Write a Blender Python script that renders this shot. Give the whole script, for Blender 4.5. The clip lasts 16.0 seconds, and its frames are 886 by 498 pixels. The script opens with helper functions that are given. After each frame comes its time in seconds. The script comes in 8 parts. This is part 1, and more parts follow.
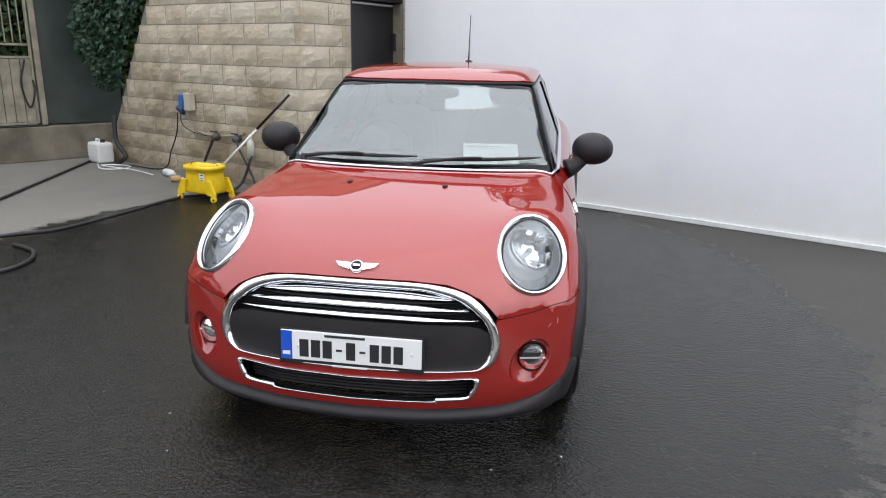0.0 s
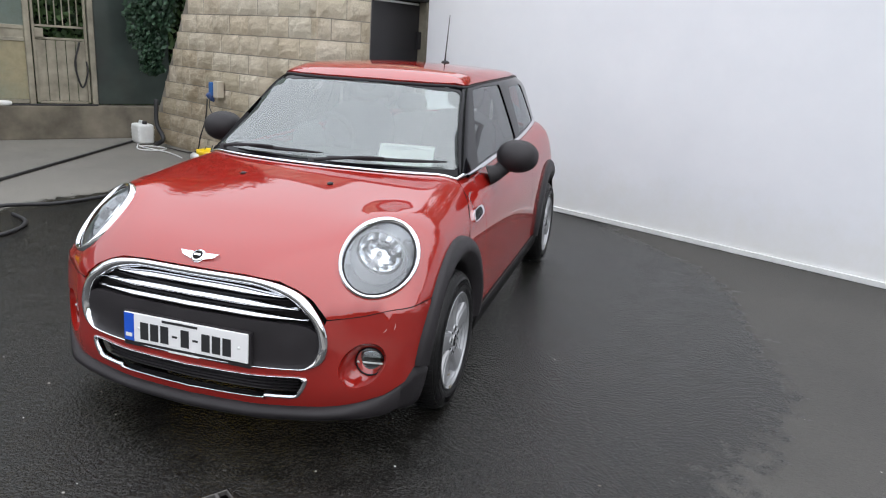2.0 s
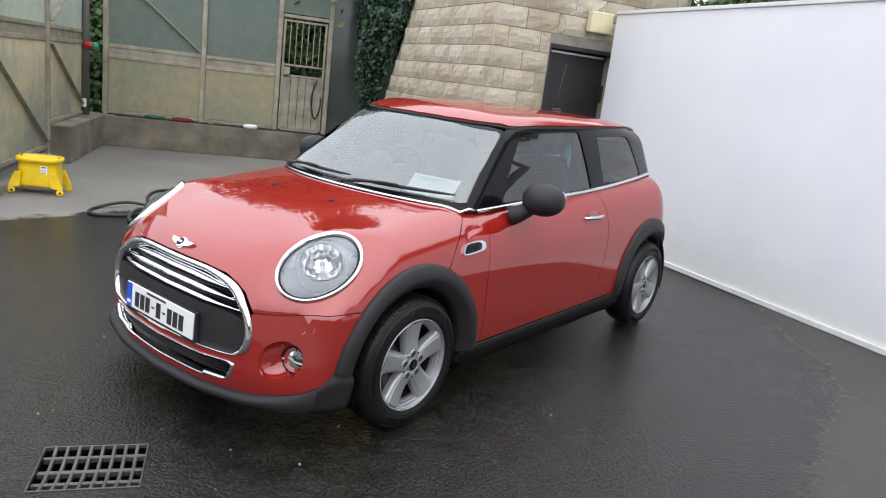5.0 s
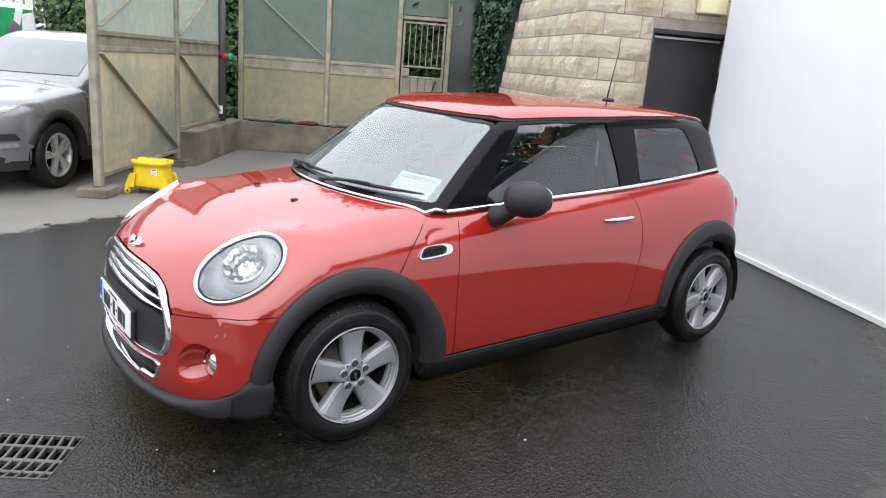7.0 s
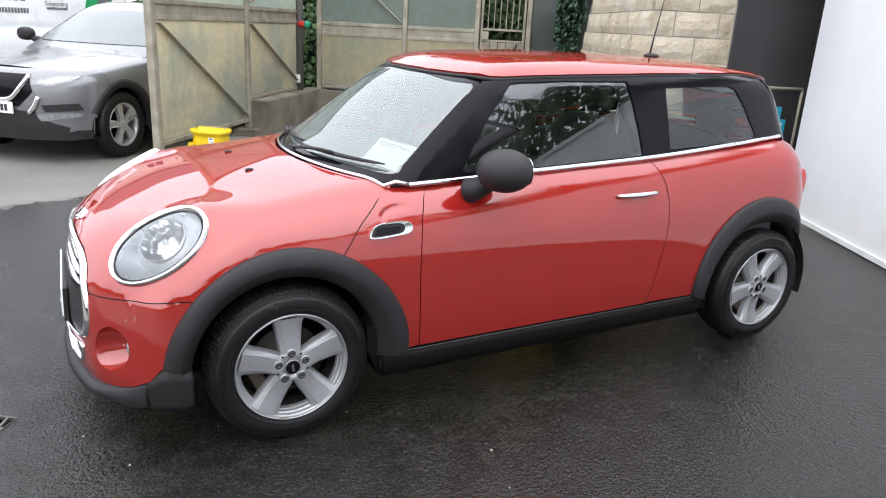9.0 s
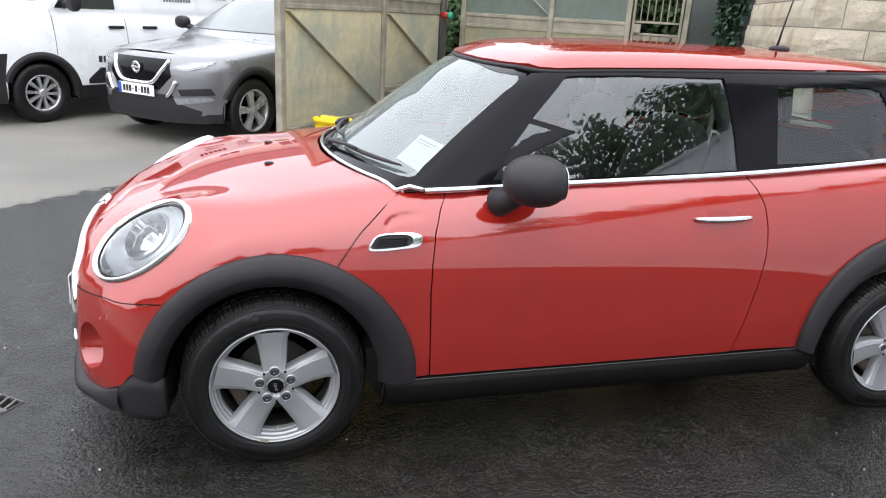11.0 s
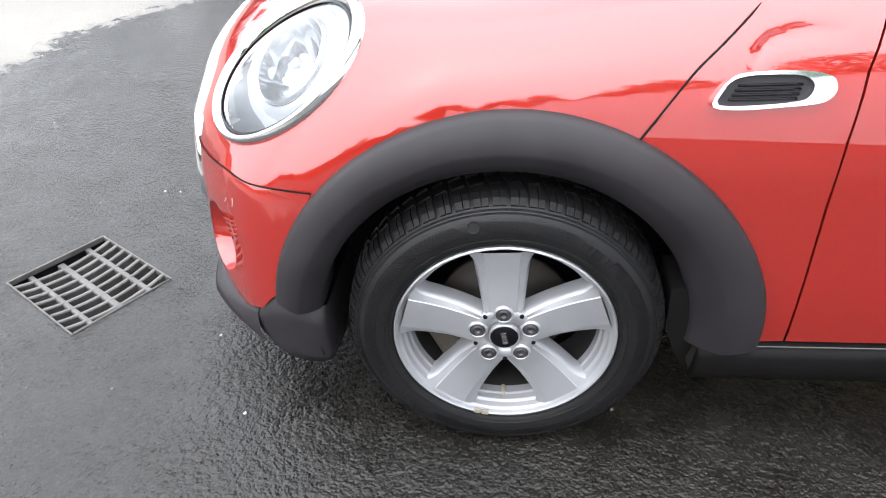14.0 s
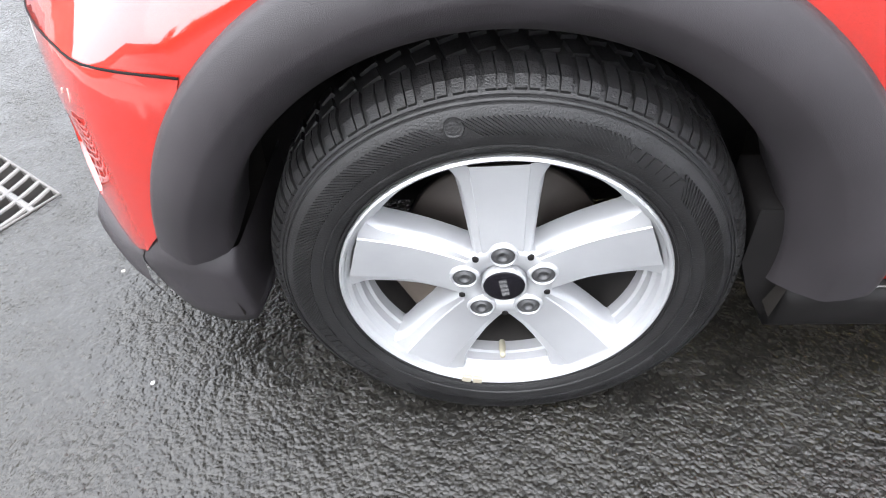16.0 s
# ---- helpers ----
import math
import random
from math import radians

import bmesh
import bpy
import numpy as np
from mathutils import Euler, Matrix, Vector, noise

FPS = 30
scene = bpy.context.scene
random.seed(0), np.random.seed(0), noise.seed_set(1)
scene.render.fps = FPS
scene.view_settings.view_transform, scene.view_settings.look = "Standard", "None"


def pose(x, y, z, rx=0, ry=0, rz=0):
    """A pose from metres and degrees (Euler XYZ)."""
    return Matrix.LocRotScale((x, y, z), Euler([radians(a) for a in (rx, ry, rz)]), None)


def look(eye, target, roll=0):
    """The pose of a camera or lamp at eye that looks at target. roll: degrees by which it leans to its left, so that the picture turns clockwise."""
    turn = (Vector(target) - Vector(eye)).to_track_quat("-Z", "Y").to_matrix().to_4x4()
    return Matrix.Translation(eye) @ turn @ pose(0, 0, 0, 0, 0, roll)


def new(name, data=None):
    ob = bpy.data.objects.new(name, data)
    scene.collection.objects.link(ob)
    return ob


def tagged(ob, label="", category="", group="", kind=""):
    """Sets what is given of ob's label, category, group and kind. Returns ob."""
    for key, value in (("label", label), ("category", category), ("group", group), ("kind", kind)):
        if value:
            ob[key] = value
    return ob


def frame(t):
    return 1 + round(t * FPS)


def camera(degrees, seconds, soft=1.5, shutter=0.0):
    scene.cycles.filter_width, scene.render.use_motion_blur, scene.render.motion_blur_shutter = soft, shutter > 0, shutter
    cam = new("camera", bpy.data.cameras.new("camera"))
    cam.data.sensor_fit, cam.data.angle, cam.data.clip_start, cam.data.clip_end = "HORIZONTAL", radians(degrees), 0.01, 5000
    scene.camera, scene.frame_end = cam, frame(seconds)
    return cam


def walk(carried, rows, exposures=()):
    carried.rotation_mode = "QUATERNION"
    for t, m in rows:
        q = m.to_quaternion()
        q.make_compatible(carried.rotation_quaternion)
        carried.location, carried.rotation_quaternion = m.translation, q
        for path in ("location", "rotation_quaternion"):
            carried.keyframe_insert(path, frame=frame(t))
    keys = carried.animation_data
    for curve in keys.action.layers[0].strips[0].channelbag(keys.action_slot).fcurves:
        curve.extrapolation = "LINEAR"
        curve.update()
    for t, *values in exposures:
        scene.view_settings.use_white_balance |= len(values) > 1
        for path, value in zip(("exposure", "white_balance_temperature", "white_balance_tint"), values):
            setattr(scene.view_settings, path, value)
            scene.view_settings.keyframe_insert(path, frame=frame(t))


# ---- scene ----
cam = camera(64.1, 16.0, 1.1)
PATH = [
    (0, (0.692, -2.997, 1.455), (0.385, -1.092, 0.929), 1.2),
    (0.5, (0.884, -2.936, 1.446), (0.588, -1.03, 0.917), 0.6),
    (1, (1.079, -2.861, 1.485), (0.77, -0.953, 0.972), 0.9),
    (1.5, (1.349, -2.832, 1.472), (0.898, -0.947, 0.979), 2.9),
    (2, (1.531, -2.759, 1.489), (0.998, -0.907, 0.954), 3.8),
    (2.5, (1.732, -2.651, 1.488), (1.088, -0.828, 0.975), 7.0),
    (3, (1.932, -2.58, 1.507), (1.199, -0.784, 1.019), 4.3),
    (3.5, (2.189, -2.554, 1.516), (1.243, -0.861, 1.029), 4.0),
    (4, (2.332, -2.466, 1.489), (1.31, -0.816, 1.006), 2.8),
    (4.2, (2.399, -2.456, 1.487), (1.35, -0.82, 1.014), 4.9),
    (6.5, (3.026, -1.582, 1.567), (1.605, -0.251, 1.112), 3.6),
    (7, (3.137, -1.393, 1.558), (1.607, -0.208, 1.055), 4.6),
    (7.5, (3.188, -1.209, 1.557), (1.61, -0.105, 1.019), 4.5),
    (8, (3.165, -1.003, 1.531), (1.539, 0.009, 0.955), 4.0),
    (10.5, (3.03, -0.155, 1.518), (1.25, 0.518, 0.905), 3.3),
    (11, (2.944, -0.006, 1.504), (1.11, 0.467, 0.863), 3.4),
    (11.5, (2.858, 0.033, 1.487), (0.984, 0.181, 0.805), 1.9),
    (12, (2.678, 0.032, 1.413), (0.834, -0.135, 0.658), 0.7),
    (12.5, (2.438, -0.002, 1.381), (0.625, -0.209, 0.563), -0.1),
    (13, (2.229, -0.024, 1.312), (0.51, -0.203, 0.306), 0.3),
    (13.5, (2.0, -0.025, 1.262), (0.305, -0.169, 0.211), -0.8),
    (14, (1.825, -0.027, 1.206), (0.195, -0.165, 0.056), -1.5),
    (14.5, (1.654, -0.075, 1.126), (0.043, -0.105, -0.059), -0.9),
    (15, (1.526, -0.058, 1.046), (-0.029, -0.073, -0.211), -1.3),
    (15.5, (1.457, -0.038, 0.997), (0.007, -0.102, -0.378), -2.7),
    (16, (1.422, -0.036, 0.974), (0.019, -0.129, -0.448), -2.8),
]
EXPOSE = [(0, -0.25), (4, -0.2), (7, 0.2), (10.5, 0.38), (12.0, 0.22), (13.0, 0.5), (13.6, 0.9), (14.2, 1.2), (15.0, 1.5), (16.0, 1.95)]
walk(cam, [(t, look(eye, target, roll)) for t, eye, target, roll in PATH], EXPOSE)

# ---- light ----
SUN_UP, SUN_TURN = 52.0, 120.0
CLOUD = 21.0
world = bpy.data.worlds.new("overcast")
scene.world = world
world.use_nodes = True
wn, wl = world.node_tree.nodes, world.node_tree.links
wn.clear()
sky = wn.new("ShaderNodeTexSky")
sky.sky_type = "NISHITA"
sky.sun_disc = False
sky.sun_elevation = radians(SUN_UP)
sky.sun_rotation = radians(SUN_TURN)
sky.dust_density = 4.0
# cloud cover: brighter overhead than at the horizon, over a little of the clear sky
wco = wn.new("ShaderNodeTexCoord")
wsep = wn.new("ShaderNodeSeparateXYZ")
wl.new(wco.outputs["Generated"], wsep.inputs[0])
lift = wn.new("ShaderNodeMapRange")
lift.inputs["To Min"].default_value, lift.inputs["To Max"].default_value = CLOUD * 0.52, CLOUD
wl.new(wsep.outputs[2], lift.inputs["Value"])
cloud = wn.new("ShaderNodeCombineColor")
for k, tone in enumerate((0.95, 0.985, 1.06)):
    tint = wn.new("ShaderNodeMath")
    tint.operation = "MULTIPLY"
    tint.inputs[1].default_value = tone
    wl.new(lift.outputs[0], tint.inputs[0])
    wl.new(tint.outputs[0], cloud.inputs[k])
grey = wn.new("ShaderNodeMix")
grey.data_type = "RGBA"
grey.inputs["Factor"].default_value = 0.9
wbg = wn.new("ShaderNodeBackground")
wbg.inputs["Strength"].default_value = 0.15
wout = wn.new("ShaderNodeOutputWorld")
wl.new(sky.outputs[0], grey.inputs["A"])
wl.new(cloud.outputs[0], grey.inputs["B"])
wl.new(grey.outputs["Result"], wbg.inputs["Color"])
wl.new(wbg.outputs[0], wout.inputs["Surface"])
sun_data = bpy.data.lights.new("sun", "SUN")
sun_data.energy, sun_data.angle, sun_data.color = 0.5, radians(100), (1.0, 0.97, 0.93)
sun = new("sun", sun_data)
a, e = radians(SUN_TURN), radians(SUN_UP)
sun.matrix_world = look((math.sin(a) * math.cos(e) * 30, math.cos(a) * math.cos(e) * 30, math.sin(e) * 30), (0, 0, 0))


# ---- materials ----
def mat_new(name):
    m = bpy.data.materials.new(name)
    m.use_nodes = True
    nt = m.node_tree
    b = nt.nodes["Principled BSDF"]
    return m, nt, b


def node(nt, kind, **kw):
    n = nt.nodes.new(kind)
    for k, v in kw.items():
        if k in n.inputs:
            n.inputs[k].default_value = v
    return n


def coords(nt, kind="Object"):
    return nt.nodes.new("ShaderNodeTexCoord").outputs[kind]


def noise_tex(nt, co, scale, detail=4.0, rough=0.55, dist=0.0):
    n = node(nt, "ShaderNodeTexNoise", Scale=scale, Detail=detail, Roughness=rough, Distortion=dist)
    nt.links.new(co, n.inputs["Vector"])
    return n.outputs["Fac"]


def ramp(nt, fac, stops):
    r = nt.nodes.new("ShaderNodeValToRGB")
    els = r.color_ramp.elements
    while len(els) < len(stops):
        els.new(0.5)
    for el, (p, c) in zip(els, stops):
        el.position = p
        el.color = (c, c, c, 1) if not isinstance(c, tuple) else (*c, 1)
    nt.links.new(fac, r.inputs["Fac"])
    return r.outputs["Color"]


def mixc(nt, fac, a, b, mode="MIX"):
    m = nt.nodes.new("ShaderNodeMix")
    m.data_type, m.blend_type = "RGBA", mode
    for sock, v in ((m.inputs["Factor"], fac), (m.inputs["A"], a), (m.inputs["B"], b)):
        if isinstance(v, bpy.types.NodeSocket):
            nt.links.new(v, sock)
        elif isinstance(v, tuple):
            sock.default_value = (*v, 1)
        else:
            sock.default_value = v
    return m.outputs["Result"]


def math_node(nt, op, a, b=0.0, clamp=False):
    m = nt.nodes.new("ShaderNodeMath")
    m.operation, m.use_clamp = op, clamp
    for sock, v in ((m.inputs[0], a), (m.inputs[1], b)):
        if isinstance(v, bpy.types.NodeSocket):
            nt.links.new(v, sock)
        else:
            sock.default_value = v
    return m.outputs[0]


def bump(nt, b, height, strength, dist=0.01):
    n = node(nt, "ShaderNodeBump", Strength=strength, Distance=dist)
    nt.links.new(height, n.inputs["Height"])
    nt.links.new(n.outputs["Normal"], b.inputs["Normal"])
    return n


def plain(name, col, rough=0.5, metal=0.0, vary=0.12, scale=6.0, grain=0.0, gscale=300.0, coat=0.0, spec=0.5):
    """A solid material with stains at one scale, and grain at another."""
    m, nt, b = mat_new(name)
    co = coords(nt)
    big = noise_tex(nt, co, scale, 5)
    fine = noise_tex(nt, co, gscale, 3)
    dark = tuple(c * (1 - vary) for c in col)
    light = tuple(min(1, c * (1 + vary)) for c in col)
    c1 = mixc(nt, ramp(nt, big, [(0.3, 0.0), (0.7, 1.0)]), dark, light)
    nt.links.new(c1, b.inputs["Base Color"])
    r = math_node(nt, "MULTIPLY_ADD", big, 0.25)
    r.node.inputs[2].default_value = rough - 0.125
    nt.links.new(r, b.inputs["Roughness"])
    b.inputs["Metallic"].default_value = metal
    b.inputs["Specular IOR Level"].default_value = spec
    b.inputs["Coat Weight"].default_value = coat
    b.inputs["Coat Roughness"].default_value = 0.04
    if grain:
        bump(nt, b, fine, grain, 0.002)
    return m


def glass_mat(name, tint, sky_haze=0.0, rough=0.0, ior=1.55):
    m, nt, b = mat_new(name)
    out = nt.nodes["Material Output"]
    nt.nodes.remove(b)
    tr = node(nt, "ShaderNodeBsdfTransparent")
    tr.inputs["Color"].default_value = (*tint, 1)
    gl = node(nt, "ShaderNodeBsdfGlossy", Roughness=rough)
    gl.inputs["Color"].default_value = (0.97, 0.99, 1.0, 1)
    fr = node(nt, "ShaderNodeFresnel", IOR=ior)
    mx = nt.nodes.new("ShaderNodeMixShader")
    nt.links.new(fr.outputs[0], mx.inputs[0])
    nt.links.new(tr.outputs[0], mx.inputs[1])
    nt.links.new(gl.outputs[0], mx.inputs[2])
    last = mx.outputs[0]
    # pale diffuse film: the bright haze of reflected sky put in as colour
    if sky_haze:
        df = node(nt, "ShaderNodeBsdfDiffuse")
        df.inputs["Color"].default_value = (0.48, 0.54, 0.52, 1)
        n = noise_tex(nt, coords(nt), 3.0, 6)
        f = math_node(nt, "MULTIPLY", ramp(nt, n, [(0.25, 0.6), (0.75, 1.0)]), sky_haze)
        m2 = nt.nodes.new("ShaderNodeMixShader")
        nt.links.new(f, m2.inputs[0])
        nt.links.new(last, m2.inputs[1])
        nt.links.new(df.outputs[0], m2.inputs[2])
        last = m2.outputs[0]
    nt.links.new(last, out.inputs["Surface"])
    return m


def car_paint(name, col):
    m, nt, b = mat_new(name)
    co = coords(nt)
    flake = noise_tex(nt, co, 900.0, 2)
    wide = noise_tex(nt, co, 2.5, 4)
    c = mixc(nt, ramp(nt, flake, [(0.35, 0.0), (0.65, 1.0)]), tuple(v * 0.88 for v in col), tuple(min(1, v * 1.1) for v in col))
    c = mixc(nt, ramp(nt, wide, [(0.3, 0.0), (0.8, 0.25)]), c, tuple(v * 0.8 for v in col))
    nt.links.new(c, b.inputs["Base Color"])
    b.inputs["Metallic"].default_value = 0.15
    b.inputs["Roughness"].default_value = 0.34
    b.inputs["Coat Weight"].default_value = 1.0
    b.inputs["Coat Roughness"].default_value = 0.025
    b.inputs["Coat IOR"].default_value = 1.84
    b.inputs["Specular IOR Level"].default_value = 0.0
    return m


def asphalt_mat():
    m, nt, b = mat_new("asphalt")
    co = coords(nt)
    sep = nt.nodes.new("ShaderNodeSeparateXYZ")
    nt.links.new(co, sep.inputs[0])
    # wet patch: an oval round the parked car, with a ragged edge
    off_x = math_node(nt, "SUBTRACT", sep.outputs[0], -0.9)
    off_y = math_node(nt, "SUBTRACT", sep.outputs[1], 1.2)
    dx = math_node(nt, "MAXIMUM", math_node(nt, "DIVIDE", off_x, 3.2), math_node(nt, "DIVIDE", off_x, -2.8))
    dy = math_node(nt, "MAXIMUM", math_node(nt, "DIVIDE", off_y, 3.8), math_node(nt, "DIVIDE", off_y, -3.75))
    rr = math_node(nt, "SQRT", math_node(nt, "ADD", math_node(nt, "MULTIPLY", dx, dx), math_node(nt, "MULTIPLY", dy, dy)))
    edge = noise_tex(nt, co, 0.9, 7, 0.65, 0.4)
    fray = noise_tex(nt, co, 9.0, 8, 0.72)
    e1 = math_node(nt, "MULTIPLY_ADD", edge, 0.26)
    e1.node.inputs[2].default_value = -0.13
    e2 = math_node(nt, "MULTIPLY_ADD", fray, 0.20)
    e2.node.inputs[2].default_value = -0.10
    field = math_node(nt, "ADD", rr, math_node(nt, "ADD", e1, e2))
    dry = ramp(nt, field, [(0.97, 0.0), (1.01, 0.6), (1.25, 1.0)])
    blot = noise_tex(nt, co, 0.35, 6, 0.6)
    agg = nt.nodes.new("ShaderNodeTexVoronoi")
    agg.inputs["Scale"].default_value = 150.0
    nt.links.new(co, agg.inputs["Vector"])
    grit = noise_tex(nt, co, 150.0, 4, 0.7)
    stone = ramp(nt, agg.outputs["Color"], [(0.45, 0.0), (0.9, 1.0)])
    dry_c = mixc(nt, ramp(nt, blot, [(0.35, 0.0), (0.65, 1.0)]), (0.16, 0.153, 0.14), (0.27, 0.255, 0.225))
    dry_c = mixc(nt, ramp(nt, grit, [(0.35, 0.0), (0.75, 0.6)]), dry_c, (0.06, 0.058, 0.056))
    dry_c = mixc(nt, math_node(nt, "MULTIPLY", stone, 0.25), dry_c, (0.30, 0.285, 0.255))
    patch = noise_tex(nt, co, 6.0, 9, 0.72)
    wet_c = mixc(nt, ramp(nt, patch, [(0.35, 0.0), (0.7, 1.0)]), (0.0066, 0.0062, 0.0056), (0.0145, 0.0135, 0.0115))
    wet_c = mixc(nt, math_node(nt, "MULTIPLY", stone, 0.12), wet_c, (0.075, 0.070, 0.060))
    # the strip beside the white wall is damp, not dry
    lean = math_node(nt, "ADD", math_node(nt, "MULTIPLY", sep.outputs[0], 0.3), math_node(nt, "MULTIPLY", sep.outputs[1], 0.12))
    rag = math_node(nt, "ADD", math_node(nt, "MULTIPLY", fray, 0.35), math_node(nt, "MULTIPLY", edge, 0.5))
    damp = ramp(nt, math_node(nt, "MULTIPLY", math_node(nt, "ADD", lean, rag), 0.5), [(0.36, 0.0), (0.5, 0.72)])
    dry_c = mixc(nt, damp, dry_c, (0.022, 0.0215, 0.021))
    nt.links.new(mixc(nt, dry, wet_c, dry_c), b.inputs["Base Color"])
    # standing water film here and there, damp stones elsewhere
    wr = ramp(nt, patch, [(0.38, 0.09), (0.62, 0.14)])
    nt.links.new(mixc(nt, dry, wr, (0.8, 0.8, 0.8)), b.inputs["Roughness"])
    b.inputs["Specular IOR Level"].default_value = 0.34
    h = math_node(nt, "SUBTRACT", math_node(nt, "MULTIPLY", grit, 0.9), math_node(nt, "MULTIPLY", agg.outputs["Distance"], 1.0))
    coarse = nt.nodes.new("ShaderNodeTexVoronoi")
    coarse.inputs["Scale"].default_value = 62.0
    nt.links.new(co, coarse.inputs["Vector"])
    h = math_node(nt, "SUBTRACT", h, math_node(nt, "MULTIPLY", coarse.outputs["Distance"], 1.5))
    h = math_node(nt, "ADD", h, math_node(nt, "MULTIPLY", noise_tex(nt, co, 30.0, 4, 0.65), 1.3))
    bn = bump(nt, b, h, 0.3, 0.0034)
    film = ramp(nt, patch, [(0.34, 0.42), (0.64, 0.8)])
    nt.links.new(mixc(nt, dry, film, (1.0, 1.0, 1.0)), bn.inputs["Strength"])
    return m


def white_wall_mat():
    m, nt, b = mat_new("white_paint")
    co = coords(nt)
    sep = nt.nodes.new("ShaderNodeSeparateXYZ")
    nt.links.new(co, sep.inputs[0])
    stain = noise_tex(nt, co, 1.2, 6, 0.6)
    splash = math_node(nt, "ADD", sep.outputs[2], math_node(nt, "MULTIPLY", noise_tex(nt, co, 5.0, 6, 0.7), 0.9))
    dirty = ramp(nt, splash, [(0.35, 0.5), (1.25, 0.0)])
    c = mixc(nt, ramp(nt, stain, [(0.35, 0.0), (0.75, 1.0)]), (0.76, 0.775, 0.81), (0.82, 0.83, 0.86))
    c = mixc(nt, dirty, c, (0.68, 0.67, 0.60))
    nt.links.new(c, b.inputs["Base Color"])
    b.inputs["Roughness"].default_value = 0.42
    bump(nt, b, noise_tex(nt, co, 40.0, 4), 0.05, 0.003)
    return m


def block_mat():
    m, nt, b = mat_new("split_block")
    co = nt.nodes.new("ShaderNodeNewGeometry").outputs["Position"]
    sep = nt.nodes.new("ShaderNodeSeparateXYZ")
    nt.links.new(co, sep.inputs[0])
    info = nt.nodes.new("ShaderNodeObjectInfo")
    tone = ramp(nt, info.outputs["Random"], [(0.0, (0.58, 0.51, 0.38)), (0.5, (0.70, 0.63, 0.51)), (1.0, (0.62, 0.52, 0.38))])
    # brown run-off stains, thickest where washing water splashes
    st = noise_tex(nt, co, 1.1, 7, 0.65)
    low = math_node(nt, "MULTIPLY_ADD", sep.outputs[2], -0.09)
    low.node.inputs[2].default_value = 0.16
    c = mixc(nt, ramp(nt, math_node(nt, "ADD", st, low), [(0.46, 0.0), (0.70, 0.8)]), tone, (0.27, 0.20, 0.115))
    fine = noise_tex(nt, co, 75.0, 6, 0.78)
    c = mixc(nt, ramp(nt, fine, [(0.42, 0.0), (0.75, 0.55)]), c, (0.34, 0.30, 0.24))
    nt.links.new(c, b.inputs["Base Color"])
    b.inputs["Roughness"].default_value = 0.92
    rock = noise_tex(nt, co, 26.0, 9, 0.74)
    bump(nt, b, rock, 1.0, 0.03)
    return m


ASPHALT, WHITE_WALL, BLOCK = asphalt_mat(), white_wall_mat(), block_mat()
RED = car_paint("red_paint", (0.30, 0.0145, 0.010))
BLACK_PLASTIC = plain("black_plastic", (0.0195, 0.0172, 0.0190), 0.5, 0, 0.22, 8, 0.3, 900, spec=0.3)
GLOSS_BLACK = plain("gloss_black", (0.005, 0.0045, 0.006), 0.12, 0, 0.1, 5, 0, spec=0.16)
CHROME = plain("chrome", (0.80, 0.81, 0.83), 0.07, 1.0, 0.05, 5)
RUBBER = plain("rubber", (0.0085, 0.0082, 0.0085), 0.38, 0, 0.3, 30, 0.5, 420, spec=0.32)
ALLOY = plain("alloy", (0.36, 0.365, 0.375), 0.4, 0.6, 0.08, 8, 0.10, 700)
SILL = plain("sill_black", (0.006, 0.0055, 0.0055), 0.6, 0, 0.2, 8, 0.2, 700, spec=0.12)
SILL_LINE = plain("sill_line_grey", (0.09, 0.088, 0.085), 0.5, 0.2)
WELL = plain("wheel_well_felt", (0.017, 0.015, 0.0135), 0.9, 0, 0.35, 14, 0.5, 200, spec=0.15)
# near-black for hollows, gaps and undersides: their shade put into the colour
DARK = plain("shade_black", (0.006, 0.0055, 0.0055), 0.8, 0, 0.1, spec=0.1)
GLASS = glass_mat("window_glass", (0.82, 0.88, 0.86), ior=1.95)
# the screen carries the painted sky film, to look milky
SCREEN = glass_mat("screen_laminate", (0.84, 0.95, 0.92), sky_haze=0.17, ior=2.2)
TINT = glass_mat("tinted_glass", (0.7, 0.75, 0.74), ior=1.75)
CLEAR = glass_mat("lamp_glass", (0.92, 0.94, 0.95), ior=1.85)
CLOTH = plain("grey_cloth", (0.035, 0.036, 0.04), 0.9, 0, 0.2, 9, 0.4, 600)
DASH = plain("dash_plastic", (0.03, 0.031, 0.034), 0.6, 0, 0.15, 7, 0.3, 700)
PAPER = plain("white_paper", (0.82, 0.82, 0.80), 0.7, 0, 0.03)
INK = plain("black_ink", (0.02, 0.02, 0.022), 0.5, 0, 0.05)
CONCRETE = plain("stained_concrete", (0.165, 0.145, 0.112), 0.9, 0, 0.45, 2.6, 0.6, 90)
MORTAR = plain("dark_mortar", (0.25, 0.225, 0.19), 0.95, 0, 0.3, 4, 0.5, 120)
STEEL = plain("galvanised_steel", (0.30, 0.275, 0.215), 0.6, 0.3, 0.3, 6, 0.2, 200)
YELLOW = plain("yellow_plastic", (0.80, 0.55, 0.012), 0.4, 0, 0.12, 7, 0.1, 300)
DARK_DOORWAY = plain("doorway_charcoal", (0.022, 0.021, 0.023), 0.5, 0, 0.15, 3)
WHITE_PL = plain("white_plastic", (0.72, 0.73, 0.72), 0.45, 0, 0.08, 8)


# ---- building helpers ----
SKIN_N = []


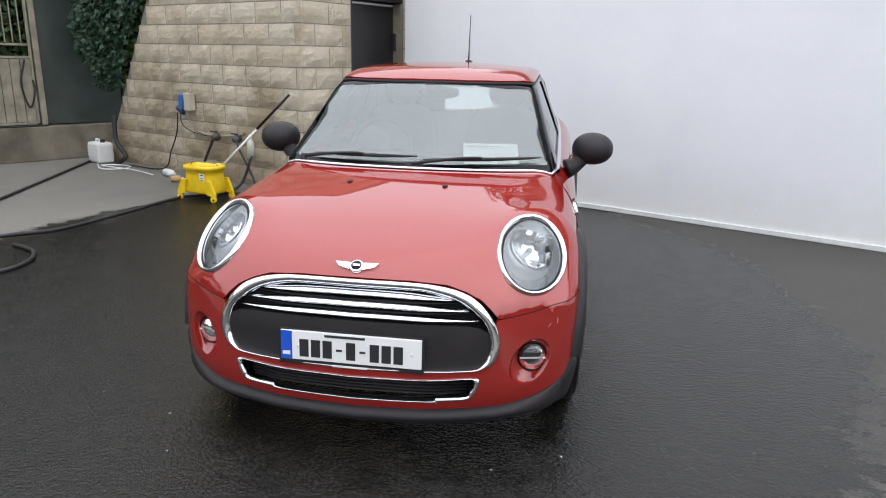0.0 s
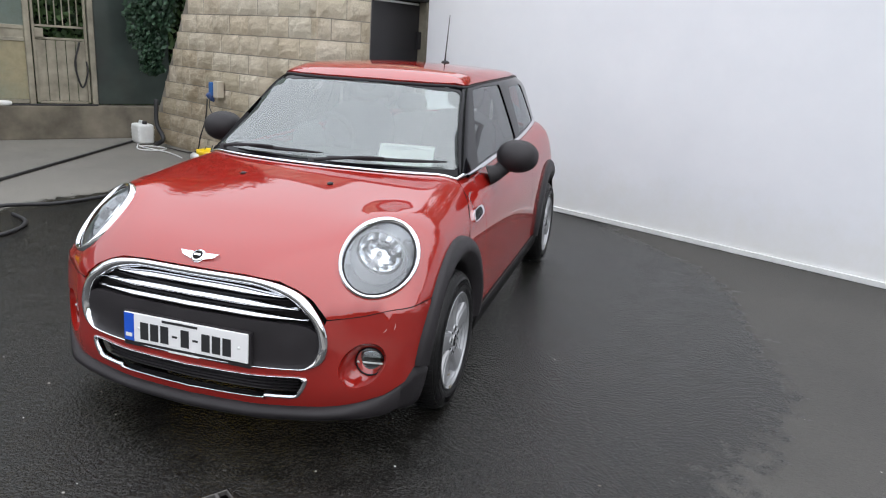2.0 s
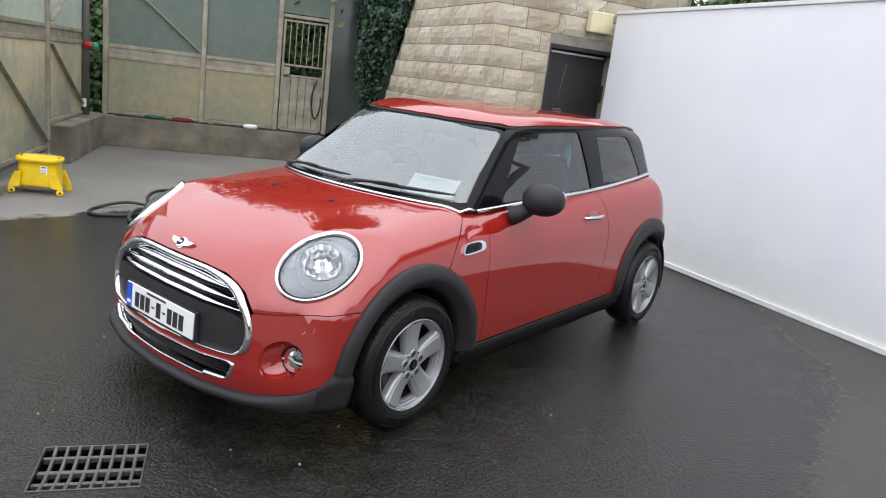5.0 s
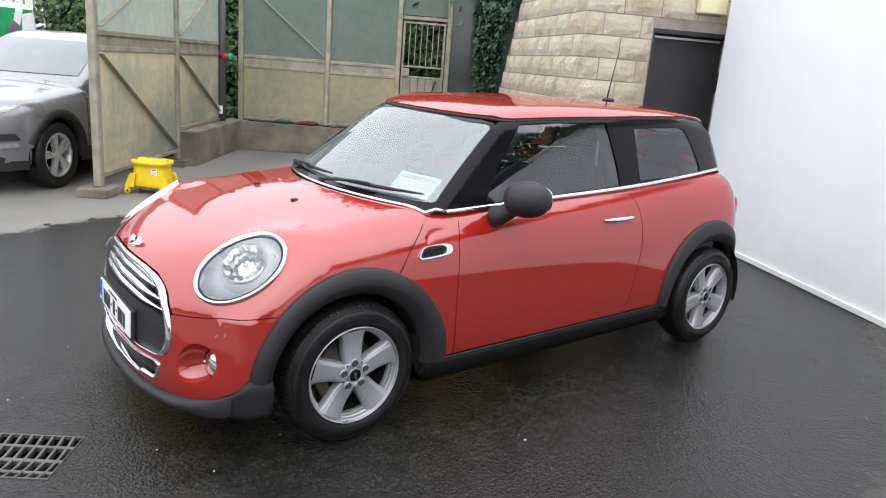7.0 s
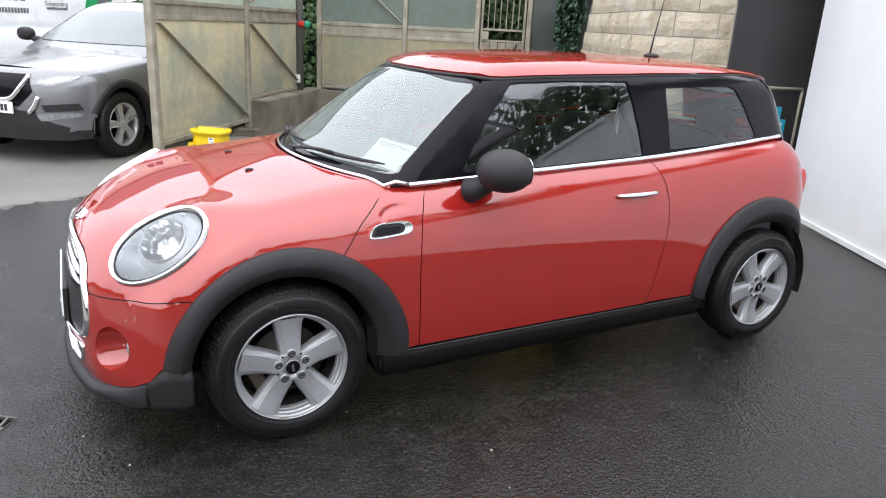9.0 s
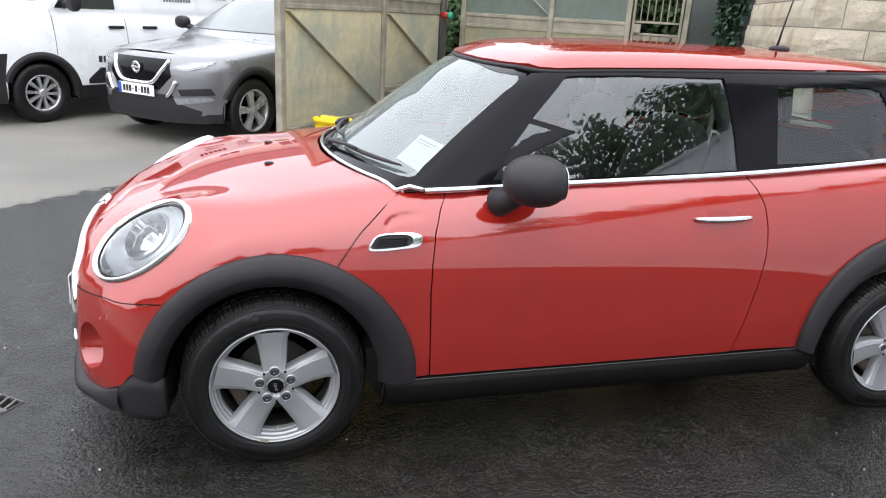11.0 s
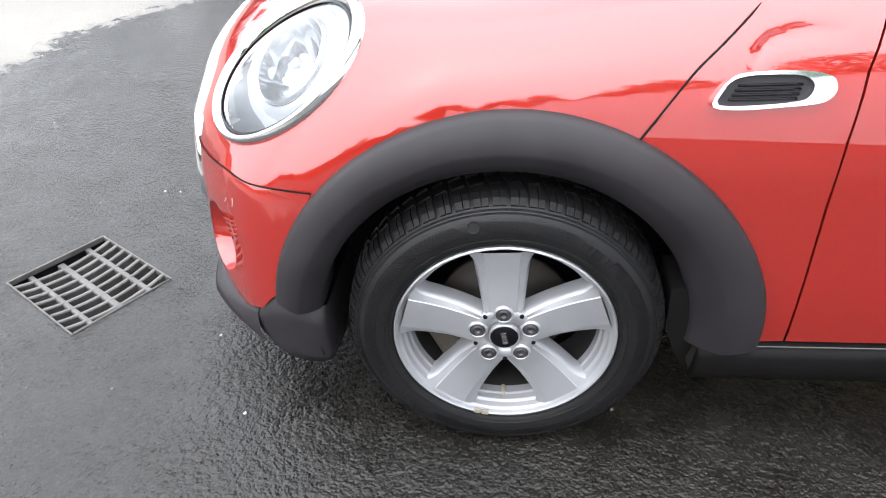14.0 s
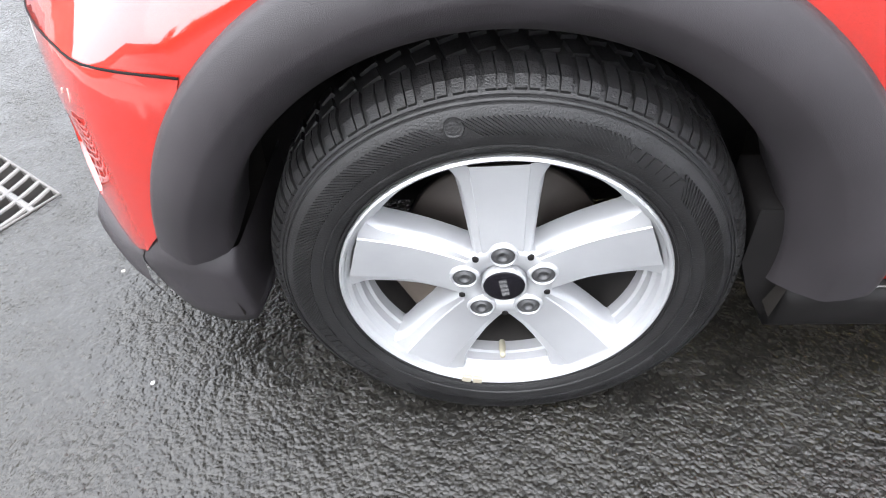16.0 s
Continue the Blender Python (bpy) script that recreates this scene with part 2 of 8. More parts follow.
def part(name, bm, material, parent=None, label="", smooth=True, flip=False):
    if flip:
        bmesh.ops.reverse_faces(bm, faces=bm.faces)
    me = bpy.data.meshes.new(name)
    bm.to_mesh(me)
    bm.free()
    me.materials.append(material)
    if smooth and SKIN_N:
        vn = SKIN_N.pop()
        SKIN_N.clear()
        if len(vn) == len(me.vertices):
            me.polygons.foreach_set("use_smooth", [True] * len(me.polygons))
            me.normals_split_custom_set_from_vertices(vn)
    elif smooth:
        me.polygons.foreach_set("use_smooth", [True] * len(me.polygons))
        me.update()
    ob = new(name, me)
    if parent is not None:
        ob.parent = parent
    if label:
        ob["label"] = label
    return ob


def thing(name, label, category, m=None, group="", kind=""):
    ob = new(name)
    ob.empty_display_size = 0.2
    if m is not None:
        ob.matrix_basis = m
    return tagged(ob, label, category, group, kind)


def add_box(bm, size, m=Matrix(), bevel=0.0, seg=2):
    """A box with its middle at the origin of m."""
    r = bmesh.ops.create_cube(bm, size=1.0, matrix=m @ Matrix.Diagonal((*size, 1)))
    if bevel:
        vs = set(r["verts"])
        es = [ed for ed in bm.edges if ed.verts[0] in vs and ed.verts[1] in vs]
        bmesh.ops.bevel(bm, geom=es, offset=bevel, segments=seg, affect="EDGES", profile=0.6)
    return bm


def box_bm(size, m=Matrix(), bevel=0.0, seg=2):
    return add_box(bmesh.new(), size, m, bevel, seg)


def add_tube(bm, pts, radius, seg=8, closed=False, caps=True):
    """A round tube along the points; radius is a number or one for each point."""
    pts = [Vector(p) for p in pts]
    n = len(pts)
    rings, up = [], None
    for i, p in enumerate(pts):
        a, b = pts[(i - 1) % n if closed else max(i - 1, 0)], pts[(i + 1) % n if closed else min(i + 1, n - 1)]
        t = (b - a).normalized()
        if up is None:
            up = t.orthogonal().normalized()
        up = (up - t * up.dot(t)).normalized()
        side = t.cross(up)
        r = radius[i] if isinstance(radius, (list, tuple)) else radius
        rings.append([bm.verts.new(p + (up * math.cos(k * math.tau / seg) + side * math.sin(k * math.tau / seg)) * r) for k in range(seg)])
    for i in range(n if closed else n - 1):
        ra, rb = rings[i], rings[(i + 1) % n]
        for k in range(seg):
            bm.faces.new((ra[k], ra[(k + 1) % seg], rb[(k + 1) % seg], rb[k]))
    if caps and not closed:
        bm.faces.new(rings[0][::-1])
        bm.faces.new(rings[-1])
    return bm


def tube_bm(pts, radius, seg=8, closed=False):
    return add_tube(bmesh.new(), pts, radius, seg, closed)


def add_lathe(bm, profile, seg=48, m=Matrix(), closed=True):
    """profile: (radius, along) pairs turned about the local z axis."""
    rows = []
    for r, h in profile:
        rows.append([bm.verts.new(m @ Vector((r * math.cos(k * math.tau / seg), r * math.sin(k * math.tau / seg), h))) for k in range(seg)] if r > 1e-6 else [bm.verts.new(m @ Vector((0, 0, h)))])
    for a, b in zip(rows, rows[1:]):
        for k in range(seg):
            q = (a[k % len(a)], a[(k + 1) % len(a)], b[(k + 1) % len(b)], b[k % len(b)])
            f = [v for i, v in enumerate(q) if v not in q[:i]]
            if len(f) > 2:
                bm.faces.new(f)
    return bm


def lathe_bm(profile, seg=48, m=Matrix()):
    return add_lathe(bmesh.new(), profile, seg, m)


def spline(pts, n=8, closed=False):
    """Catmull-Rom through the points, n steps to a span."""
    pts = [Vector(p) for p in pts]
    k = len(pts)
    out = []
    for i in range(k if closed else k - 1):
        p1, p2 = pts[i], pts[(i + 1) % k]
        p0 = pts[(i - 1) % k] if closed or i > 0 else p1 * 2 - p2
        p3 = pts[(i + 2) % k] if closed or i + 2 < k else p2 * 2 - p1
        for j in range(n):
            u = j / n
            out.append(0.5 * (2 * p1 + (p2 - p0) * u + (2 * p0 - 5 * p1 + 4 * p2 - p3) * u * u + (3 * p1 - p0 - 3 * p2 + p3) * u ** 3))
    if not closed:
        out.append(pts[-1])
    return out


def curve1(table):
    """A smooth function through (x, y) pairs."""
    xs = [p[0] for p in table]
    ys = [p[1] for p in table]
    k = len(xs)
    d = [(ys[i + 1] - ys[i]) / (xs[i + 1] - xs[i]) for i in range(k - 1)]
    t = [d[0]] + [0 if d[i - 1] * d[i] <= 0 else 2 * d[i - 1] * d[i] / (d[i - 1] + d[i]) for i in range(1, k - 1)] + [d[-1]]

    def f(x):
        if x <= xs[0]:
            return ys[0] + t[0] * (x - xs[0])
        if x >= xs[-1]:
            return ys[-1] + t[-1] * (x - xs[-1])
        i = 0
        while x > xs[i + 1]:
            i += 1
        h = xs[i + 1] - xs[i]
        u = (x - xs[i]) / h
        return (ys[i] * (1 + 2 * u) * (1 - u) ** 2 + t[i] * h * u * (1 - u) ** 2 + ys[i + 1] * u * u * (3 - 2 * u) + t[i + 1] * h * u * u * (u - 1))
    return f


def inside(p, poly):
    hit = False
    j = len(poly) - 1
    for i in range(len(poly)):
        a, b = poly[i], poly[j]
        if (a[1] > p[1]) != (b[1] > p[1]) and p[0] < (b[0] - a[0]) * (p[1] - a[1]) / (b[1] - a[1]) + a[0]:
            hit = not hit
        j = i
    return hit


def fill(outline, step, holes=()):
    """Triangles that fill a flat outline (with holes) at about the step given: points and triples."""
    from mathutils.geometry import delaunay_2d_cdt
    pts, edges, key = [], [], []
    for loop in (outline, *holes):
        fine = []
        for i, a in enumerate(loop):
            b = loop[(i + 1) % len(loop)]
            d = math.hypot(b[0] - a[0], b[1] - a[1])
            k = max(1, round(d / step))
            fine += [(a[0] + (b[0] - a[0]) * j / k, a[1] + (b[1] - a[1]) * j / k) for j in range(k)]
        s = len(pts)
        pts += fine
        edges += [(s + i, s + (i + 1) % len(fine)) for i in range(len(fine))]
        key.append((s, len(fine)))
    lo = [min(p[k] for p in outline) for k in (0, 1)]
    hi = [max(p[k] for p in outline) for k in (0, 1)]
    rim = np.array(pts)
    row, v = 0, lo[1] + step * 0.5
    while v < hi[1]:
        u = lo[0] + step * (0.5 if row % 2 else 1.0)
        while u < hi[0]:
            p = (u, v)
            if inside(p, outline) and not any(inside(p, h) for h in holes) and ((rim - p) ** 2).sum(1).min() > (step * 0.55) ** 2:
                pts.append(p)
            u += step
        v += step * 0.87
        row += 1
    vs, _, fs, *_ = delaunay_2d_cdt([Vector(p) for p in pts], edges, [], 0, 1e-7)
    tris = []
    for f in fs:
        c = sum((vs[i] for i in f), Vector((0, 0))) / len(f)
        if inside(c, outline) and not any(inside(c, h) for h in holes):
            tris.append(tuple(f))
    return [tuple(v) for v in vs], tris


# ---- the yard ----
def upright(origin, along, z=0.0):
    """Local x along the wall, y level across it, z up."""
    d = Vector((along[0], along[1], 0)).normalized()
    m = Matrix(((d.x, -d.y, 0, origin[0]), (d.y, d.x, 0, origin[1]), (0, 0, 1, z), (0, 0, 0, 1)))
    return m


ALONG, ACROSS = (0.894, -0.447), (0.447, 0.894)

GRATE_AT, GRATE_TURN, GW, GL = (0.313, -1.163), 55.5, 0.30, 0.365
grate_m = Matrix.Translation((*GRATE_AT, 0.0)) @ pose(0, 0, 0, 0, 0, GRATE_TURN)
pit_rim = [tuple((grate_m @ Vector((x * GL / 2, y * GW / 2, 0)))[:2]) for x, y in ((-1, -1), (1, -1), (1, 1), (-1, 1))]
uv, tris = fill([(-150, -150), (150, -150), (150, 150), (-150, 150)], 25.0, (pit_rim,))
bm = bmesh.new()
vs = [bm.verts.new((u, v, 0)) for u, v in uv]
for t3 in tris:
    bm.faces.new([vs[k] for k in t3])
bmesh.ops.recalc_face_normals(bm, faces=bm.faces)
if sum(f.normal.z for f in bm.faces) < 0:
    bmesh.ops.reverse_faces(bm, faces=bm.faces)
ground = tagged(part("ground", bm, ASPHALT, smooth=False), "wet dark asphalt yard, drying to grey beyond the car", "ground", kind="structure")

# white boundary wall behind the car
wm = upright((-1.13, 5.255), ALONG)
wall = tagged(part("wall_white", box_bm((14.0, 0.16, 2.47), Matrix.Translation((7.0, 0.08, 1.235)), 0.006), WHITE_WALL, smooth=False), "smooth white painted boundary wall with splashed foot", "wall", kind="structure")
wall.matrix_basis = wm
part("trim", box_bm((14.0, 0.024, 0.045), Matrix.Translation((7.0, -0.0135, 0.026)), 0.004), WHITE_PL, wall, "white strip along the foot of the wall", False)
part("coping", box_bm((14.0, 0.19, 0.035), Matrix.Translation((7.0, 0.078, 2.488)), 0.005), WHITE_PL, wall, "", False)

# building of split-faced blocks: a long face and the face with the door
CORNER = (-1.935, 4.08)
HIGH = 3.6
left_m = upright(CORNER, (-ALONG[0], -ALONG[1]))
door_m = upright(CORNER, ACROSS)


def wall_core(name, outline, m, back, label):
    """A thick wall from an outline in its own x and z; it lies behind its face, on the side of back."""
    bm = bmesh.new()
    a = [bm.verts.new((x, 0.012 * back, z)) for x, z in outline]
    b = [bm.verts.new((x, 0.3 * back, z)) for x, z in outline]
    bm.faces.new(a)
    bm.faces.new(b[::-1])
    for i in range(len(a)):
        j = (i + 1) % len(a)
        bm.faces.new((a[i], b[i], b[j], a[j]))
    bmesh.ops.recalc_face_normals(bm, faces=bm.faces)
    ob = tagged(part(name, bm, MORTAR, smooth=False), label, "wall", kind="structure")
    ob.matrix_basis = m
    return ob


wall_left = wall_core("wall_block_long", [(0.02, 0), (3.9, 0), (1.72, HIGH), (0.02, HIGH)], left_m, -1, "stained buff split-faced block wall of the wash building")
wall_door = wall_core("wall_block_door", [(0.02, 0), (0.74, 0), (0.74, 2.08), (1.62, 2.08), (1.62, 0), (2.6, 0), (2.6, HIGH), (0.02, HIGH)], door_m, 1, "pale split-faced block wall with a dark doorway")


def block_mesh(w, h, seed):
    """One block with a rough split face; its front stands at y = 0, turned to minus y."""
    rnd = random.Random(seed)
    nx, nz = max(2, round(w / 0.075)), 3
    bm = bmesh.new()
    g = [[bm.verts.new(((i / nx - 0.5) * w, 0 if 0 < i < nx and 0 < k < nz else 0.008, (k / nz - 0.5) * h)) for k in range(nz + 1)] for i in range(nx + 1)]
    for i in range(1, nx):
        for k in range(1, nz):
            g[i][k].co.y = -0.004 - rnd.random() * 0.013
            g[i][k].co.x += rnd.uniform(-0.012, 0.012)
            g[i][k].co.z += rnd.uniform(-0.012, 0.012)
    for i in range(nx):
        for k in range(nz):
            bm.faces.new((g[i][k], g[i + 1][k], g[i + 1][k + 1], g[i][k + 1]))
    rim = [g[i][0] for i in range(nx + 1)] + [g[nx][k] for k in range(1, nz + 1)] + [g[i][nz] for i in range(nx - 1, -1, -1)] + [g[0][k] for k in range(nz - 1, 0, -1)]
    back = [bm.verts.new((v.co.x, 0.03, v.co.z)) for v in rim]
    for i in range(len(rim)):
        j = (i + 1) % len(rim)
        bm.faces.new((rim[j], rim[i], back[i], back[j]))
    me = bpy.data.meshes.new("block")
    bm.to_mesh(me)
    bm.free()
    me.materials.append(BLOCK)
    return me


BLOCKS = {}


def block_for(w, h, k):
    key = (round(w, 2), k)
    if key not in BLOCKS:
        BLOCKS[key] = block_mesh(w, h, int(w * 100) * 7 + k)
    return BLOCKS[key]


def lay_blocks(parent, x0, x1_of, side, keep, course=0.2185, length=0.40, shift=0.0):
    """Courses of blocks from x0 to x1_of(z); side: +1 when the face looks to local minus y."""
    rnd = random.Random(5)
    row, z = 0, 0.0
    while z + course <= HIGH + 0.02:
        x = x0 - (length / 2 if row % 2 else 0) + shift
        end = x1_of(z + course / 2)
        while x < end:
            a, b = max(x, x0), min(x + length, end)
            x += length
            if b - a < 0.07:
                continue
            for a, b in keep(a, b, z + course / 2):
                if b - a < 0.05:
                    continue
                w = round(b - a, 2)
                ob = new("block", block_for(w - 0.01, course - 0.011, rnd.randrange(5)))
                ob.parent = parent
                turn = Matrix() if side > 0 else pose(0, 0, 0, 0, 0, 180)
                ob.matrix_basis = Matrix.Translation(((a + b) / 2, (0.004 - rnd.random() * 0.005) * side, z + course / 2)) @ turn
        z += course
        row += 1


def no_cut(a, b, z):
    return [(a, b)]


def door_cut(a, b, z):
    if z > 2.08:
        return [(a, b)]
    return [(a, min(b, 0.73)), (max(a, 1.63), b)]


# doorway and its frame; a dark leaf is painted as the unlit interior
door = thing("door_1", "doorway closed by a dark sheet for its unlit interior, with a pale strip across its top", "door", door_m, kind="structure")
part("doorway_shade", box_bm((0.84, 0.05, 2.03), Matrix.Translation((1.18, 0.16, 1.02)), 0.004), DARK_DOORWAY, door, "", False)
part("door_head", box_bm((0.90, 0.14, 0.05), Matrix.Translation((1.18, 0.085, 2.06)), 0.004), DARK_DOORWAY, door, "", False)
for x in (0.752, 1.605):
    part("door_jamb", box_bm((0.03, 0.14, 2.03), Matrix.Translation((x, 0.085, 1.015)), 0.004), STEEL if x > 1 else DARK_DOORWAY, door, "grey steel jamb" if x > 1 else "", False)
part("pale_strip", box_bm((0.80, 0.03, 0.022), Matrix.Translation((1.15, 0.118, 2.005)), 0.004), WHITE_PL, door, "pale strip", False)
part("latch_plate", box_bm((0.05, 0.05, 0.2), Matrix.Translation((1.57, 0.11, 1.6)), 0.006), DARK_DOORWAY, door, "", False)

lampbox = thing("bulkhead_lamp", "cream plastic bulkhead lamp above the dark doorway", "wall lamp", door_m @ Matrix.Translation((1.30, -0.004, 2.37)))
part("housing", box_bm((0.30, 0.09, 0.23), Matrix.Translation((0, -0.045, 0)), 0.02, 3), plain("cream_plastic", (0.72, 0.66, 0.42), 0.4, 0, 0.1), lampbox)
part("base_plate", box_bm((0.26, 0.02, 0.26), Matrix.Translation((0, -0.012, 0)), 0.004), STEEL, lampbox, "grey back plate", False)


# ---- wash bay: low wall, framed screens ----
def frosted(name, col, see, green):
    m, nt, b = mat_new(name)
    out = nt.nodes["Material Output"]
    co = coords(nt)
    big = noise_tex(nt, co, 1.1, 6, 0.6)
    small = noise_tex(nt, co, 9.0, 6, 0.7)
    c = mixc(nt, ramp(nt, big, [(0.42, 0.0), (0.6, 1.0)]), col, green)
    c = mixc(nt, ramp(nt, small, [(0.4, 0.0), (0.8, 0.35)]), c, (0.25, 0.2, 0.1))
    nt.links.new(c, b.inputs["Base Color"])
    b.inputs["Roughness"].default_value = 0.45
    trl = nt.nodes.new("ShaderNodeBsdfTranslucent")
    nt.links.new(c, trl.inputs["Color"])
    m1 = nt.nodes.new("ShaderNodeMixShader")
    m1.inputs[0].default_value = 0.5
    nt.links.new(b.outputs[0], m1.inputs[1])
    nt.links.new(trl.outputs[0], m1.inputs[2])
    tr = nt.nodes.new("ShaderNodeBsdfTransparent")
    tr.inputs["Color"].default_value = (0.72, 0.8, 0.78, 1)
    m2 = nt.nodes.new("ShaderNodeMixShader")
    nt.links.new(math_node(nt, "MULTIPLY", ramp(nt, big, [(0.3, 1.0), (0.75, 0.75)]), see), m2.inputs[0])
    nt.links.new(m1.outputs[0], m2.inputs[1])
    nt.links.new(tr.outputs[0], m2.inputs[2])
    nt.links.new(m2.outputs[0], out.inputs["Surface"])
    return m


PANEL_LOW = frosted("frosted_low", (0.66, 0.59, 0.40), 0.10, (0.50, 0.51, 0.39))
PANEL_HIGH = frosted("smoky_high", (0.46, 0.52, 0.48), 0.52, (0.36, 0.44, 0.40))
PANEL_SIDE = frosted("frosted_side", (0.72, 0.655, 0.48), 0.08, (0.48, 0.50, 0.42))
PANEL_PALE = frosted("frosted_high", (0.66, 0.68, 0.58), 0.34, (0.52, 0.58, 0.54))
SMOKED = plain("smoked_sheet", (0.048, 0.06, 0.055), 0.13, 0, 0.2, 2, spec=0.6)

A_M = upright((-4.67, 0.18), (-1.73, 1.275))
B_M = upright((-7.91, 2.807), (2.2, 3.1))

low_b = tagged(part("low_wall", box_bm((4.5, 0.28, 0.45), Matrix.Translation((2.05, 0.14, 0.225)), 0.015), CONCRETE, smooth=False), "low stained concrete plinth wall under the screens", "wall", kind="structure")
low_b.matrix_basis = B_M
low_a = tagged(part("low_wall", box_bm((2.0, 0.25, 0.45), Matrix.Translation((3.14, -0.125, 0.225)), 0.015), CONCRETE, smooth=False), "low stained concrete plinth wall under the side screen", "wall", kind="structure")
low_a.matrix_basis = A_M


def bar(name, parent, p, q, w, d, mat=None, label=""):
    """A flat bar between two points of the local x-z plane; w across, d deep. p, q: (x, z) or (x, y, z)."""
    p, q = [Vector((v[0], 0.0, v[1])) if len(v) == 2 else Vector(v) for v in (p, q)]
    ax = (q - p)
    m = Matrix.Translation((p + q) / 2) @ ax.to_track_quat("Z", "Y").to_matrix().to_4x4()
    if abs(ax.normalized().z) > 0.99:
        m = Matrix.Translation((p + q) / 2)
    return part(name, box_bm((w, d, ax.length), m, min(w, d) * 0.12, 1), mat or STEEL, parent, label, False)


def sheet(name, parent, x0, x1, z0, z1, y, mat, label=""):
    return part(name, box_bm((x1 - x0, 0.008, z1 - z0), Matrix.Translation(((x0 + x1) / 2, y, (z0 + z1) / 2)), 0.002, 1), mat, parent, label, False)


TOP = 2.66
screen_b = thing("back_screen", "steel-framed wash bay screen with smoky upper and yellowed lower panels", "screen", B_M @ Matrix.Translation((0, 0.1, 0)))
for x in (0.06, 1.41, 2.51, 3.28):
    bar("post", screen_b, (x, 0.45), (x, TOP), 0.075, 0.07)
for z, w in ((TOP - 0.03, 0.07), (1.455, 0.035), (1.30, 0.035), (0.5, 0.05)):
    for x0, x1 in ((0.1, 1.372), (1.448, 2.472)):
        bar("rail", screen_b, (x0, 0.004, z), (x1, 0.004, z), w, 0.05)
for x0, x1 in ((0.1, 1.372), (1.448, 2.472)):
    sheet("upper_panel", screen_b, x0, x1, 1.475, TOP - 0.07, 0.004, PANEL_HIGH, "smoky see-through panel")
    sheet("mid_panel", screen_b, x0, x1, 1.32, 1.436, 0.004, STEEL, "")
    sheet("lower_panel", screen_b, x0, x1, 0.53, 1.28, 0.004, PANEL_LOW, "yellowed frosted panel")
bar("brace", screen_b, (0.12, -0.03, TOP - 0.12), (1.36, -0.03, 1.52), 0.05, 0.012)
bar("brace", screen_b, (0.14, 0.035, 0.56), (1.36, 0.035, 1.27), 0.05, 0.012)
for z in (TOP - 0.03, 2.22):
    bar("rail", screen_b, (2.55, 0.004, z), (3.242, 0.004, z), 0.06, 0.05)
sheet("upper_panel", screen_b, 2.55, 3.242, 2.26, TOP - 0.07, 0.004, PANEL_HIGH, "smoky see-through panel")
sheet("dark_panel", screen_b, 3.32, 4.32, 0.47, TOP, 0.02, SMOKED, "glossy dark smoked sheet")

gate = thing("barred_gate", "grey steel gate, barred above and boarded below", "gate", B_M @ Matrix.Translation((2.56, 0.1, 0.47)))
for x in (0.02, 0.65):
    bar("stile", gate, (x, 0.02), (x, 1.70), 0.035, 0.035)
for z in (0.02, 0.86, 1.02, 1.68):
    bar("rail", gate, (0.04, 0.002, z), (0.632, 0.002, z), 0.035, 0.03)
for k in range(6):
    bar("bar", gate, (0.11 + k * 0.09, 1.04), (0.11 + k * 0.09, 1.66), 0.014, 0.014)
for k in range(5):
    bar("board", gate, (0.095 + k * 0.12, 0.04), (0.095 + k * 0.12, 0.84), 0.112, 0.012)
part("lock_box", box_bm((0.1, 0.05, 0.12), Matrix.Translation((0.08, -0.03, 0.93)), 0.006), STEEL, gate, "", False)

screen_a = thing("side_screen", "steel-framed wash bay side screen with algae-stained frosted panels", "screen", A_M)
for x, z0 in ((-0.08, 0.09), (2.12, 0.09), (4.08, 0.45)):
    bar("post", screen_a, (x, z0), (x, TOP), 0.09, 0.08)
for x0, x1, zb in ((-0.033, 2.073, 0.2), (2.167, 4.03, 0.48)):
    for z, w in ((TOP - 0.03, 0.07), (1.60, 0.04), (1.45, 0.04), (zb, 0.06)):
        bar("rail", screen_a, (x0, 0.004, z), (x1, 0.004, z), w, 0.05)
    sheet("mid_panel", screen_a, x0, x1, 1.473, 1.577, 0.004, STEEL)
    sheet("upper_panel", screen_a, x0, x1, 1.623, TOP - 0.068, 0.004, PANEL_PALE, "pale see-through frosted panel")
    sheet("lower_panel", screen_a, x0, x1, zb + 0.033, 1.427, 0.004, PANEL_SIDE, "algae-stained frosted panel")
    bar("brace", screen_a, (x0 + 0.04, -0.032, 1.40), (x1 - 0.04, -0.032, zb + 0.06), 0.055, 0.01)
    bar("brace", screen_a, (x0 + 0.04, -0.032, 1.66), (x1 - 0.04, -0.032, TOP - 0.1), 0.055, 0.01)
for k, (x, w) in enumerate(((-0.08, 0.36), (2.12, 0.32))):
    part("foot_block", box_bm((w, 0.3, 0.09), Matrix.Translation((x, 0, 0.045)), 0.012), CONCRETE, screen_a, "concrete foot block", False)

pole = thing("drain_pole", "dark steel pole with a red and green coupling", "pole", pose(-7.83, 2.56, 0))
part("shaft", lathe_bm([(0, 0), (0.055, 0), (0.055, 3.0), (0, 3.0)], 16), plain("dark_steel", (0.085, 0.08, 0.075), 0.6, 0.2), pole)
part("coupling", lathe_bm([(0, -0.07), (0.045, -0.07), (0.045, 0.06), (0, 0.06)], 16, pose(0.085, 0.03, 1.42, 0, 90, 35)), plain("red_plastic", (0.55, 0.03, 0.03), 0.4), pole, "red plastic coupling")
part("collar", lathe_bm([(0, 0), (0.05, 0), (0.05, 0.05), (0, 0.05)], 16, pose(0.13, 0.06, 1.42, 0, 90, 35)), plain("green_plastic", (0.02, 0.3, 0.17), 0.4), pole, "green plastic collar")
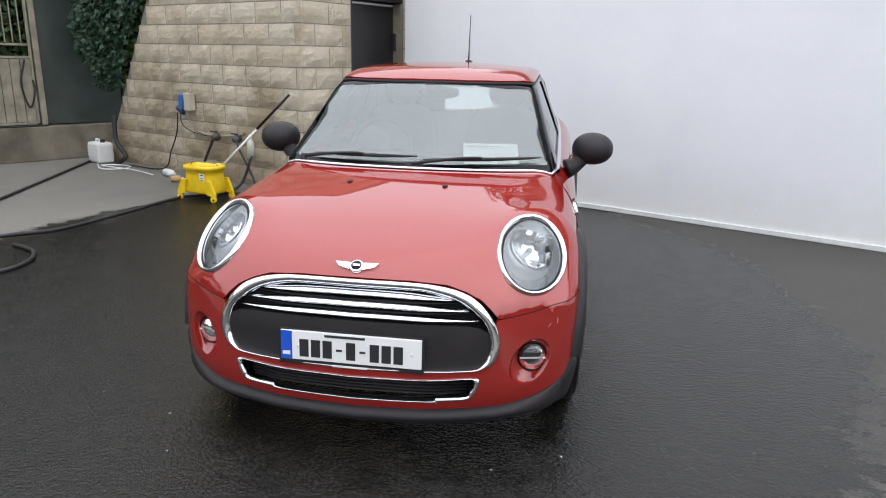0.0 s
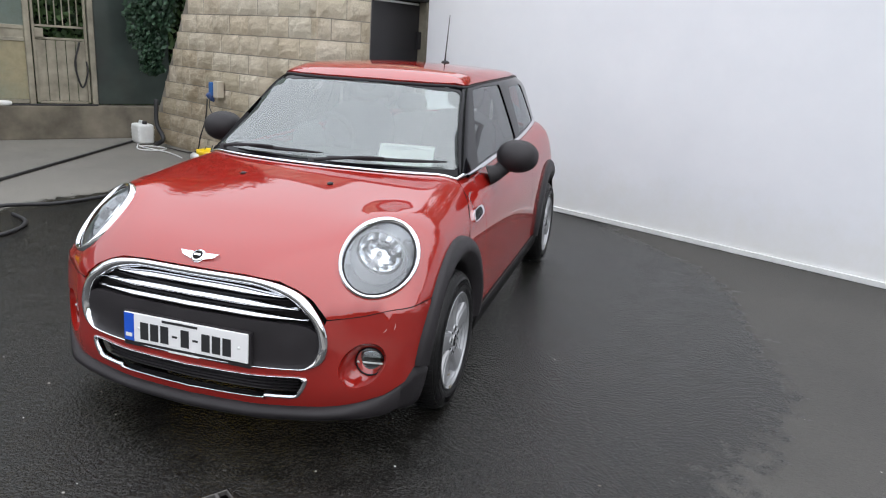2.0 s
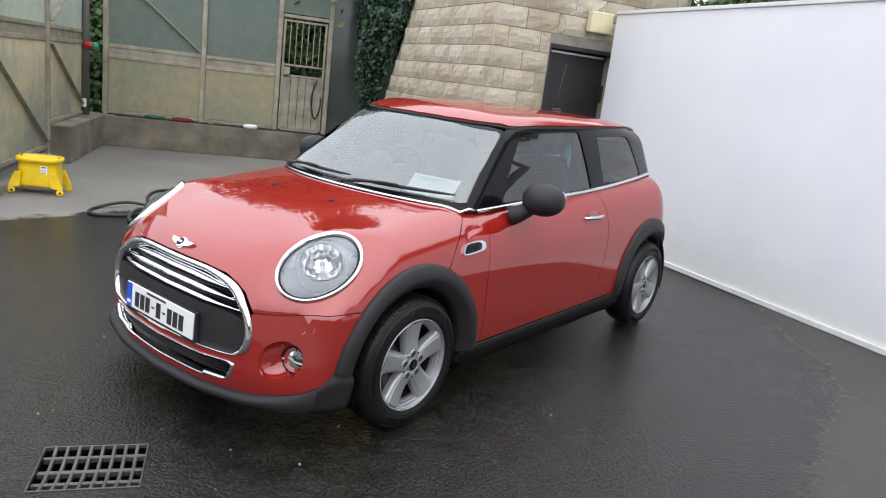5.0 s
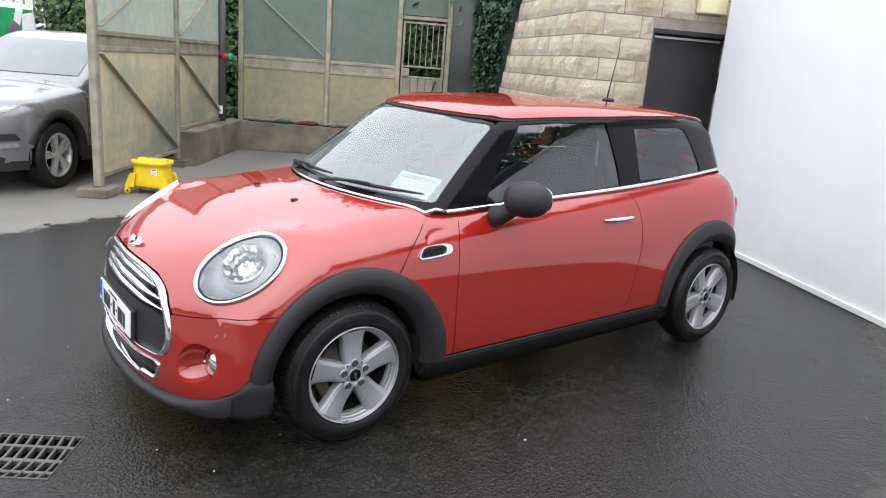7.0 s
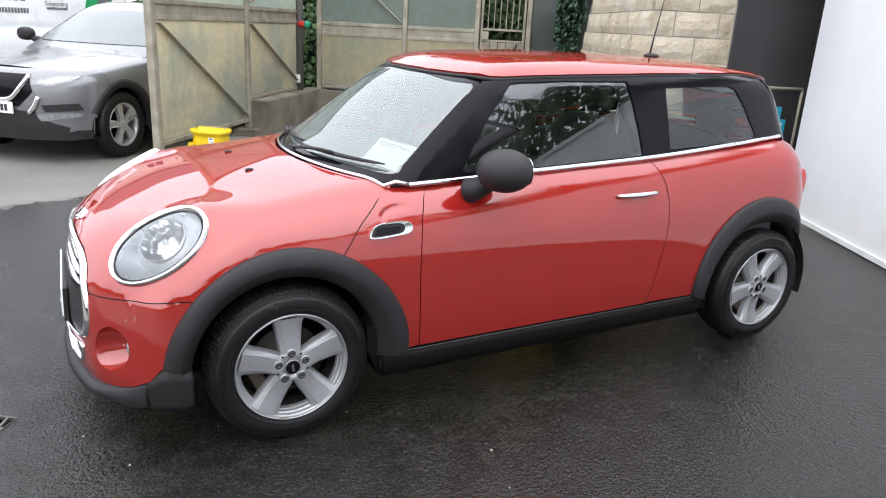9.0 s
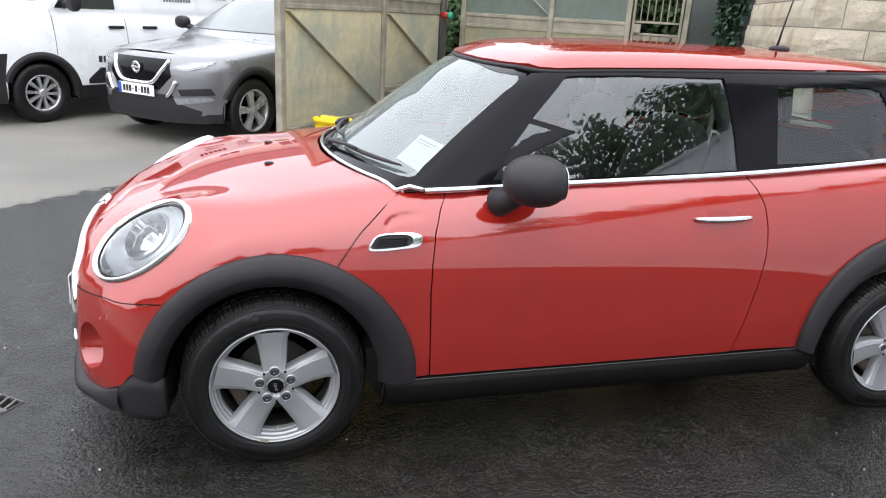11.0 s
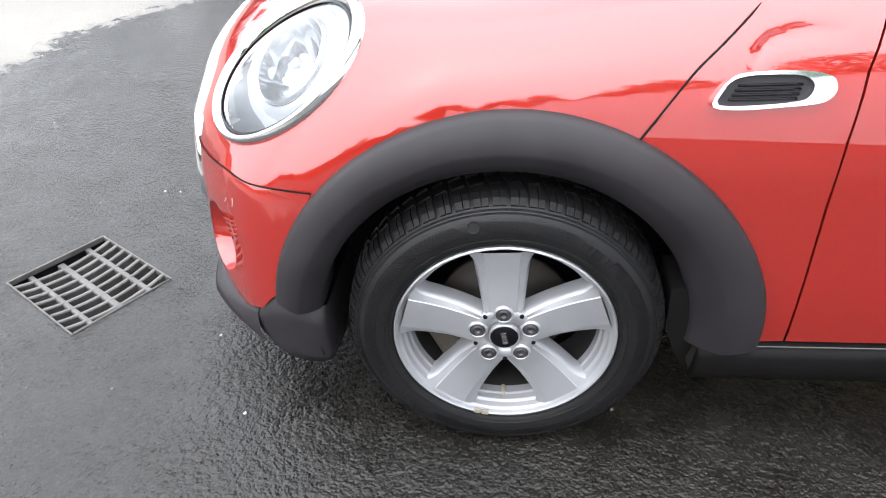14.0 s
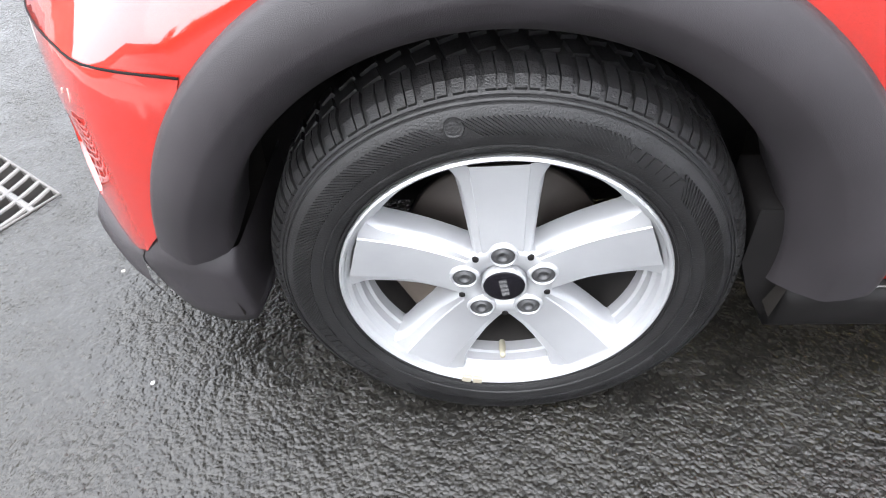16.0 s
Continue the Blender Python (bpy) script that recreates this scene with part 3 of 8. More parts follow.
part("box", box_bm((0.07, 0.06, 0.12), pose(0.05, -0.05, 0.62, 0, 0, 20), 0.01), WHITE_PL, pole, "small white switch box", False)


# ---- the red car: one smooth body field, cut into panels ----
def tab(pairs):
    f = curve1(pairs)
    xs = np.linspace(pairs[0][0], pairs[-1][0], 240)
    ys = np.array([f(v) for v in xs])
    return lambda v: np.interp(v, xs, ys)


def smax(a, b, k):
    h = np.maximum(k - np.abs(a - b), 0) / k
    return np.maximum(a, b) + h * h * k * 0.25


HOOD = tab([(-0.85, 0.645), (-0.75, 0.686), (-0.64, 0.732), (-0.5, 0.792), (-0.3, 0.858), (0, 0.915), (0.25, 0.948), (0.6, 0.968), (1.0, 1.0), (3.2, 1.06)])
CROWN = tab([(-0.85, 0.10), (-0.4, 0.06), (0, 0.085), (0.2, 0.082), (0.42, 0.055), (1.0, 0.03), (3.2, 0.03)])
WIDE = tab([(-0.9, 0.78), (-0.4, 0.804), (0, 0.805), (0.5, 0.805), (1.6, 0.805), (2.5, 0.80), (2.9, 0.775), (3.2, 0.72)])
BELT = tab([(-0.9, 0.90), (0.4, 0.93), (1.04, 0.96), (1.71, 0.993), (2.58, 1.054), (3.2, 1.085)])
NOSE = tab([(0.0, -0.67), (0.2, -0.717), (0.3, -0.733), (0.45, -0.733), (0.58, -0.718), (0.7, -0.688), (0.8, -0.645), (1.0, -0.545)])
PLAN = tab([(0, 0), (0.25, 0.014), (0.45, 0.057), (0.55, 0.092), (0.64, 0.148), (0.72, 0.210), (0.78, 0.265), (0.83, 0.367), (1.2, 1.367)])


def body_field(x, y, z, fold=0.0085):
    ax = np.abs(x)
    top = z - (HOOD(y) - CROWN(y) * ax * ax)
    t = np.clip((z - 0.6) / (BELT(y) - 0.6), 0, 1.3)
    tuck = np.clip((0.45 - z) / 0.3, 0, 1.4)
    side = ax - (WIDE(y) - 0.12 * t ** 2.5 - 0.035 * tuck ** 2)
    front = (NOSE(z) + PLAN(ax)) - y + 0.62 * (ax / 0.61) ** 2 * np.clip(z - 0.585, 0, 0.5)
    top = top - 0.022 * np.exp(-((ax - 0.60) / 0.13) ** 2 - ((y + 0.28) / 0.17) ** 2)
    rear = y - (3.07 - 0.235 * (ax / 0.75) ** 3 - 0.06 * np.clip((0.5 - z) / 0.3, 0, 1) - 0.12 * np.clip((z - 0.7) / 0.35, 0, 1) ** 2)
    rise = 0.862 - 0.066 * np.exp(-np.clip(y - 0.338, 0, 1) / 0.030)
    crease = np.exp(-((z - rise + 0.008) / 0.012) ** 2) * np.clip((y - 0.352) / 0.016, 0, 1) * np.clip((0.505 - y) / 0.07, 0, 1)
    side = side + fold * crease
    f = smax(side, front, 0.085)
    f = smax(f, top, 0.11)
    f = smax(f, rear, 0.16)
    swell = np.exp(-(((ax - 0.60) / 0.16) ** 2 + ((z - 0.30) / 0.10) ** 2 + ((y + 0.55) / 0.25) ** 2))
    return f - 0.010 * swell


CAB_W = tab([(0.0, 0.655), (0.6, 0.685), (1.7, 0.68), (2.3, 0.655), (2.75, 0.595), (3.1, 0.52)])
ROOF = tab([(0.5, 1.31), (0.72, 1.350), (0.93, 1.381), (1.14, 1.399), (1.54, 1.411), (2.18, 1.405), (2.92, 1.340), (3.2, 1.30)])


def cabin_field(x, y, z):
    ax = np.abs(x)
    side = (ax - (CAB_W(y) - (z - BELT(y)) * 0.39)) * 0.93
    screen = ((0.225 + (z - 0.931) * 1.37 + 0.42 * ax * ax) - y) * 0.6
    roof = z - (ROOF(y) - 0.10 * ax * ax)
    rear = (y - (3.02 - (z - 1.0) * 0.42 - 0.62 * ax * ax)) * 0.92
    f = smax(side, screen, 0.055)
    f = smax(f, rear, 0.08)
    return smax(f, roof, 0.09)


def solve(field, base, way, far=2.2, near=0.0):
    """Where rays from base along way (arrays n x 3) leave the body."""
    lo = np.full(len(base), near)
    hi = np.full(len(base), far)
    for _ in range(34):
        mid = (lo + hi) / 2
        p = base + way * mid[:, None]
        out = field(p[:, 0], p[:, 1], p[:, 2]) > 0
        hi = np.where(out, mid, hi)
        lo = np.where(out, lo, mid)
    return base + way * lo[:, None]


def normals(field, p):
    d = 1e-3
    g = np.stack([field(*(p + np.eye(3)[k] * d).T) - field(*(p - np.eye(3)[k] * d).T) for k in range(3)], 1)
    return g / np.maximum(np.linalg.norm(g, axis=1), 1e-9)[:, None]


def by_side(field=body_field, inner=0.0):
    def f(uv):
        base = np.stack([np.full(len(uv), inner), uv[:, 0], uv[:, 1]], 1)
        return solve(field, base, np.tile((1.0, 0, 0), (len(uv), 1)), 1.3)
    return f


def by_front(field=body_field, start=0.3):
    def f(uv):
        base = np.stack([uv[:, 0], np.full(len(uv), start), uv[:, 1]], 1)
        return solve(field, base, np.tile((0, -1.0, 0), (len(uv), 1)))
    return f


def by_top(field=body_field, start=0.5):
    def f(uv):
        base = np.stack([uv[:, 0], uv[:, 1], np.full(len(uv), start)], 1)
        return solve(field, base, np.tile((0, 0, 1.0), (len(uv), 1)), 1.2)
    return f


def by_ball(centre, sign, field=body_field):
    """Azimuth and elevation round a centre; sign -1 looks to the car's front, +1 to its tail."""
    def f(uv):
        az, el = uv[:, 0], uv[:, 1]
        way = np.stack([np.sin(az) * np.cos(el), sign * np.cos(az) * np.cos(el), np.sin(el)], 1)
        return solve(field, np.tile(centre, (len(uv), 1)).astype(float), way, 3.0)
    return f


def to_ball(p, centre, sign):
    d = Vector(p) - Vector(centre)
    return (math.atan2(d.x, sign * d.y), math.atan2(d.z, math.hypot(d.x, d.y)))


def panel_bm(outline, step, place, field=body_field, holes=(), depth=0.02, off=0.0, mirror=False, bm=None):
    """A skin over the body inside the outline, with its edges turned in."""
    bm = bm or bmesh.new()
    uv, tris = fill(outline, step, holes)
    p = place(np.array(uv))
    n = normals(field, p)
    p = p + n * off
    q = p - n * depth
    if mirror:
        p, q, n = p * (-1, 1, 1), q * (-1, 1, 1), n * (-1, 1, 1)
    vs = [bm.verts.new(v) for v in p]
    count = {}
    for a, b, c in tris:
        fn = np.cross(p[b] - p[a], p[c] - p[a])
        if fn @ (n[a] + n[b] + n[c]) < 0:
            b, c = c, b
        bm.faces.new((vs[a], vs[b], vs[c]))
        for e2 in ((a, b), (b, c), (c, a)):
            if e2[::-1] in count:
                count.pop(e2[::-1])
            else:
                count[e2] = True
    if depth:
        rim = {}
        for a, b in count:
            for k in (a, b):
                if k not in rim:
                    rim[k] = (bm.verts.new(p[k] - n[k] * 0.0005), bm.verts.new(q[k]))
            bm.faces.new((rim[b][0], rim[a][0], rim[a][1], rim[b][1]))
    SKIN_N.clear()
    SKIN_N.append([tuple(v) for v in n] + [(0, 0, 0)] * (len(bm.verts) - len(n)))
    return bm


def arc(cx, cz, r, a0, a1, n=24, sq=1.0):
    """Points (y, z) of an arch; angles in degrees from the car's rear (0) over the top (90) to the front (180)."""
    return [(cx + r * math.cos(radians(a0 + (a1 - a0) * i / n)), cz + r * sq * math.sin(radians(a0 + (a1 - a0) * i / n))) for i in range(n + 1)]


AXLE_F, AXLE_R, HUB, AHUB = 0.0, 2.495, 0.2925, 0.287
car = thing("hatchback_car", "small red three-door hatchback with chrome grille, parked on wet asphalt", "car")
CF, CR = (0.0, 0.9, 0.2), (0.0, 1.7, 0.45)

# hood
half = [(0.0, 0.20, 0.94)] + [(x, 0.20 + 0.45 * x * x, 0.935) for x in (0.15, 0.3, 0.42, 0.54, 0.62)] + [(0.672, 0.412, 0.932)]
half += [(0.735, 0.345, 0.87), (0.79, 0.265, 0.795)]
arch_pts = [(0.803, y, z) for y, z in arc(AXLE_F, AHUB, 0.434, 65.2, 139, 14)]
seam = [(0.80, -0.334, 0.592), (0.762, -0.455, 0.588), (0.70, -0.51, 0.583), (0.62, -0.576, 0.569), (0.520, -0.645, 0.560)]
brow = by_front()(np.array([(0.492, 0.592), (0.455, 0.624), (0.40, 0.651), (0.33, 0.674), (0.2, 0.685), (0.0, 0.688)]))
brow = [tuple(p) for p in brow]
half += arch_pts + seam[1:] + brow
ring3 = [to_ball(p, CF, -1) for p in half]
hood_out = ring3 + [(-a, b) for a, b in ring3[-2:0:-1]]

# lamp: an oval on the corner of the hood
LAMP = solve(body_field, np.array([CF]), np.array([(Vector((0.613, -0.405, 0.741)) - Vector(CF)).normalized()]))[0]
LAMP_A, LAMP_B = Vector((0.043, 0.161, 0.098)), Vector((-0.121, -0.013, 0.075))
LAMP_N = Vector(LAMP_A).cross(LAMP_B).normalized()
LAMP_N = LAMP_N if LAMP_N.y < 0 else -LAMP_N
LAMP_U = Vector((0, 0, 1)).cross(LAMP_N).normalized()
LAMP_V = LAMP_N.cross(LAMP_U)


def lamp_oval(inset=0.0, out=0.0, n=48):
    """The lamp's outline: a long axis that climbs to the rear and a short one across it."""
    ka, kb = 1 - inset / LAMP_A.length, 1 - inset / LAMP_B.length
    pts = [Vector(LAMP) + LAMP_A * (ka * math.cos(math.tau * i / n)) + LAMP_B * (kb * math.sin(math.tau * i / n)) + LAMP_N * out for i in range(n)]
    return pts if LAMP_A.cross(LAMP_B).dot(LAMP_N) > 0 else pts[::-1]


def on_body(pts, centre=CF, sign=-1, off=0.0, field=body_field):
    way = np.array([(Vector(p) - Vector(centre)).normalized() for p in pts])
    p = solve(field, np.tile(centre, (len(pts), 1)).astype(float), way, 3.0)
    return p + normals(field, p) * off


lamp_hole = [to_ball(p, CF, -1) for p in lamp_oval()]
hood = part("hood", panel_bm(hood_out, 0.028, by_ball(CF, -1), holes=(lamp_hole, [(-a, b) for a, b in lamp_hole])), RED, car, "red clamshell hood with washer jets")


def both(name, outline, step, place, mat, label="", parent=None, **kw):
    """A panel on the left flank and its mirror on the right."""
    out = []
    for mirror in (False, True):
        out.append(part(name, panel_bm(outline, step, place, mirror=mirror, **kw), mat, parent or car, label))
    return out


# flank panels, outlines in (y, z)
belt = lambda y0, y1, n, d=0.0: [(y0 + (y1 - y0) * i / n, float(BELT(y0 + (y1 - y0) * i / n)) + d) for i in range(n + 1)]
door_f = [(0.583, 0.932), (0.548, 0.87), (0.527, 0.802), (0.516, 0.70), (0.514, 0.594), (0.52, 0.42), (0.525, 0.285)]
door_r = [(1.722, 0.985), (1.755, 0.94), (1.782, 0.88), (1.792, 0.80), (1.794, 0.70), (1.785, 0.6), (1.765, 0.48), (1.738, 0.36), (1.722, 0.305)]
G = 0.0022
wing = belt(0.430, 0.583 - G, 4, -0.012) + [(y - G, z) for y, z in door_f[1:]] + [(0.465, 0.28)] + arc(AXLE_F, AHUB, 0.434, 2, 64.6, 14) + [(0.279, 0.799), (0.356, 0.869)]
both("seam_backing", [(0.15, 0.70), (0.215, 0.685), (0.31, 0.79), (0.385, 0.86), (0.455, 0.905), (0.42, 0.915), (0.33, 0.865), (0.235, 0.795)], 0.03, by_side(), RED, off=-0.003, depth=0.0)
for s in (1, -1):
    sl = by_side()(np.array([(0.1935, 0.688), (0.215, 0.72), (0.272, 0.797), (0.31, 0.833), (0.353, 0.870), (0.425, 0.922)]))
    part("shut_line", tube_bm([Vector((s * (q[0] + 0.0004), q[1], q[2])) for q in spline([Vector(v) for v in sl], 4)], 0.0019, 6), DARK, car)
both("side_scuttle_panel", wing, 0.011, by_side(), RED)
door_out = belt(0.583 + G, 1.722, 14, -0.012) + door_r[1:-1] + [(1.722, 0.302), (1.1, 0.292), (0.525 + G, 0.284)] + [(y + G, z) for y, z in door_f[-2:0:-1]]
car_doors = both("door", door_out, 0.035, by_side(), RED)

# tail with both rear flanks
side_pts = by_side()(np.array([(y + 2 * G, z) for y, z in door_r]))
low_pts = by_side()(np.array([(2.05, 0.302)] + arc(2.470, 0.330, 0.426, 178, 2, 22)))
rim = [(0.74, 2.93, 0.36), (0.5, 3.0, 0.33), (0.0, 3.04, 0.32)]
top_pts = by_side()(np.array(belt(1.722 + 2 * G, 2.75, 10, -0.012)))
top2 = [(0.52, 2.84, 1.04), (0.35, 2.92, 1.03), (0.0, 2.97, 1.02)]
loop = [tuple(p) for p in side_pts] + [tuple(p) for p in low_pts] + rim
upper = [tuple(p) for p in top_pts] + top2
hl = [to_ball(p, CR, 1) for p in loop]
hu = [to_ball(p, CR, 1) for p in upper]
tail_out = hl + [(-a, b) for a, b in hl[-2::-1]] + [(-a, b) for a, b in hu[1:]] + hu[-2:0:-1]
part("tail_body", panel_bm(tail_out, 0.035, by_ball(CR, 1)), RED, car)

# front bumper
grille = [(0.0, 0.683), (0.2, 0.680), (0.30, 0.672), (0.37, 0.657), (0.43, 0.631), (0.478, 0.590), (0.511, 0.540), (0.527, 0.485), (0.525, 0.435), (0.508, 0.397), (0.468, 0.376), (0.40, 0.369), (0.2, 0.367), (0.0, 0.366)]
grille = [tuple(v) for v in spline([(*p, 0) for p in grille], 3)]
grille = [(v[0], v[1]) for v in grille]
low_half = [(x, -0.7, z) for x, z in grille if z < 0.555]
low_half = [(0.516, -0.645, 0.556)] + [p for p in low_half if p[2] < 0.548]
fr = by_front()(np.array([(p[0], p[2]) for p in low_half]))
up = [to_ball(p, CF, -1) for p in seam[:-1]] + [to_ball(p, CF, -1) for p in fr]
side_edge = [to_ball((0.795, y, z), CF, -1) for y, z in arc(AXLE_F, AHUB, 0.434, 141, 170, 6)]
lip = [(0.778, -0.446, 0.345), (0.758, -0.475, 0.302), (0.70, -0.532, 0.262), (0.62, -0.592, 0.240), (0.50, -0.653, 0.225), (0.35, -0.688, 0.217), (0.18, -0.708, 0.212), (0.0, -0.714, 0.210)]
lo = [to_ball(p, CF, -1) for p in lip]
bump_half = up[::-1] + side_edge + lo
bumper_out = bump_half + [(-a, b) for a, b in bump_half[-2:0:-1]]
intake = [(0.0, 0.335), (0.25, 0.337), (0.40, 0.343), (0.452, 0.342), (0.462, 0.325), (0.448, 0.287), (0.428, 0.262), (0.40, 0.254), (0.312, 0.251), (0.300, 0.2505), (0.15, 0.247), (0.0, 0.246)]
intake = [(v.x, v.y) for v in spline([(x, z, 0) for x, z in intake], 4)]
intake_fr = by_front()(np.array(intake))
ih = [to_ball(p, CF, -1) for p in intake_fr]
intake_hole = ih + [(-a, b) for a, b in ih[-2:0:-1]]
# fog lamp pocket: an oval cut in the bumper, walled down to the lamp at its outer end
FOG_P, FOG_N = Vector((0.640, -0.528, 0.380)), Vector((0.22, -0.97, 0.06)).normalized()
FOG_R = FOG_N.to_track_quat("Z", "Y").to_matrix().to_4x4()
pocket = [(0.634 + 0.070 * math.cos(k * math.tau / 36) + 0.012 * math.sin(k * math.tau / 36), 0.388 + 0.084 * math.sin(k * math.tau / 36)) for k in range(36)]
pocket_rim = by_front()(np.array(pocket))
fog_hole = [to_ball(p, CF, -1) for p in pocket_rim]
part("front_bumper", panel_bm(bumper_out, 0.022, by_ball(CF, -1), holes=(intake_hole, fog_hole, [(-a, b) for a, b in fog_hole])), RED, car)


def mirror2(pts):
    return pts + [(-x, z) for x, z in pts[-2:0:-1]]


def shrink(loop, d):
    """The loop (counter-clockwise or not) moved inwards by d(i)."""
    n = len(loop)
    area = sum(loop[i][0] * loop[(i + 1) % n][1] - loop[(i + 1) % n][0] * loop[i][1] for i in range(n))
    out = []
    for i in range(n):
        a, b = Vector(loop[i - 1]), Vector(loop[(i + 1) % n])
        t = (b - a).normalized()
        nrm = Vector((-t.y, t.x)) * (1 if area > 0 else -1)
        out.append(tuple(Vector(loop[i]) + nrm * d(loop[i])))
    return out


grille_loop = mirror2(grille)
def ring_w(p):
    """Width of the chrome ring: slim above, broad at the ends, a thin line below."""
    x = abs(p[0])
    if p[1] > 0.45:
        return 0.020 + 0.015 * min(1, max(0, (x - 0.25) / 0.2))
    return 0.007 + 0.028 * min(1, max(0, (x - 0.45) / 0.06))


grille_in = shrink(grille_loop, ring_w)


def band_bm(loop, width, rows):
    """A domed band along a closed loop on the nose; rows: (share of the width, height)."""
    bm = bmesh.new()
    g = []
    for u, h in rows:
        lp = np.array(shrink(loop, lambda p: width(p) * u))
        p = by_front()(lp)
        g.append([bm.verts.new(v) for v in p + normals(body_field, p) * h])
    n = len(loop)
    for a, b in zip(g, g[1:]):
        for i in range(n):
            bm.faces.new((a[i], a[(i + 1) % n], b[(i + 1) % n], b[i]))
    bmesh.ops.recalc_face_normals(bm, faces=bm.faces)
    return bm


DOME = ((0.0, -0.006), (0.02, 0.002), (0.2, 0.009), (0.45, 0.012), (0.7, 0.010), (0.9, 0.004), (1.0, -0.006), (1.02, -0.03))
part("grille_surround", band_bm(grille_loop, ring_w, DOME), CHROME, car, "chrome grille surround")
# sheet behind the slats, near-black in place of the shade there
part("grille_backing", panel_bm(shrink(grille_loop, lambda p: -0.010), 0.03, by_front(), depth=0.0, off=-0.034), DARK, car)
face = [p for p in grille_in if p[1] < 0.535 and p[0] >= 0]
face = sorted(face, key=lambda p: -math.atan2(p[1] - 0.46, p[0]))
face = [(0.0, 0.541), (0.25, 0.540), (0.40, 0.536), (0.455, 0.528)] + [p for p in face if p[1] < 0.515]
part("grille_panel", panel_bm(mirror2(face + [(0.0, min(p[1] for p in face))]), 0.03, by_front(), depth=0.03, off=-0.005), BLACK_PLASTIC, car, "matt black lower grille panel")

# slats, plate, intake, lip
def on_front(pts, off=0.0, field=body_field):
    p = by_front(field)(np.array(pts))
    return [Vector(v) for v in p + normals(field, p) * off]


def blade(pts, h, d, taper=True, off=0.0):
    """A long bar over the nose through (x, z) points, h high and d deep, thin at its ends."""
    p = on_front(pts, off)
    bm = bmesh.new()
    rows = []
    for i, v in enumerate(p):
        k = min(1.0, 0.12 + 4.0 * min(i, len(p) - 1 - i) / (len(p) - 1)) if taper else 1.0
        hh = h * k / 2
        rows.append([bm.verts.new(v + Vector((0, dy, dz))) for dy, dz in ((d, -hh), (-0.004 * k, -hh), (-0.005 * k, -hh * 0.6), (0.001, hh * 0.3), (0.007, hh), (d, hh))])
    for a, b in zip(rows, rows[1:]):
        for j in range(5):
            bm.faces.new((a[j], b[j], b[j + 1], a[j + 1]))
    bm.faces.new(rows[0][::-1])
    bm.faces.new(rows[-1])
    bmesh.ops.recalc_face_normals(bm, faces=bm.faces)
    return bm


for zc, zs, wx in ((0.641, 0.627, 0.365), (0.601, 0.590, 0.415), (0.561, 0.552, 0.452)):
    pts = [(wx * (i / 14 - 1), zs + (zc - zs) * (1 - (i / 14 - 1) ** 2)) for i in range(29)]
    part("grille_slat", blade(pts, 0.016, 0.03, off=-0.012), CHROME, car, "chrome grille slat")
for z in (0.620, 0.580):
    pts = [((0.40 if z > 0.6 else 0.45) * (i / 14 - 1), z) for i in range(29)]
    part("grille_rib", blade(pts, 0.012, 0.02, off=-0.022), GLOSS_BLACK, car)
plate = part("number_plate", box_bm((0.52, 0.012, 0.11), pose(0, -0.733, 0.438, -2), 0.003), plain("plate_white", (0.78, 0.78, 0.78), 0.4, 0, 0.03), car, "white number plate with blue end band", False)
part("plate_holder", box_bm((0.535, 0.018, 0.135), pose(0, -0.724, 0.430, -2), 0.004), BLACK_PLASTIC, car, "black plate holder", False)
PLATE_M = pose(0, -0.7395, 0.438, -2)
part("blue_band", box_bm((0.042, 0.002, 0.106), PLATE_M @ Matrix.Translation((-0.238, 0, 0)), 0), plain("plate_blue", (0.01, 0.08, 0.5), 0.4), plate, "", False)
for k in range(9):
    w, h = (0.022, 0.008) if k in (3, 5) else (0.034, 0.066)
    part("plate_bar", box_bm((w, 0.002, h), PLATE_M @ Matrix.Translation((-0.172 + k * 0.0435, 0, -0.008)), 0), INK, plate, "", False)
part("plate_bar", box_bm((0.15, 0.002, 0.009), PLATE_M @ Matrix.Translation((-0.02, 0, 0.043)), 0), INK, plate, "", False)
part("plate_bar", box_bm((0.13, 0.002, 0.007), PLATE_M @ Matrix.Translation((0.0, -0.004, -0.066)), 0), WHITE_PL, plate, "", False)
part("plate_bar", box_bm((0.028, 0.002, 0.014), PLATE_M @ Matrix.Translation((-0.238, -0.0015, -0.03)), 0), WHITE_PL, plate, "", False)
for x in (-0.195, 0.225):
    part("plate_screw", lathe_bm([(0, 0.003), (0.005, 0.002), (0.006, 0)], 12, PLATE_M @ Matrix.Translation((x, -0.001, 0)) @ pose(0, 0, 0, 90)), WHITE_PL, plate)

intake_loop = mirror2(intake)
# near-black sheet painted as the intake's shade
part("intake_backing", panel_bm(intake_loop, 0.04, by_front(), depth=0.0, off=-0.05), DARK, car, "near-black sheet painted as the shade in the lower intake")
for z in (0.262, 0.277, 0.292, 0.307, 0.322):
    part("intake_rib", blade([(0.42 * (i / 10 - 1), z) for i in range(21)], 0.006, 0.012, off=-0.035), BLACK_PLASTIC, car)
part("intake_surround", band_bm(intake_loop, lambda p: 0.019 if abs(p[0]) > 0.435 else ((0.014 if abs(p[0]) > 0.306 else 0.003) if p[1] < 0.30 else 0.004), [(u, h * 0.7) for u, h in DOME]), CHROME, car, "chrome lower intake surround")

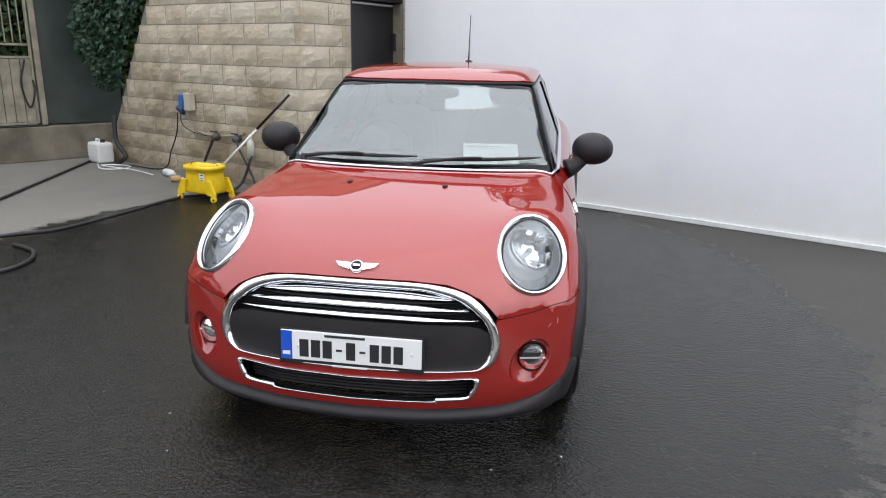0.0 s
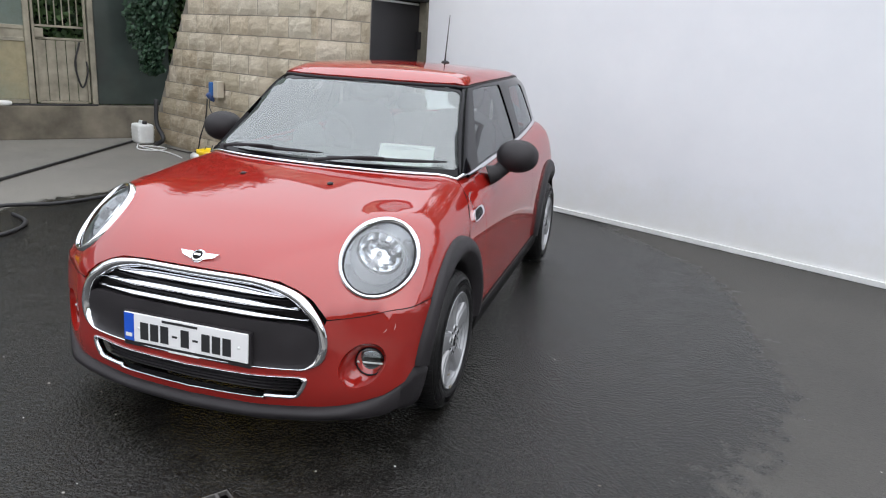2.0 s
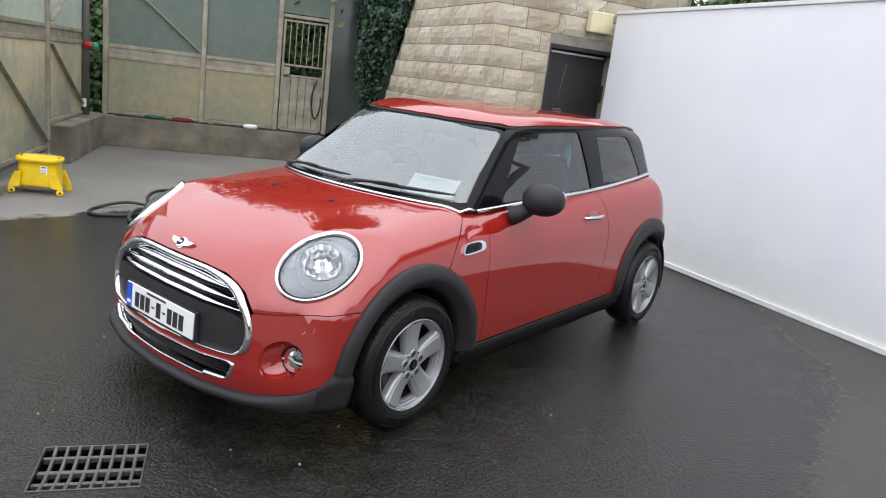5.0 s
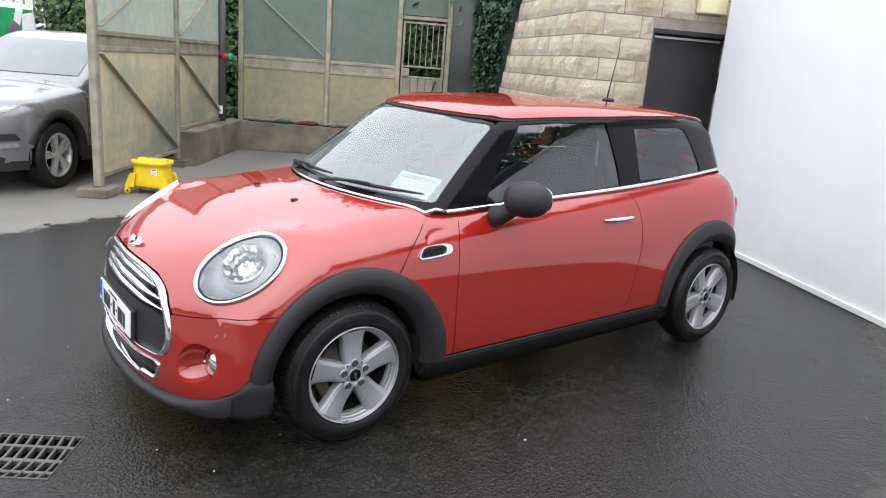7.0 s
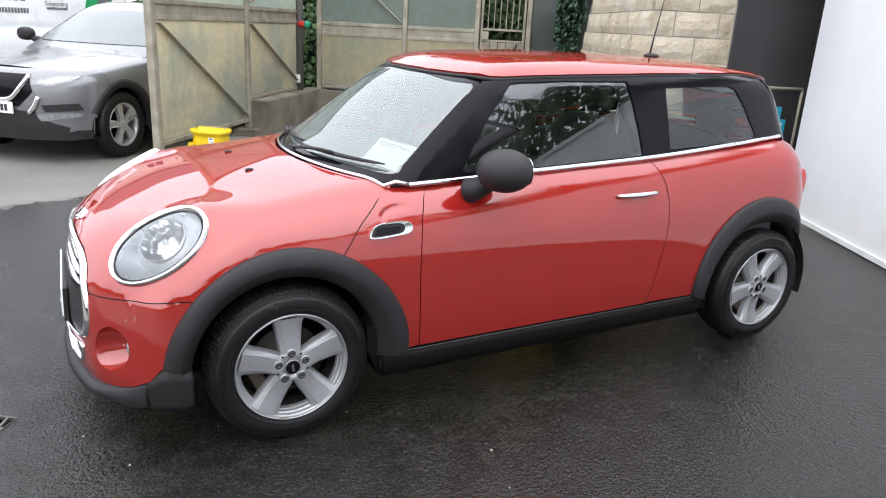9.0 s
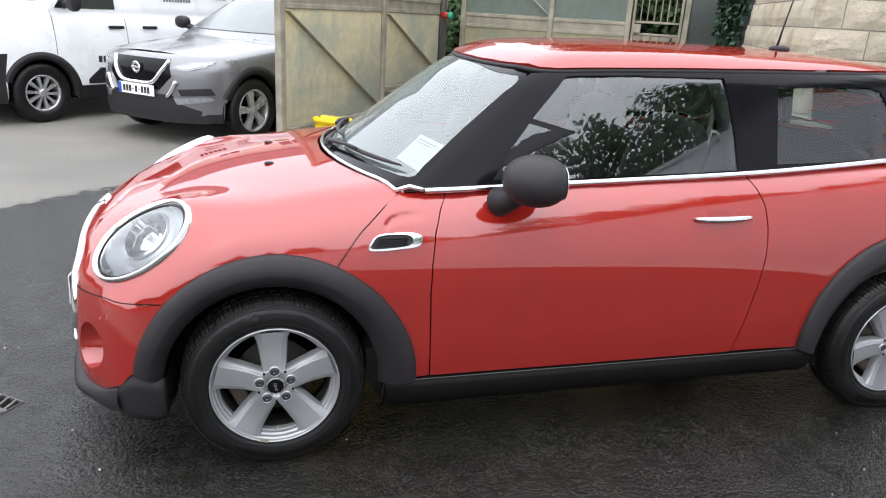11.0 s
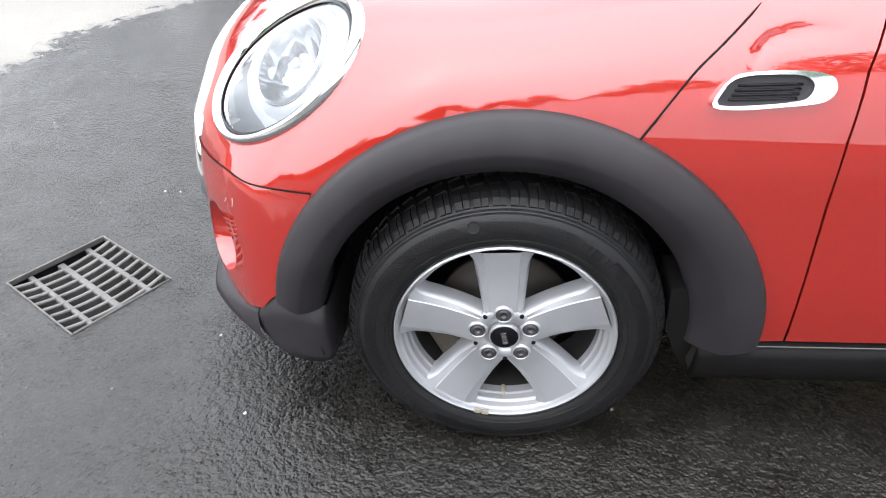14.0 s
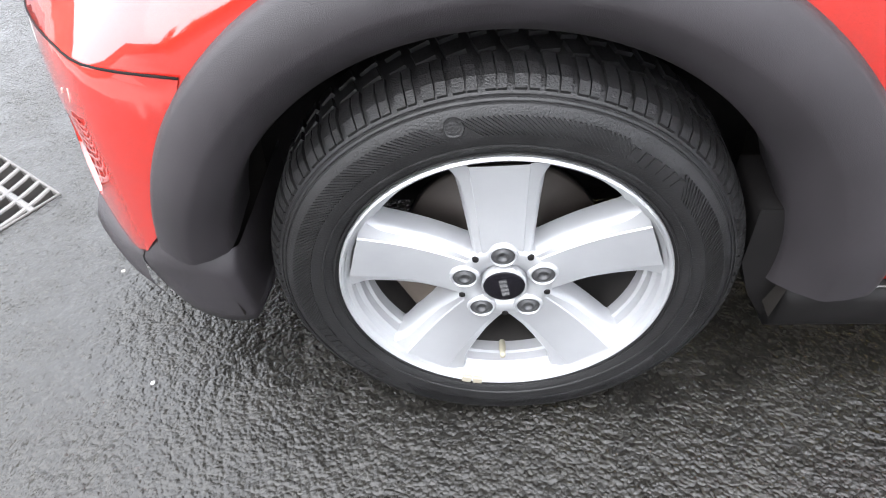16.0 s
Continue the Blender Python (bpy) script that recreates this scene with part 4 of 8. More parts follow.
# black lip under the bumper, from arch to arch
def strip_bm(upper, lower, off_u=0.0, off_l=0.0, rows=3, inner=0.05):
    """A skin between two lists of 3D points, rolled in along the lower edge."""
    bm = bmesh.new()
    g = []
    for a, b in zip(upper, lower):
        a, b = Vector(a), Vector(b)
        inward = Vector((-a.x * 0.6, 0.9 if a.y < 1 else -0.9, 0)).normalized()
        col = [a + inward * 0.02] + [a.lerp(b, i / rows) for i in range(rows + 1)] + [b + inward * inner]
        g.append([bm.verts.new(v) for v in col])
    for p, q in zip(g, g[1:]):
        for j in range(len(p) - 1):
            bm.faces.new((p[j], q[j], q[j + 1], p[j + 1]))
    bmesh.ops.recalc_face_normals(bm, faces=bm.faces)
    return bm


lip3 = spline(lip, 4)
lip_up = [Vector(p) for p in on_body([p for p in lip3 if p[0] < 0.752], off=-0.004)]
full = lambda a: [Vector((-p.x, p.y, p.z)) for p in a[::1]] + [Vector(p) for p in a[-2::-1]]
rows = [[], [], [], [], []]
for p in lip_up:
    k = min(1.0, max(0.0, (0.73 - p.x) / 0.16))
    o = Vector((0.55 * p.x / 0.6, -1.0, 0)).normalized()
    for row, (out, down) in zip(rows, ((-0.02, 0.0), (0.004, 0.0), (0.030, -0.012), (0.038, -0.030), (0.0, -0.060))):
        row.append(p + o * (out * (0.25 + 0.75 * k)) + Vector((0, 0, down - 0.03 * (1 - k) * (down < -0.02))))
bm = bmesh.new()
g = [[bm.verts.new(v) for v in full(row)] for row in rows]
for a, b in zip(g, g[1:]):
    for i in range(len(a) - 1):
        bm.faces.new((a[i], a[i + 1], b[i + 1], b[i]))
bmesh.ops.recalc_face_normals(bm, faces=bm.faces)
part("front_lip", bm, BLACK_PLASTIC, car, "black plastic front lip")

# emblem: plain wings and a disc
em = on_front([(0, 0.717)])[0]
emn = Vector(normals(body_field, np.array([em]))[0])
EM = Matrix.Translation(em + emn * 0.004) @ emn.to_track_quat("Z", "Y").to_matrix().to_4x4() @ Matrix.Diagonal((1.22, 1.22, 1.22, 1))
bm = lathe_bm([(0, 0.006), (0.016, 0.006), (0.02, 0.005), (0.023, 0.001), (0.023, -0.006)], 28, EM)
emblem = part("emblem", bm, CHROME, car, "chrome winged disc emblem")
part("emblem_disc", lathe_bm([(0, 0.0072), (0.0155, 0.007), (0.016, 0.005)], 24, EM), GLOSS_BLACK, emblem)
part("emblem_bar", box_bm((0.022, 0.007, 0.002), EM @ Matrix.Translation((0, 0, 0.0078)), 0.0004), CHROME, emblem, "", False)
for s in (1, -1):
    bm = bmesh.new()
    w = [(0.02, 0.012), (0.066, 0.013), (0.052, -0.003), (0.02, -0.013)]
    a = [bm.verts.new(EM @ Vector((s * x, y, 0.003))) for x, y in w]
    b = [bm.verts.new(EM @ Vector((s * x, y, -0.004 - 0.08 * max(0, x - 0.03)))) for x, y in w]
    bm.faces.new(a)
    for i in range(4):
        bm.faces.new((a[i], a[(i + 1) % 4], b[(i + 1) % 4], b[i]))
    bmesh.ops.recalc_face_normals(bm, faces=bm.faces)
    part("emblem_wing", bm, CHROME, emblem, "", False)


# headlamps
def headlamp(s):
    flipm = Matrix.Diagonal((s, 1, 1, 1))
    lamp = new("headlamp")
    lamp.parent = car
    lamp["label"] = "round clear headlamp in a chrome ring"

    def put(name, bm, mat, label="", parent=lamp):
        bm.transform(flipm)
        return part(name, bm, mat, parent, label, flip=s < 0)

    n = 56
    outer = [Vector(p) for p in on_body(lamp_oval(0.0, n=n), off=0.002)]
    mid = [Vector(p) for p in on_body(lamp_oval(0.006, n=n), off=0.014)]
    mid2 = [Vector(p) for p in on_body(lamp_oval(0.016, n=n), off=0.012)]
    inn = [Vector(p) for p in on_body(lamp_oval(0.020, n=n), off=0.0)]
    crest = [Vector(p) for p in on_body(lamp_oval(0.011, n=n), off=0.016)]
    gap = [Vector(p) for p in on_body(lamp_oval(0.025, n=n), off=0.0035)]
    back = [p - LAMP_N * 0.02 for p in outer]

    def rings(*rows):
        bm = bmesh.new()
        vs = [[bm.verts.new(p) for p in r] for r in rows]
        for a, b in zip(vs, vs[1:]):
            for i in range(n):
                bm.faces.new((a[i], a[(i + 1) % n], b[(i + 1) % n], b[i]))
        return bm, vs

    bm, _ = rings(back, outer, mid, crest, mid2, inn)
    put("chrome_ring", bm, CHROME, "chrome headlamp ring")
    bm, _ = rings(inn, [p + LAMP_N * 0.004 for p in inn], gap)
    put("gasket", bm, BLACK_PLASTIC, "black gasket")
    # lens: a shallow dome
    rows = [inn]
    c = Vector(LAMP) + LAMP_N * 0.004
    for k in range(1, 7):
        u = k / 7
        rows.append([p.lerp(c, u) + LAMP_N * 0.022 * (1 - (1 - u) ** 2) for p in inn])
    bm, vs = rings(*rows)
    bm.faces.new(vs[-1])
    put("lens", bm, CLEAR, "clear lens")
    # bowl: dark chrome housing, and a bright reflector with a bulb
    rows = [[p - LAMP_N * 0.004 for p in inn]]
    for k in range(1, 8):
        u = k / 8
        rows.append([p.lerp(c, u * 0.8) - LAMP_N * 0.085 * math.sin(u * 1.5) for p in inn])
    bm, vs = rings(*rows)
    bm.faces.new(vs[-1])
    put("housing", bm, plain("lamp_housing", (0.60, 0.61, 0.63), 0.26, 0.55, 0.15))
    M = Matrix.Translation(Vector(LAMP) - LAMP_N * 0.03) @ Matrix((LAMP_U, LAMP_V, LAMP_N)).transposed().to_4x4() @ Matrix.Translation((0.010, 0.026, 0))
    bm = lathe_bm([(0.082, 0.022), (0.088, 0.018), (0.088, 0.0), (0.08, -0.01)], 40, M)
    put("reflector_rim", bm, CHROME)
    bm = bmesh.new()
    prof = [(0.0825, 0.018), (0.077, -0.004), (0.066, -0.022), (0.046, -0.036), (0.026, -0.044), (0.012, -0.046)]
    rows = []
    for r, h in prof:
        rows.append([bm.verts.new(M @ Vector(((r + (0.004 if i % 4 < 2 else 0)) * math.cos(i * math.tau / 40), (r + (0.004 if i % 4 < 2 else 0)) * math.sin(i * math.tau / 40), h))) for i in range(40)])
    for a, b in zip(rows, rows[1:]):
        for i in range(40):
            bm.faces.new((a[i], a[(i + 1) % 40], b[(i + 1) % 40], b[i]))
    bm.faces.new(rows[-1])
    put("reflector", bm, CHROME, "faceted bright reflector")
    put("bulb_cap", lathe_bm([(0, 0.012), (0.009, 0.011), (0.012, 0.004), (0.012, -0.045)], 20, M), plain("bulb_cap_grey", (0.5, 0.5, 0.52), 0.3, 0.7), "grey bulb cap")
    put("inner_wall", lathe_bm([(0.09, 0.012), (0.108, 0.0), (0.11, -0.04)], 40, M), plain("lamp_silver", (0.62, 0.63, 0.65), 0.35, 0.4))


headlamp(1)
headlamp(-1)


# seam between hood and bumper
for s in (1, -1):
    sm = [Vector((s * p[0], p[1], p[2])) for p in on_body([tuple(v) for v in spline(seam, 4)], off=0.0001)]
    part("bumper_seam", tube_bm(sm, 0.0016, 6), DARK, car, "dark seam between hood and bumper")


# fog lamps
def fog_lamp(s):
    M = Matrix.Diagonal((s, 1, 1, 1)) @ Matrix.Translation(FOG_P) @ FOG_R
    f = new("fog_lamp")
    f.parent = car
    f["label"] = "round fog lamp in a red pocket"
    # pocket wall from the bumper's edge down to the bezel
    flip = Matrix.Diagonal((s, 1, 1, 1))
    ends = [Matrix.Translation(FOG_P) @ FOG_R @ Vector((0.054 * math.cos(a), 0.054 * math.sin(a), 0.0)) for a in [k * math.tau / 36 for k in range(36)]]
    ring = []
    for p in pocket_rim:
        d = Vector((p[0], 0, p[2])) - Vector((FOG_P.x, 0, FOG_P.z))
        ring.append(min(ends, key=lambda e: -(Vector((e.x, 0, e.z)) - Vector((FOG_P.x, 0, FOG_P.z))).normalized().dot(d.normalized())))
    bm = bmesh.new()
    nrm = normals(body_field, pocket_rim)
    rows = []
    for u, sink in ((0.0, 0.0005), (0.04, 0.006), (0.2, 0.012), (0.45, 0.012), (0.75, 0.006), (1.0, 0.0)):
        rows.append([bm.verts.new(flip @ (Vector(p).lerp(e, u) - Vector(n) * sink)) for p, e, n in zip(pocket_rim, ring, nrm)])
    for a, b in zip(rows, rows[1:]):
        for i in range(36):
            bm.faces.new((a[i], a[(i + 1) % 36], b[(i + 1) % 36], b[i]))
    bmesh.ops.recalc_face_normals(bm, faces=bm.faces)
    part("pocket", bm, RED, f, "red pocket wall")
    part("bezel", lathe_bm([(0.046, -0.03), (0.0555, -0.02), (0.0555, 0.002), (0.054, 0.006), (0.051, 0.005), (0.050, 0.0)], 36, M), GLOSS_BLACK, f, flip=s < 0)
    part("lens", lathe_bm([(0, 0.020), (0.02, 0.018), (0.04, 0.012), (0.0515, 0.003)], 36, M), CLEAR, f, flip=s < 0)
    bm = lathe_bm([(0, -0.03), (0.025, -0.026), (0.045, -0.012), (0.0505, 0.002)], 36, M)
    part("bowl", bm, CHROME, f, flip=s < 0)
    part("bulb_bar", box_bm((0.096, 0.006, 0.006), M @ Matrix.Translation((0, -0.002, 0.010)), 0.002), WHITE_PL, f)
    part("lower_shade", box_bm((0.088, 0.040, 0.004), M @ Matrix.Translation((0, -0.024, -0.002)), 0.0015), BLACK_PLASTIC, f, "dark lower half")


fog_lamp(1)
fog_lamp(-1)


# wheel arches, sills
def arch_bm(outer, inner, a0, a1, s, field=body_field, n=56):
    """Cladding between two circles, each given by (y, z, radius), rolled in towards the wheel."""
    bm = bmesh.new()
    g = []
    for i in range(n + 1):
        a = radians(a0 + (a1 - a0) * i / n)
        col = []
        for k, (u, off) in enumerate(((0.0, -0.01), (0.0, 0.006), (0.03, 0.015), (0.09, 0.021), (0.30, 0.028), (0.52, 0.031), (0.60, 0.028), (0.78, 0.015), (0.96, -0.004), (1.0, -0.012), (1.02, -0.04), (0.99, -0.12))):
            k0, k1, r = (outer[j] + (inner[j] - outer[j]) * u for j in range(3))
            r += 0.020 * max(0.0, math.cos(a)) ** 6 * (1 - u) * (outer[0] < 1)
            y, z = k0 + r * math.cos(a), k1 + r * math.sin(a)
            col.append((y, z, off))
        yz = np.array([(c[0], max(c[1], 0.17)) for c in col])
        base = by_side(field)(np.array([(c[0], max(c[1], 0.2)) for c in col]))
        x = np.maximum(base[:, 0], 0.765 - 0.28 * np.maximum(yz[:, 0] - 2.62, 0)) + np.array([c[2] for c in col])
        g.append([bm.verts.new((s * x[j], yz[j][0], yz[j][1])) for j in range(len(col))])
    for p, q in zip(g, g[1:]):
        for j in range(len(p) - 1):
            bm.faces.new((p[j], q[j], q[j + 1], p[j + 1]) if s > 0 else (p[j + 1], q[j + 1], q[j], p[j]))
    bmesh.ops.recalc_face_normals(bm, faces=bm.faces)
    return bm


def liner_bm(cy, r, s):
    """The dark well behind a wheel."""
    bm = bmesh.new()
    rows = []
    for i in range(25):
        a = radians(-12 + 204 * i / 24)
        y, z = cy + r * math.cos(a), AHUB + r * math.sin(a)
        rows.append([bm.verts.new((s * x, y, z)) for x in (0.80, 0.62, 0.45)])
    for a, b in zip(rows, rows[1:]):
        for j in range(2):
            bm.faces.new((a[j], b[j], b[j + 1], a[j + 1]))
    bm.faces.new([r0[2] for r0 in rows])
    return bm


for s in (1, -1):
    part("front_arch", arch_bm((0.006, 0.296, 0.450), (-0.004, 0.287, 0.350), -3, 172.6, s), BLACK_PLASTIC, car, "matt black wheel arch cladding")
    part("rear_arch", arch_bm((2.470, 0.330, 0.444), (2.490, 0.290, 0.352), 9, 184, s), BLACK_PLASTIC, car, "matt black wheel arch cladding")
    part("wheel_well", liner_bm(AXLE_F, 0.368, s), WELL, car)
    part("wheel_well", liner_bm(AXLE_R, 0.368, s), WELL, car)
    # sill: black below the door, with a fine bright line on top
    bm = bmesh.new()
    g = []
    for i in range(31):
        y = 0.372 + (2.10 - 0.372) * i / 30
        zt = 0.268 + 0.026 * i / 30
        xx = 0.795
        g.append([bm.verts.new((s * v[0], y, v[1])) for v in ((xx - 0.03, zt + 0.004), (xx + 0.010, zt - 0.003), (xx + 0.014, zt - 0.02), (xx + 0.006, zt - 0.07), (xx - 0.02, zt - 0.105), (xx - 0.12, zt - 0.115), (xx - 0.5, zt - 0.11))])
    for a, b in zip(g, g[1:]):
        for j in range(6):
            bm.faces.new((a[j], b[j], b[j + 1], a[j + 1]))
    bm.faces.new(g[0])
    bm.faces.new(g[-1][::-1])
    bmesh.ops.recalc_face_normals(bm, faces=bm.faces)
    part("sill", bm, SILL, car, "matt black sill")
    part("sill_strip", tube_bm([(s * 0.801, 0.40 + 1.68 * i / 20, 0.2735 + 0.026 * i / 20) for i in range(21)], 0.0014, 6), SILL_LINE, car)


def foot_bm(s):
    """The black corner that carries the lip round into the wheel arch."""
    cols = [(-0.532, 0.250, 0.196, -0.004), (-0.512, 0.272, 0.190, 0.004), (-0.492, 0.302, 0.185, 0.006), (-0.472, 0.325, 0.181, 0.008), (-0.452, 0.345, 0.179, 0.010), (-0.43, 0.352, 0.178, 0.012), (-0.40, 0.347, 0.178, 0.013), (-0.372, 0.340, 0.180, 0.014), (-0.352, 0.334, 0.186, 0.012), (-0.345, 0.331, 0.192, 0.002), (-0.342, 0.331, 0.192, -0.06), (-0.338, 0.331, 0.192, -0.24)]
    bm = bmesh.new()
    g = []
    for y, top, low, off in cols:
        p = by_side()(np.array([(y, top + (low - top) * i / 7) for i in range(8)]))
        col = [Vector((s * (q[0] + off - (0.022 if i == 0 else 0.0) - 0.006 * (i / 7) ** 4), q[1], q[2])) for i, q in enumerate(p)]
        g.append([bm.verts.new(v) for v in col + [col[-1] + Vector((-s * 0.05, 0.01, 0.008))]])
    for a, b in zip(g, g[1:]):
        for j in range(8):
            bm.faces.new((a[j], b[j], b[j + 1], a[j + 1]))
    bmesh.ops.recalc_face_normals(bm, faces=bm.faces)
    return bm


for s in (1, -1):
    part("arch_foot", foot_bm(s), BLACK_PLASTIC, car, "black corner below the bumper")
flap = [(0.300, 0.40), (0.372, 0.40), (0.385, 0.28), (0.398, 0.165), (0.375, 0.160), (0.335, 0.225), (0.305, 0.30)]
both("wheel_arch_flap", flap, 0.03, by_side(), SILL, "black flap behind the front wheel", off=-0.012, depth=0.10)
part("underbody", box_bm((1.1, 3.3, 0.25), Matrix.Translation((0, 1.15, 0.31)), 0.05), DARK, car)
part("rear_lip", strip_bm(full([Vector(p) for p in on_body([(0.76, 2.93, 0.37), (0.6, 3.0, 0.34), (0.3, 3.03, 0.33), (0, 3.04, 0.32)], CR, 1)]), full([Vector(p) * 1 + Vector((0, -0.03, -0.14)) for p in on_body([(0.76, 2.93, 0.37), (0.6, 3.0, 0.34), (0.3, 3.03, 0.33), (0, 3.04, 0.32)], CR, 1)])), BLACK_PLASTIC, car)

# ---- cabin ----
def cab_side(y, z):
    return by_side(cabin_field)(np.array([(y, z)]))[0]


drip = tab([(0.75, 1.285), (0.98, 1.316), (1.3, 1.330), (1.678, 1.340), (2.1, 1.348), (2.45, 1.352), (2.8, 1.335)])
cab_low = lambda y: float(BELT(y)) - 0.012
a_top, a_bot = (0.945, 1.312), (0.80, 0.945)
win_f = [(0.738, cab_low(0.738) + 0.022)] + [(y, cab_low(y) + 0.016) for y in (0.8, 1.0, 1.2, 1.4, 1.6, 1.70)] + [(1.695, 1.10), (1.675, 1.24), (1.657, 1.318), (1.3, float(drip(1.3)) - 0.014), (1.08, float(drip(1.08)) - 0.014), (1.025, 1.302), (0.915, 1.185), (0.810, 1.06)]
win_q = [(1.868, 1.018), (2.1, 1.026), (2.3, 1.036), (2.468, 1.047), (2.488, 1.07), (2.43, 1.2), (2.375, 1.29), (2.33, 1.304), (2.1, 1.302), (1.888, 1.293)]
frame_out = [(0.43, cab_low(0.43) - 0.0)] + [(y, cab_low(y)) for y in (0.6, 0.8, 1.0, 1.3, 1.6, 1.9, 2.2, 2.5, 2.72)] + [(2.765, 1.10), (2.72, 1.2), (2.65, 1.30), (2.60, 1.352)] + [(y, float(drip(y))) for y in (2.3, 2.0, 1.7, 1.4, 1.15, 0.98, 0.90)] + [(0.80, 1.245), (0.64, 1.115), (0.5, 0.995)]
both("window_frame", frame_out, 0.03, by_side(cabin_field), GLOSS_BLACK, "gloss black pillars and window surround", field=cabin_field, holes=(win_f, win_q), depth=0.018)
both("door_window", shrink(win_f, lambda p: -0.006), 0.06, by_side(cabin_field), GLASS, "clear door window", field=cabin_field, depth=0.0, off=-0.007)
both("quarter_window", shrink(win_q, lambda p: -0.006), 0.06, by_side(cabin_field), TINT, "tinted quarter window", field=cabin_field, depth=0.0, off=-0.004)

# windscreen, in (x, z) seen from the front
ws_top = lambda x: 1.343 - 0.13 * x * x
ws_half = [(0, 0.928), (0.3, 0.928), (0.5, 0.928), (0.63, 0.930), (0.672, 0.935), (0.664, 1.0), (0.622, 1.12), (0.565, 1.245), (0.54, 1.29), (0.515, ws_top(0.515)), (0.4, ws_top(0.4)), (0.2, ws_top(0.2)), (0, ws_top(0))]
glass_half = [(0, 0.965), (0.3, 0.965), (0.5, 0.963), (0.640, 0.962), (0.660, 0.978), (0.617, 1.1), (0.569, 1.215), (0.53, 1.287), (0.503, 1.302), (0.4, ws_top(0.4) - 0.02), (0.2, ws_top(0.2) - 0.02), (0, ws_top(0) - 0.02)]
ws_place = by_front(cabin_field, 1.8)
part("windscreen_border", panel_bm(mirror2(ws_half), 0.04, ws_place, field=cabin_field, holes=(mirror2(glass_half),), depth=0.006, off=-0.005), GLOSS_BLACK, car, "black windscreen border")
pane = part("windscreen", panel_bm(shrink(mirror2(glass_half), lambda p: -0.004), 0.06, ws_place, field=cabin_field, depth=0.0, off=-0.006), SCREEN, car, "clear windscreen with sky reflections")
pane.visible_shadow = False

# roof
rh = [(0.0, 0.79), (0.2, 0.805), (0.36, 0.845), (0.45, 0.882), (0.515, 0.93)]
edge_y = [1.0, 1.15, 1.4, 1.7, 2.0, 2.3, 2.47]
side_e = by_side(cabin_field)(np.array([(y, float(drip(y)) + 0.004) for y in edge_y]))
rh += [(float(p[0]) - 0.002, float(p[1])) for p in side_e] + [(0.46, 2.62), (0.40, 2.76), (0.3, 2.86), (0.15, 2.91), (0, 2.925)]
roof_out = mirror2(rh)
part("roof", panel_bm(roof_out, 0.04, by_top(cabin_field, 1.0), field=cabin_field, depth=0.02, off=0.010), RED, car, "red roof")
rim_pts = by_top(cabin_field, 1.0)(np.array(roof_out))
rim_pts = rim_pts + normals(cabin_field, rim_pts) * 0.002
part("roof_seal", tube_bm([Vector(p) + Vector((0, 0, -0.008)) for p in spline([Vector(p) for p in rim_pts], 3, True)], 0.009, 6, True), BLACK_PLASTIC, car, "black roof seal")
tg_half = [(0, 1.03), (0.35, 1.03), (0.5, 1.05), (0.47, 1.2), (0.43, 1.31), (0.3, 1.335), (0, 1.345)]
def by_back(uv):
    base = np.stack([uv[:, 0], np.full(len(uv), 1.8), uv[:, 1]], 1)
    return solve(cabin_field, base, np.tile((0, 1.0, 0), (len(uv), 1)))
part("tailgate_window", panel_bm(mirror2(tg_half), 0.06, by_back, field=cabin_field, depth=0.0), TINT, car, "tinted tailgate window")
tail_frame = [(0, 1.0), (0.4, 1.0), (0.6, 1.03), (0.58, 1.1), (0.5, 1.3), (0.44, 1.345), (0.3, 1.36), (0, 1.365)]
part("tailgate_frame", panel_bm(mirror2(tail_frame), 0.05, by_back, field=cabin_field, holes=(mirror2([(x * 0.98, z) for x, z in tg_half]),), depth=0.01), GLOSS_BLACK, car)

# chrome belt line: round the screen and along the windows
bl = [Vector(p) for p in by_side(cabin_field)(np.array([(y, cab_low(y) + 0.004) for y in [0.50 + 2.2 * i / 30 for i in range(31)]]))]
front_line = [Vector((x, 0.212 + 0.45 * x * x, 0)) for x in [0.66 * i / 16 for i in range(17)]]
ft = by_top()(np.array([(p.x, p.y) for p in front_line]))
chrome_half = [Vector(p) + Vector((0, 0, 0.004)) for p in ft] + [Vector((0.680, 0.45, 0.937)), Vector((bl[0].x + 0.006, bl[0].y + 0.012, bl[0].z))]
for s in (1, -1):
    line = [Vector((s * (p.x + 0.006), p.y, p.z)) for p in bl]
    bm = bmesh.new()
    g = [[bm.verts.new(p + Vector((s * dx, 0, dz))) for dx, dz in ((-0.012, 0.008), (0.004, 0.008), (0.008, 0.0), (0.006, -0.009), (-0.01, -0.011))] for p in line]
    for a, b in zip(g, g[1:]):
        for j in range(4):
            bm.faces.new((a[j], b[j], b[j + 1], a[j + 1]))
    bmesh.ops.recalc_face_normals(bm, faces=bm.faces)
    part("belt_trim", bm, CHROME, car, "chrome belt trim")
cl = [Vector((-p.x, p.y, p.z)) for p in chrome_half[:0:-1]] + chrome_half
cl = [p for i, p in enumerate(cl)]
part("cowl_trim", tube_bm(cl, 0.008, 8), CHROME, car, "chrome trim behind the hood")


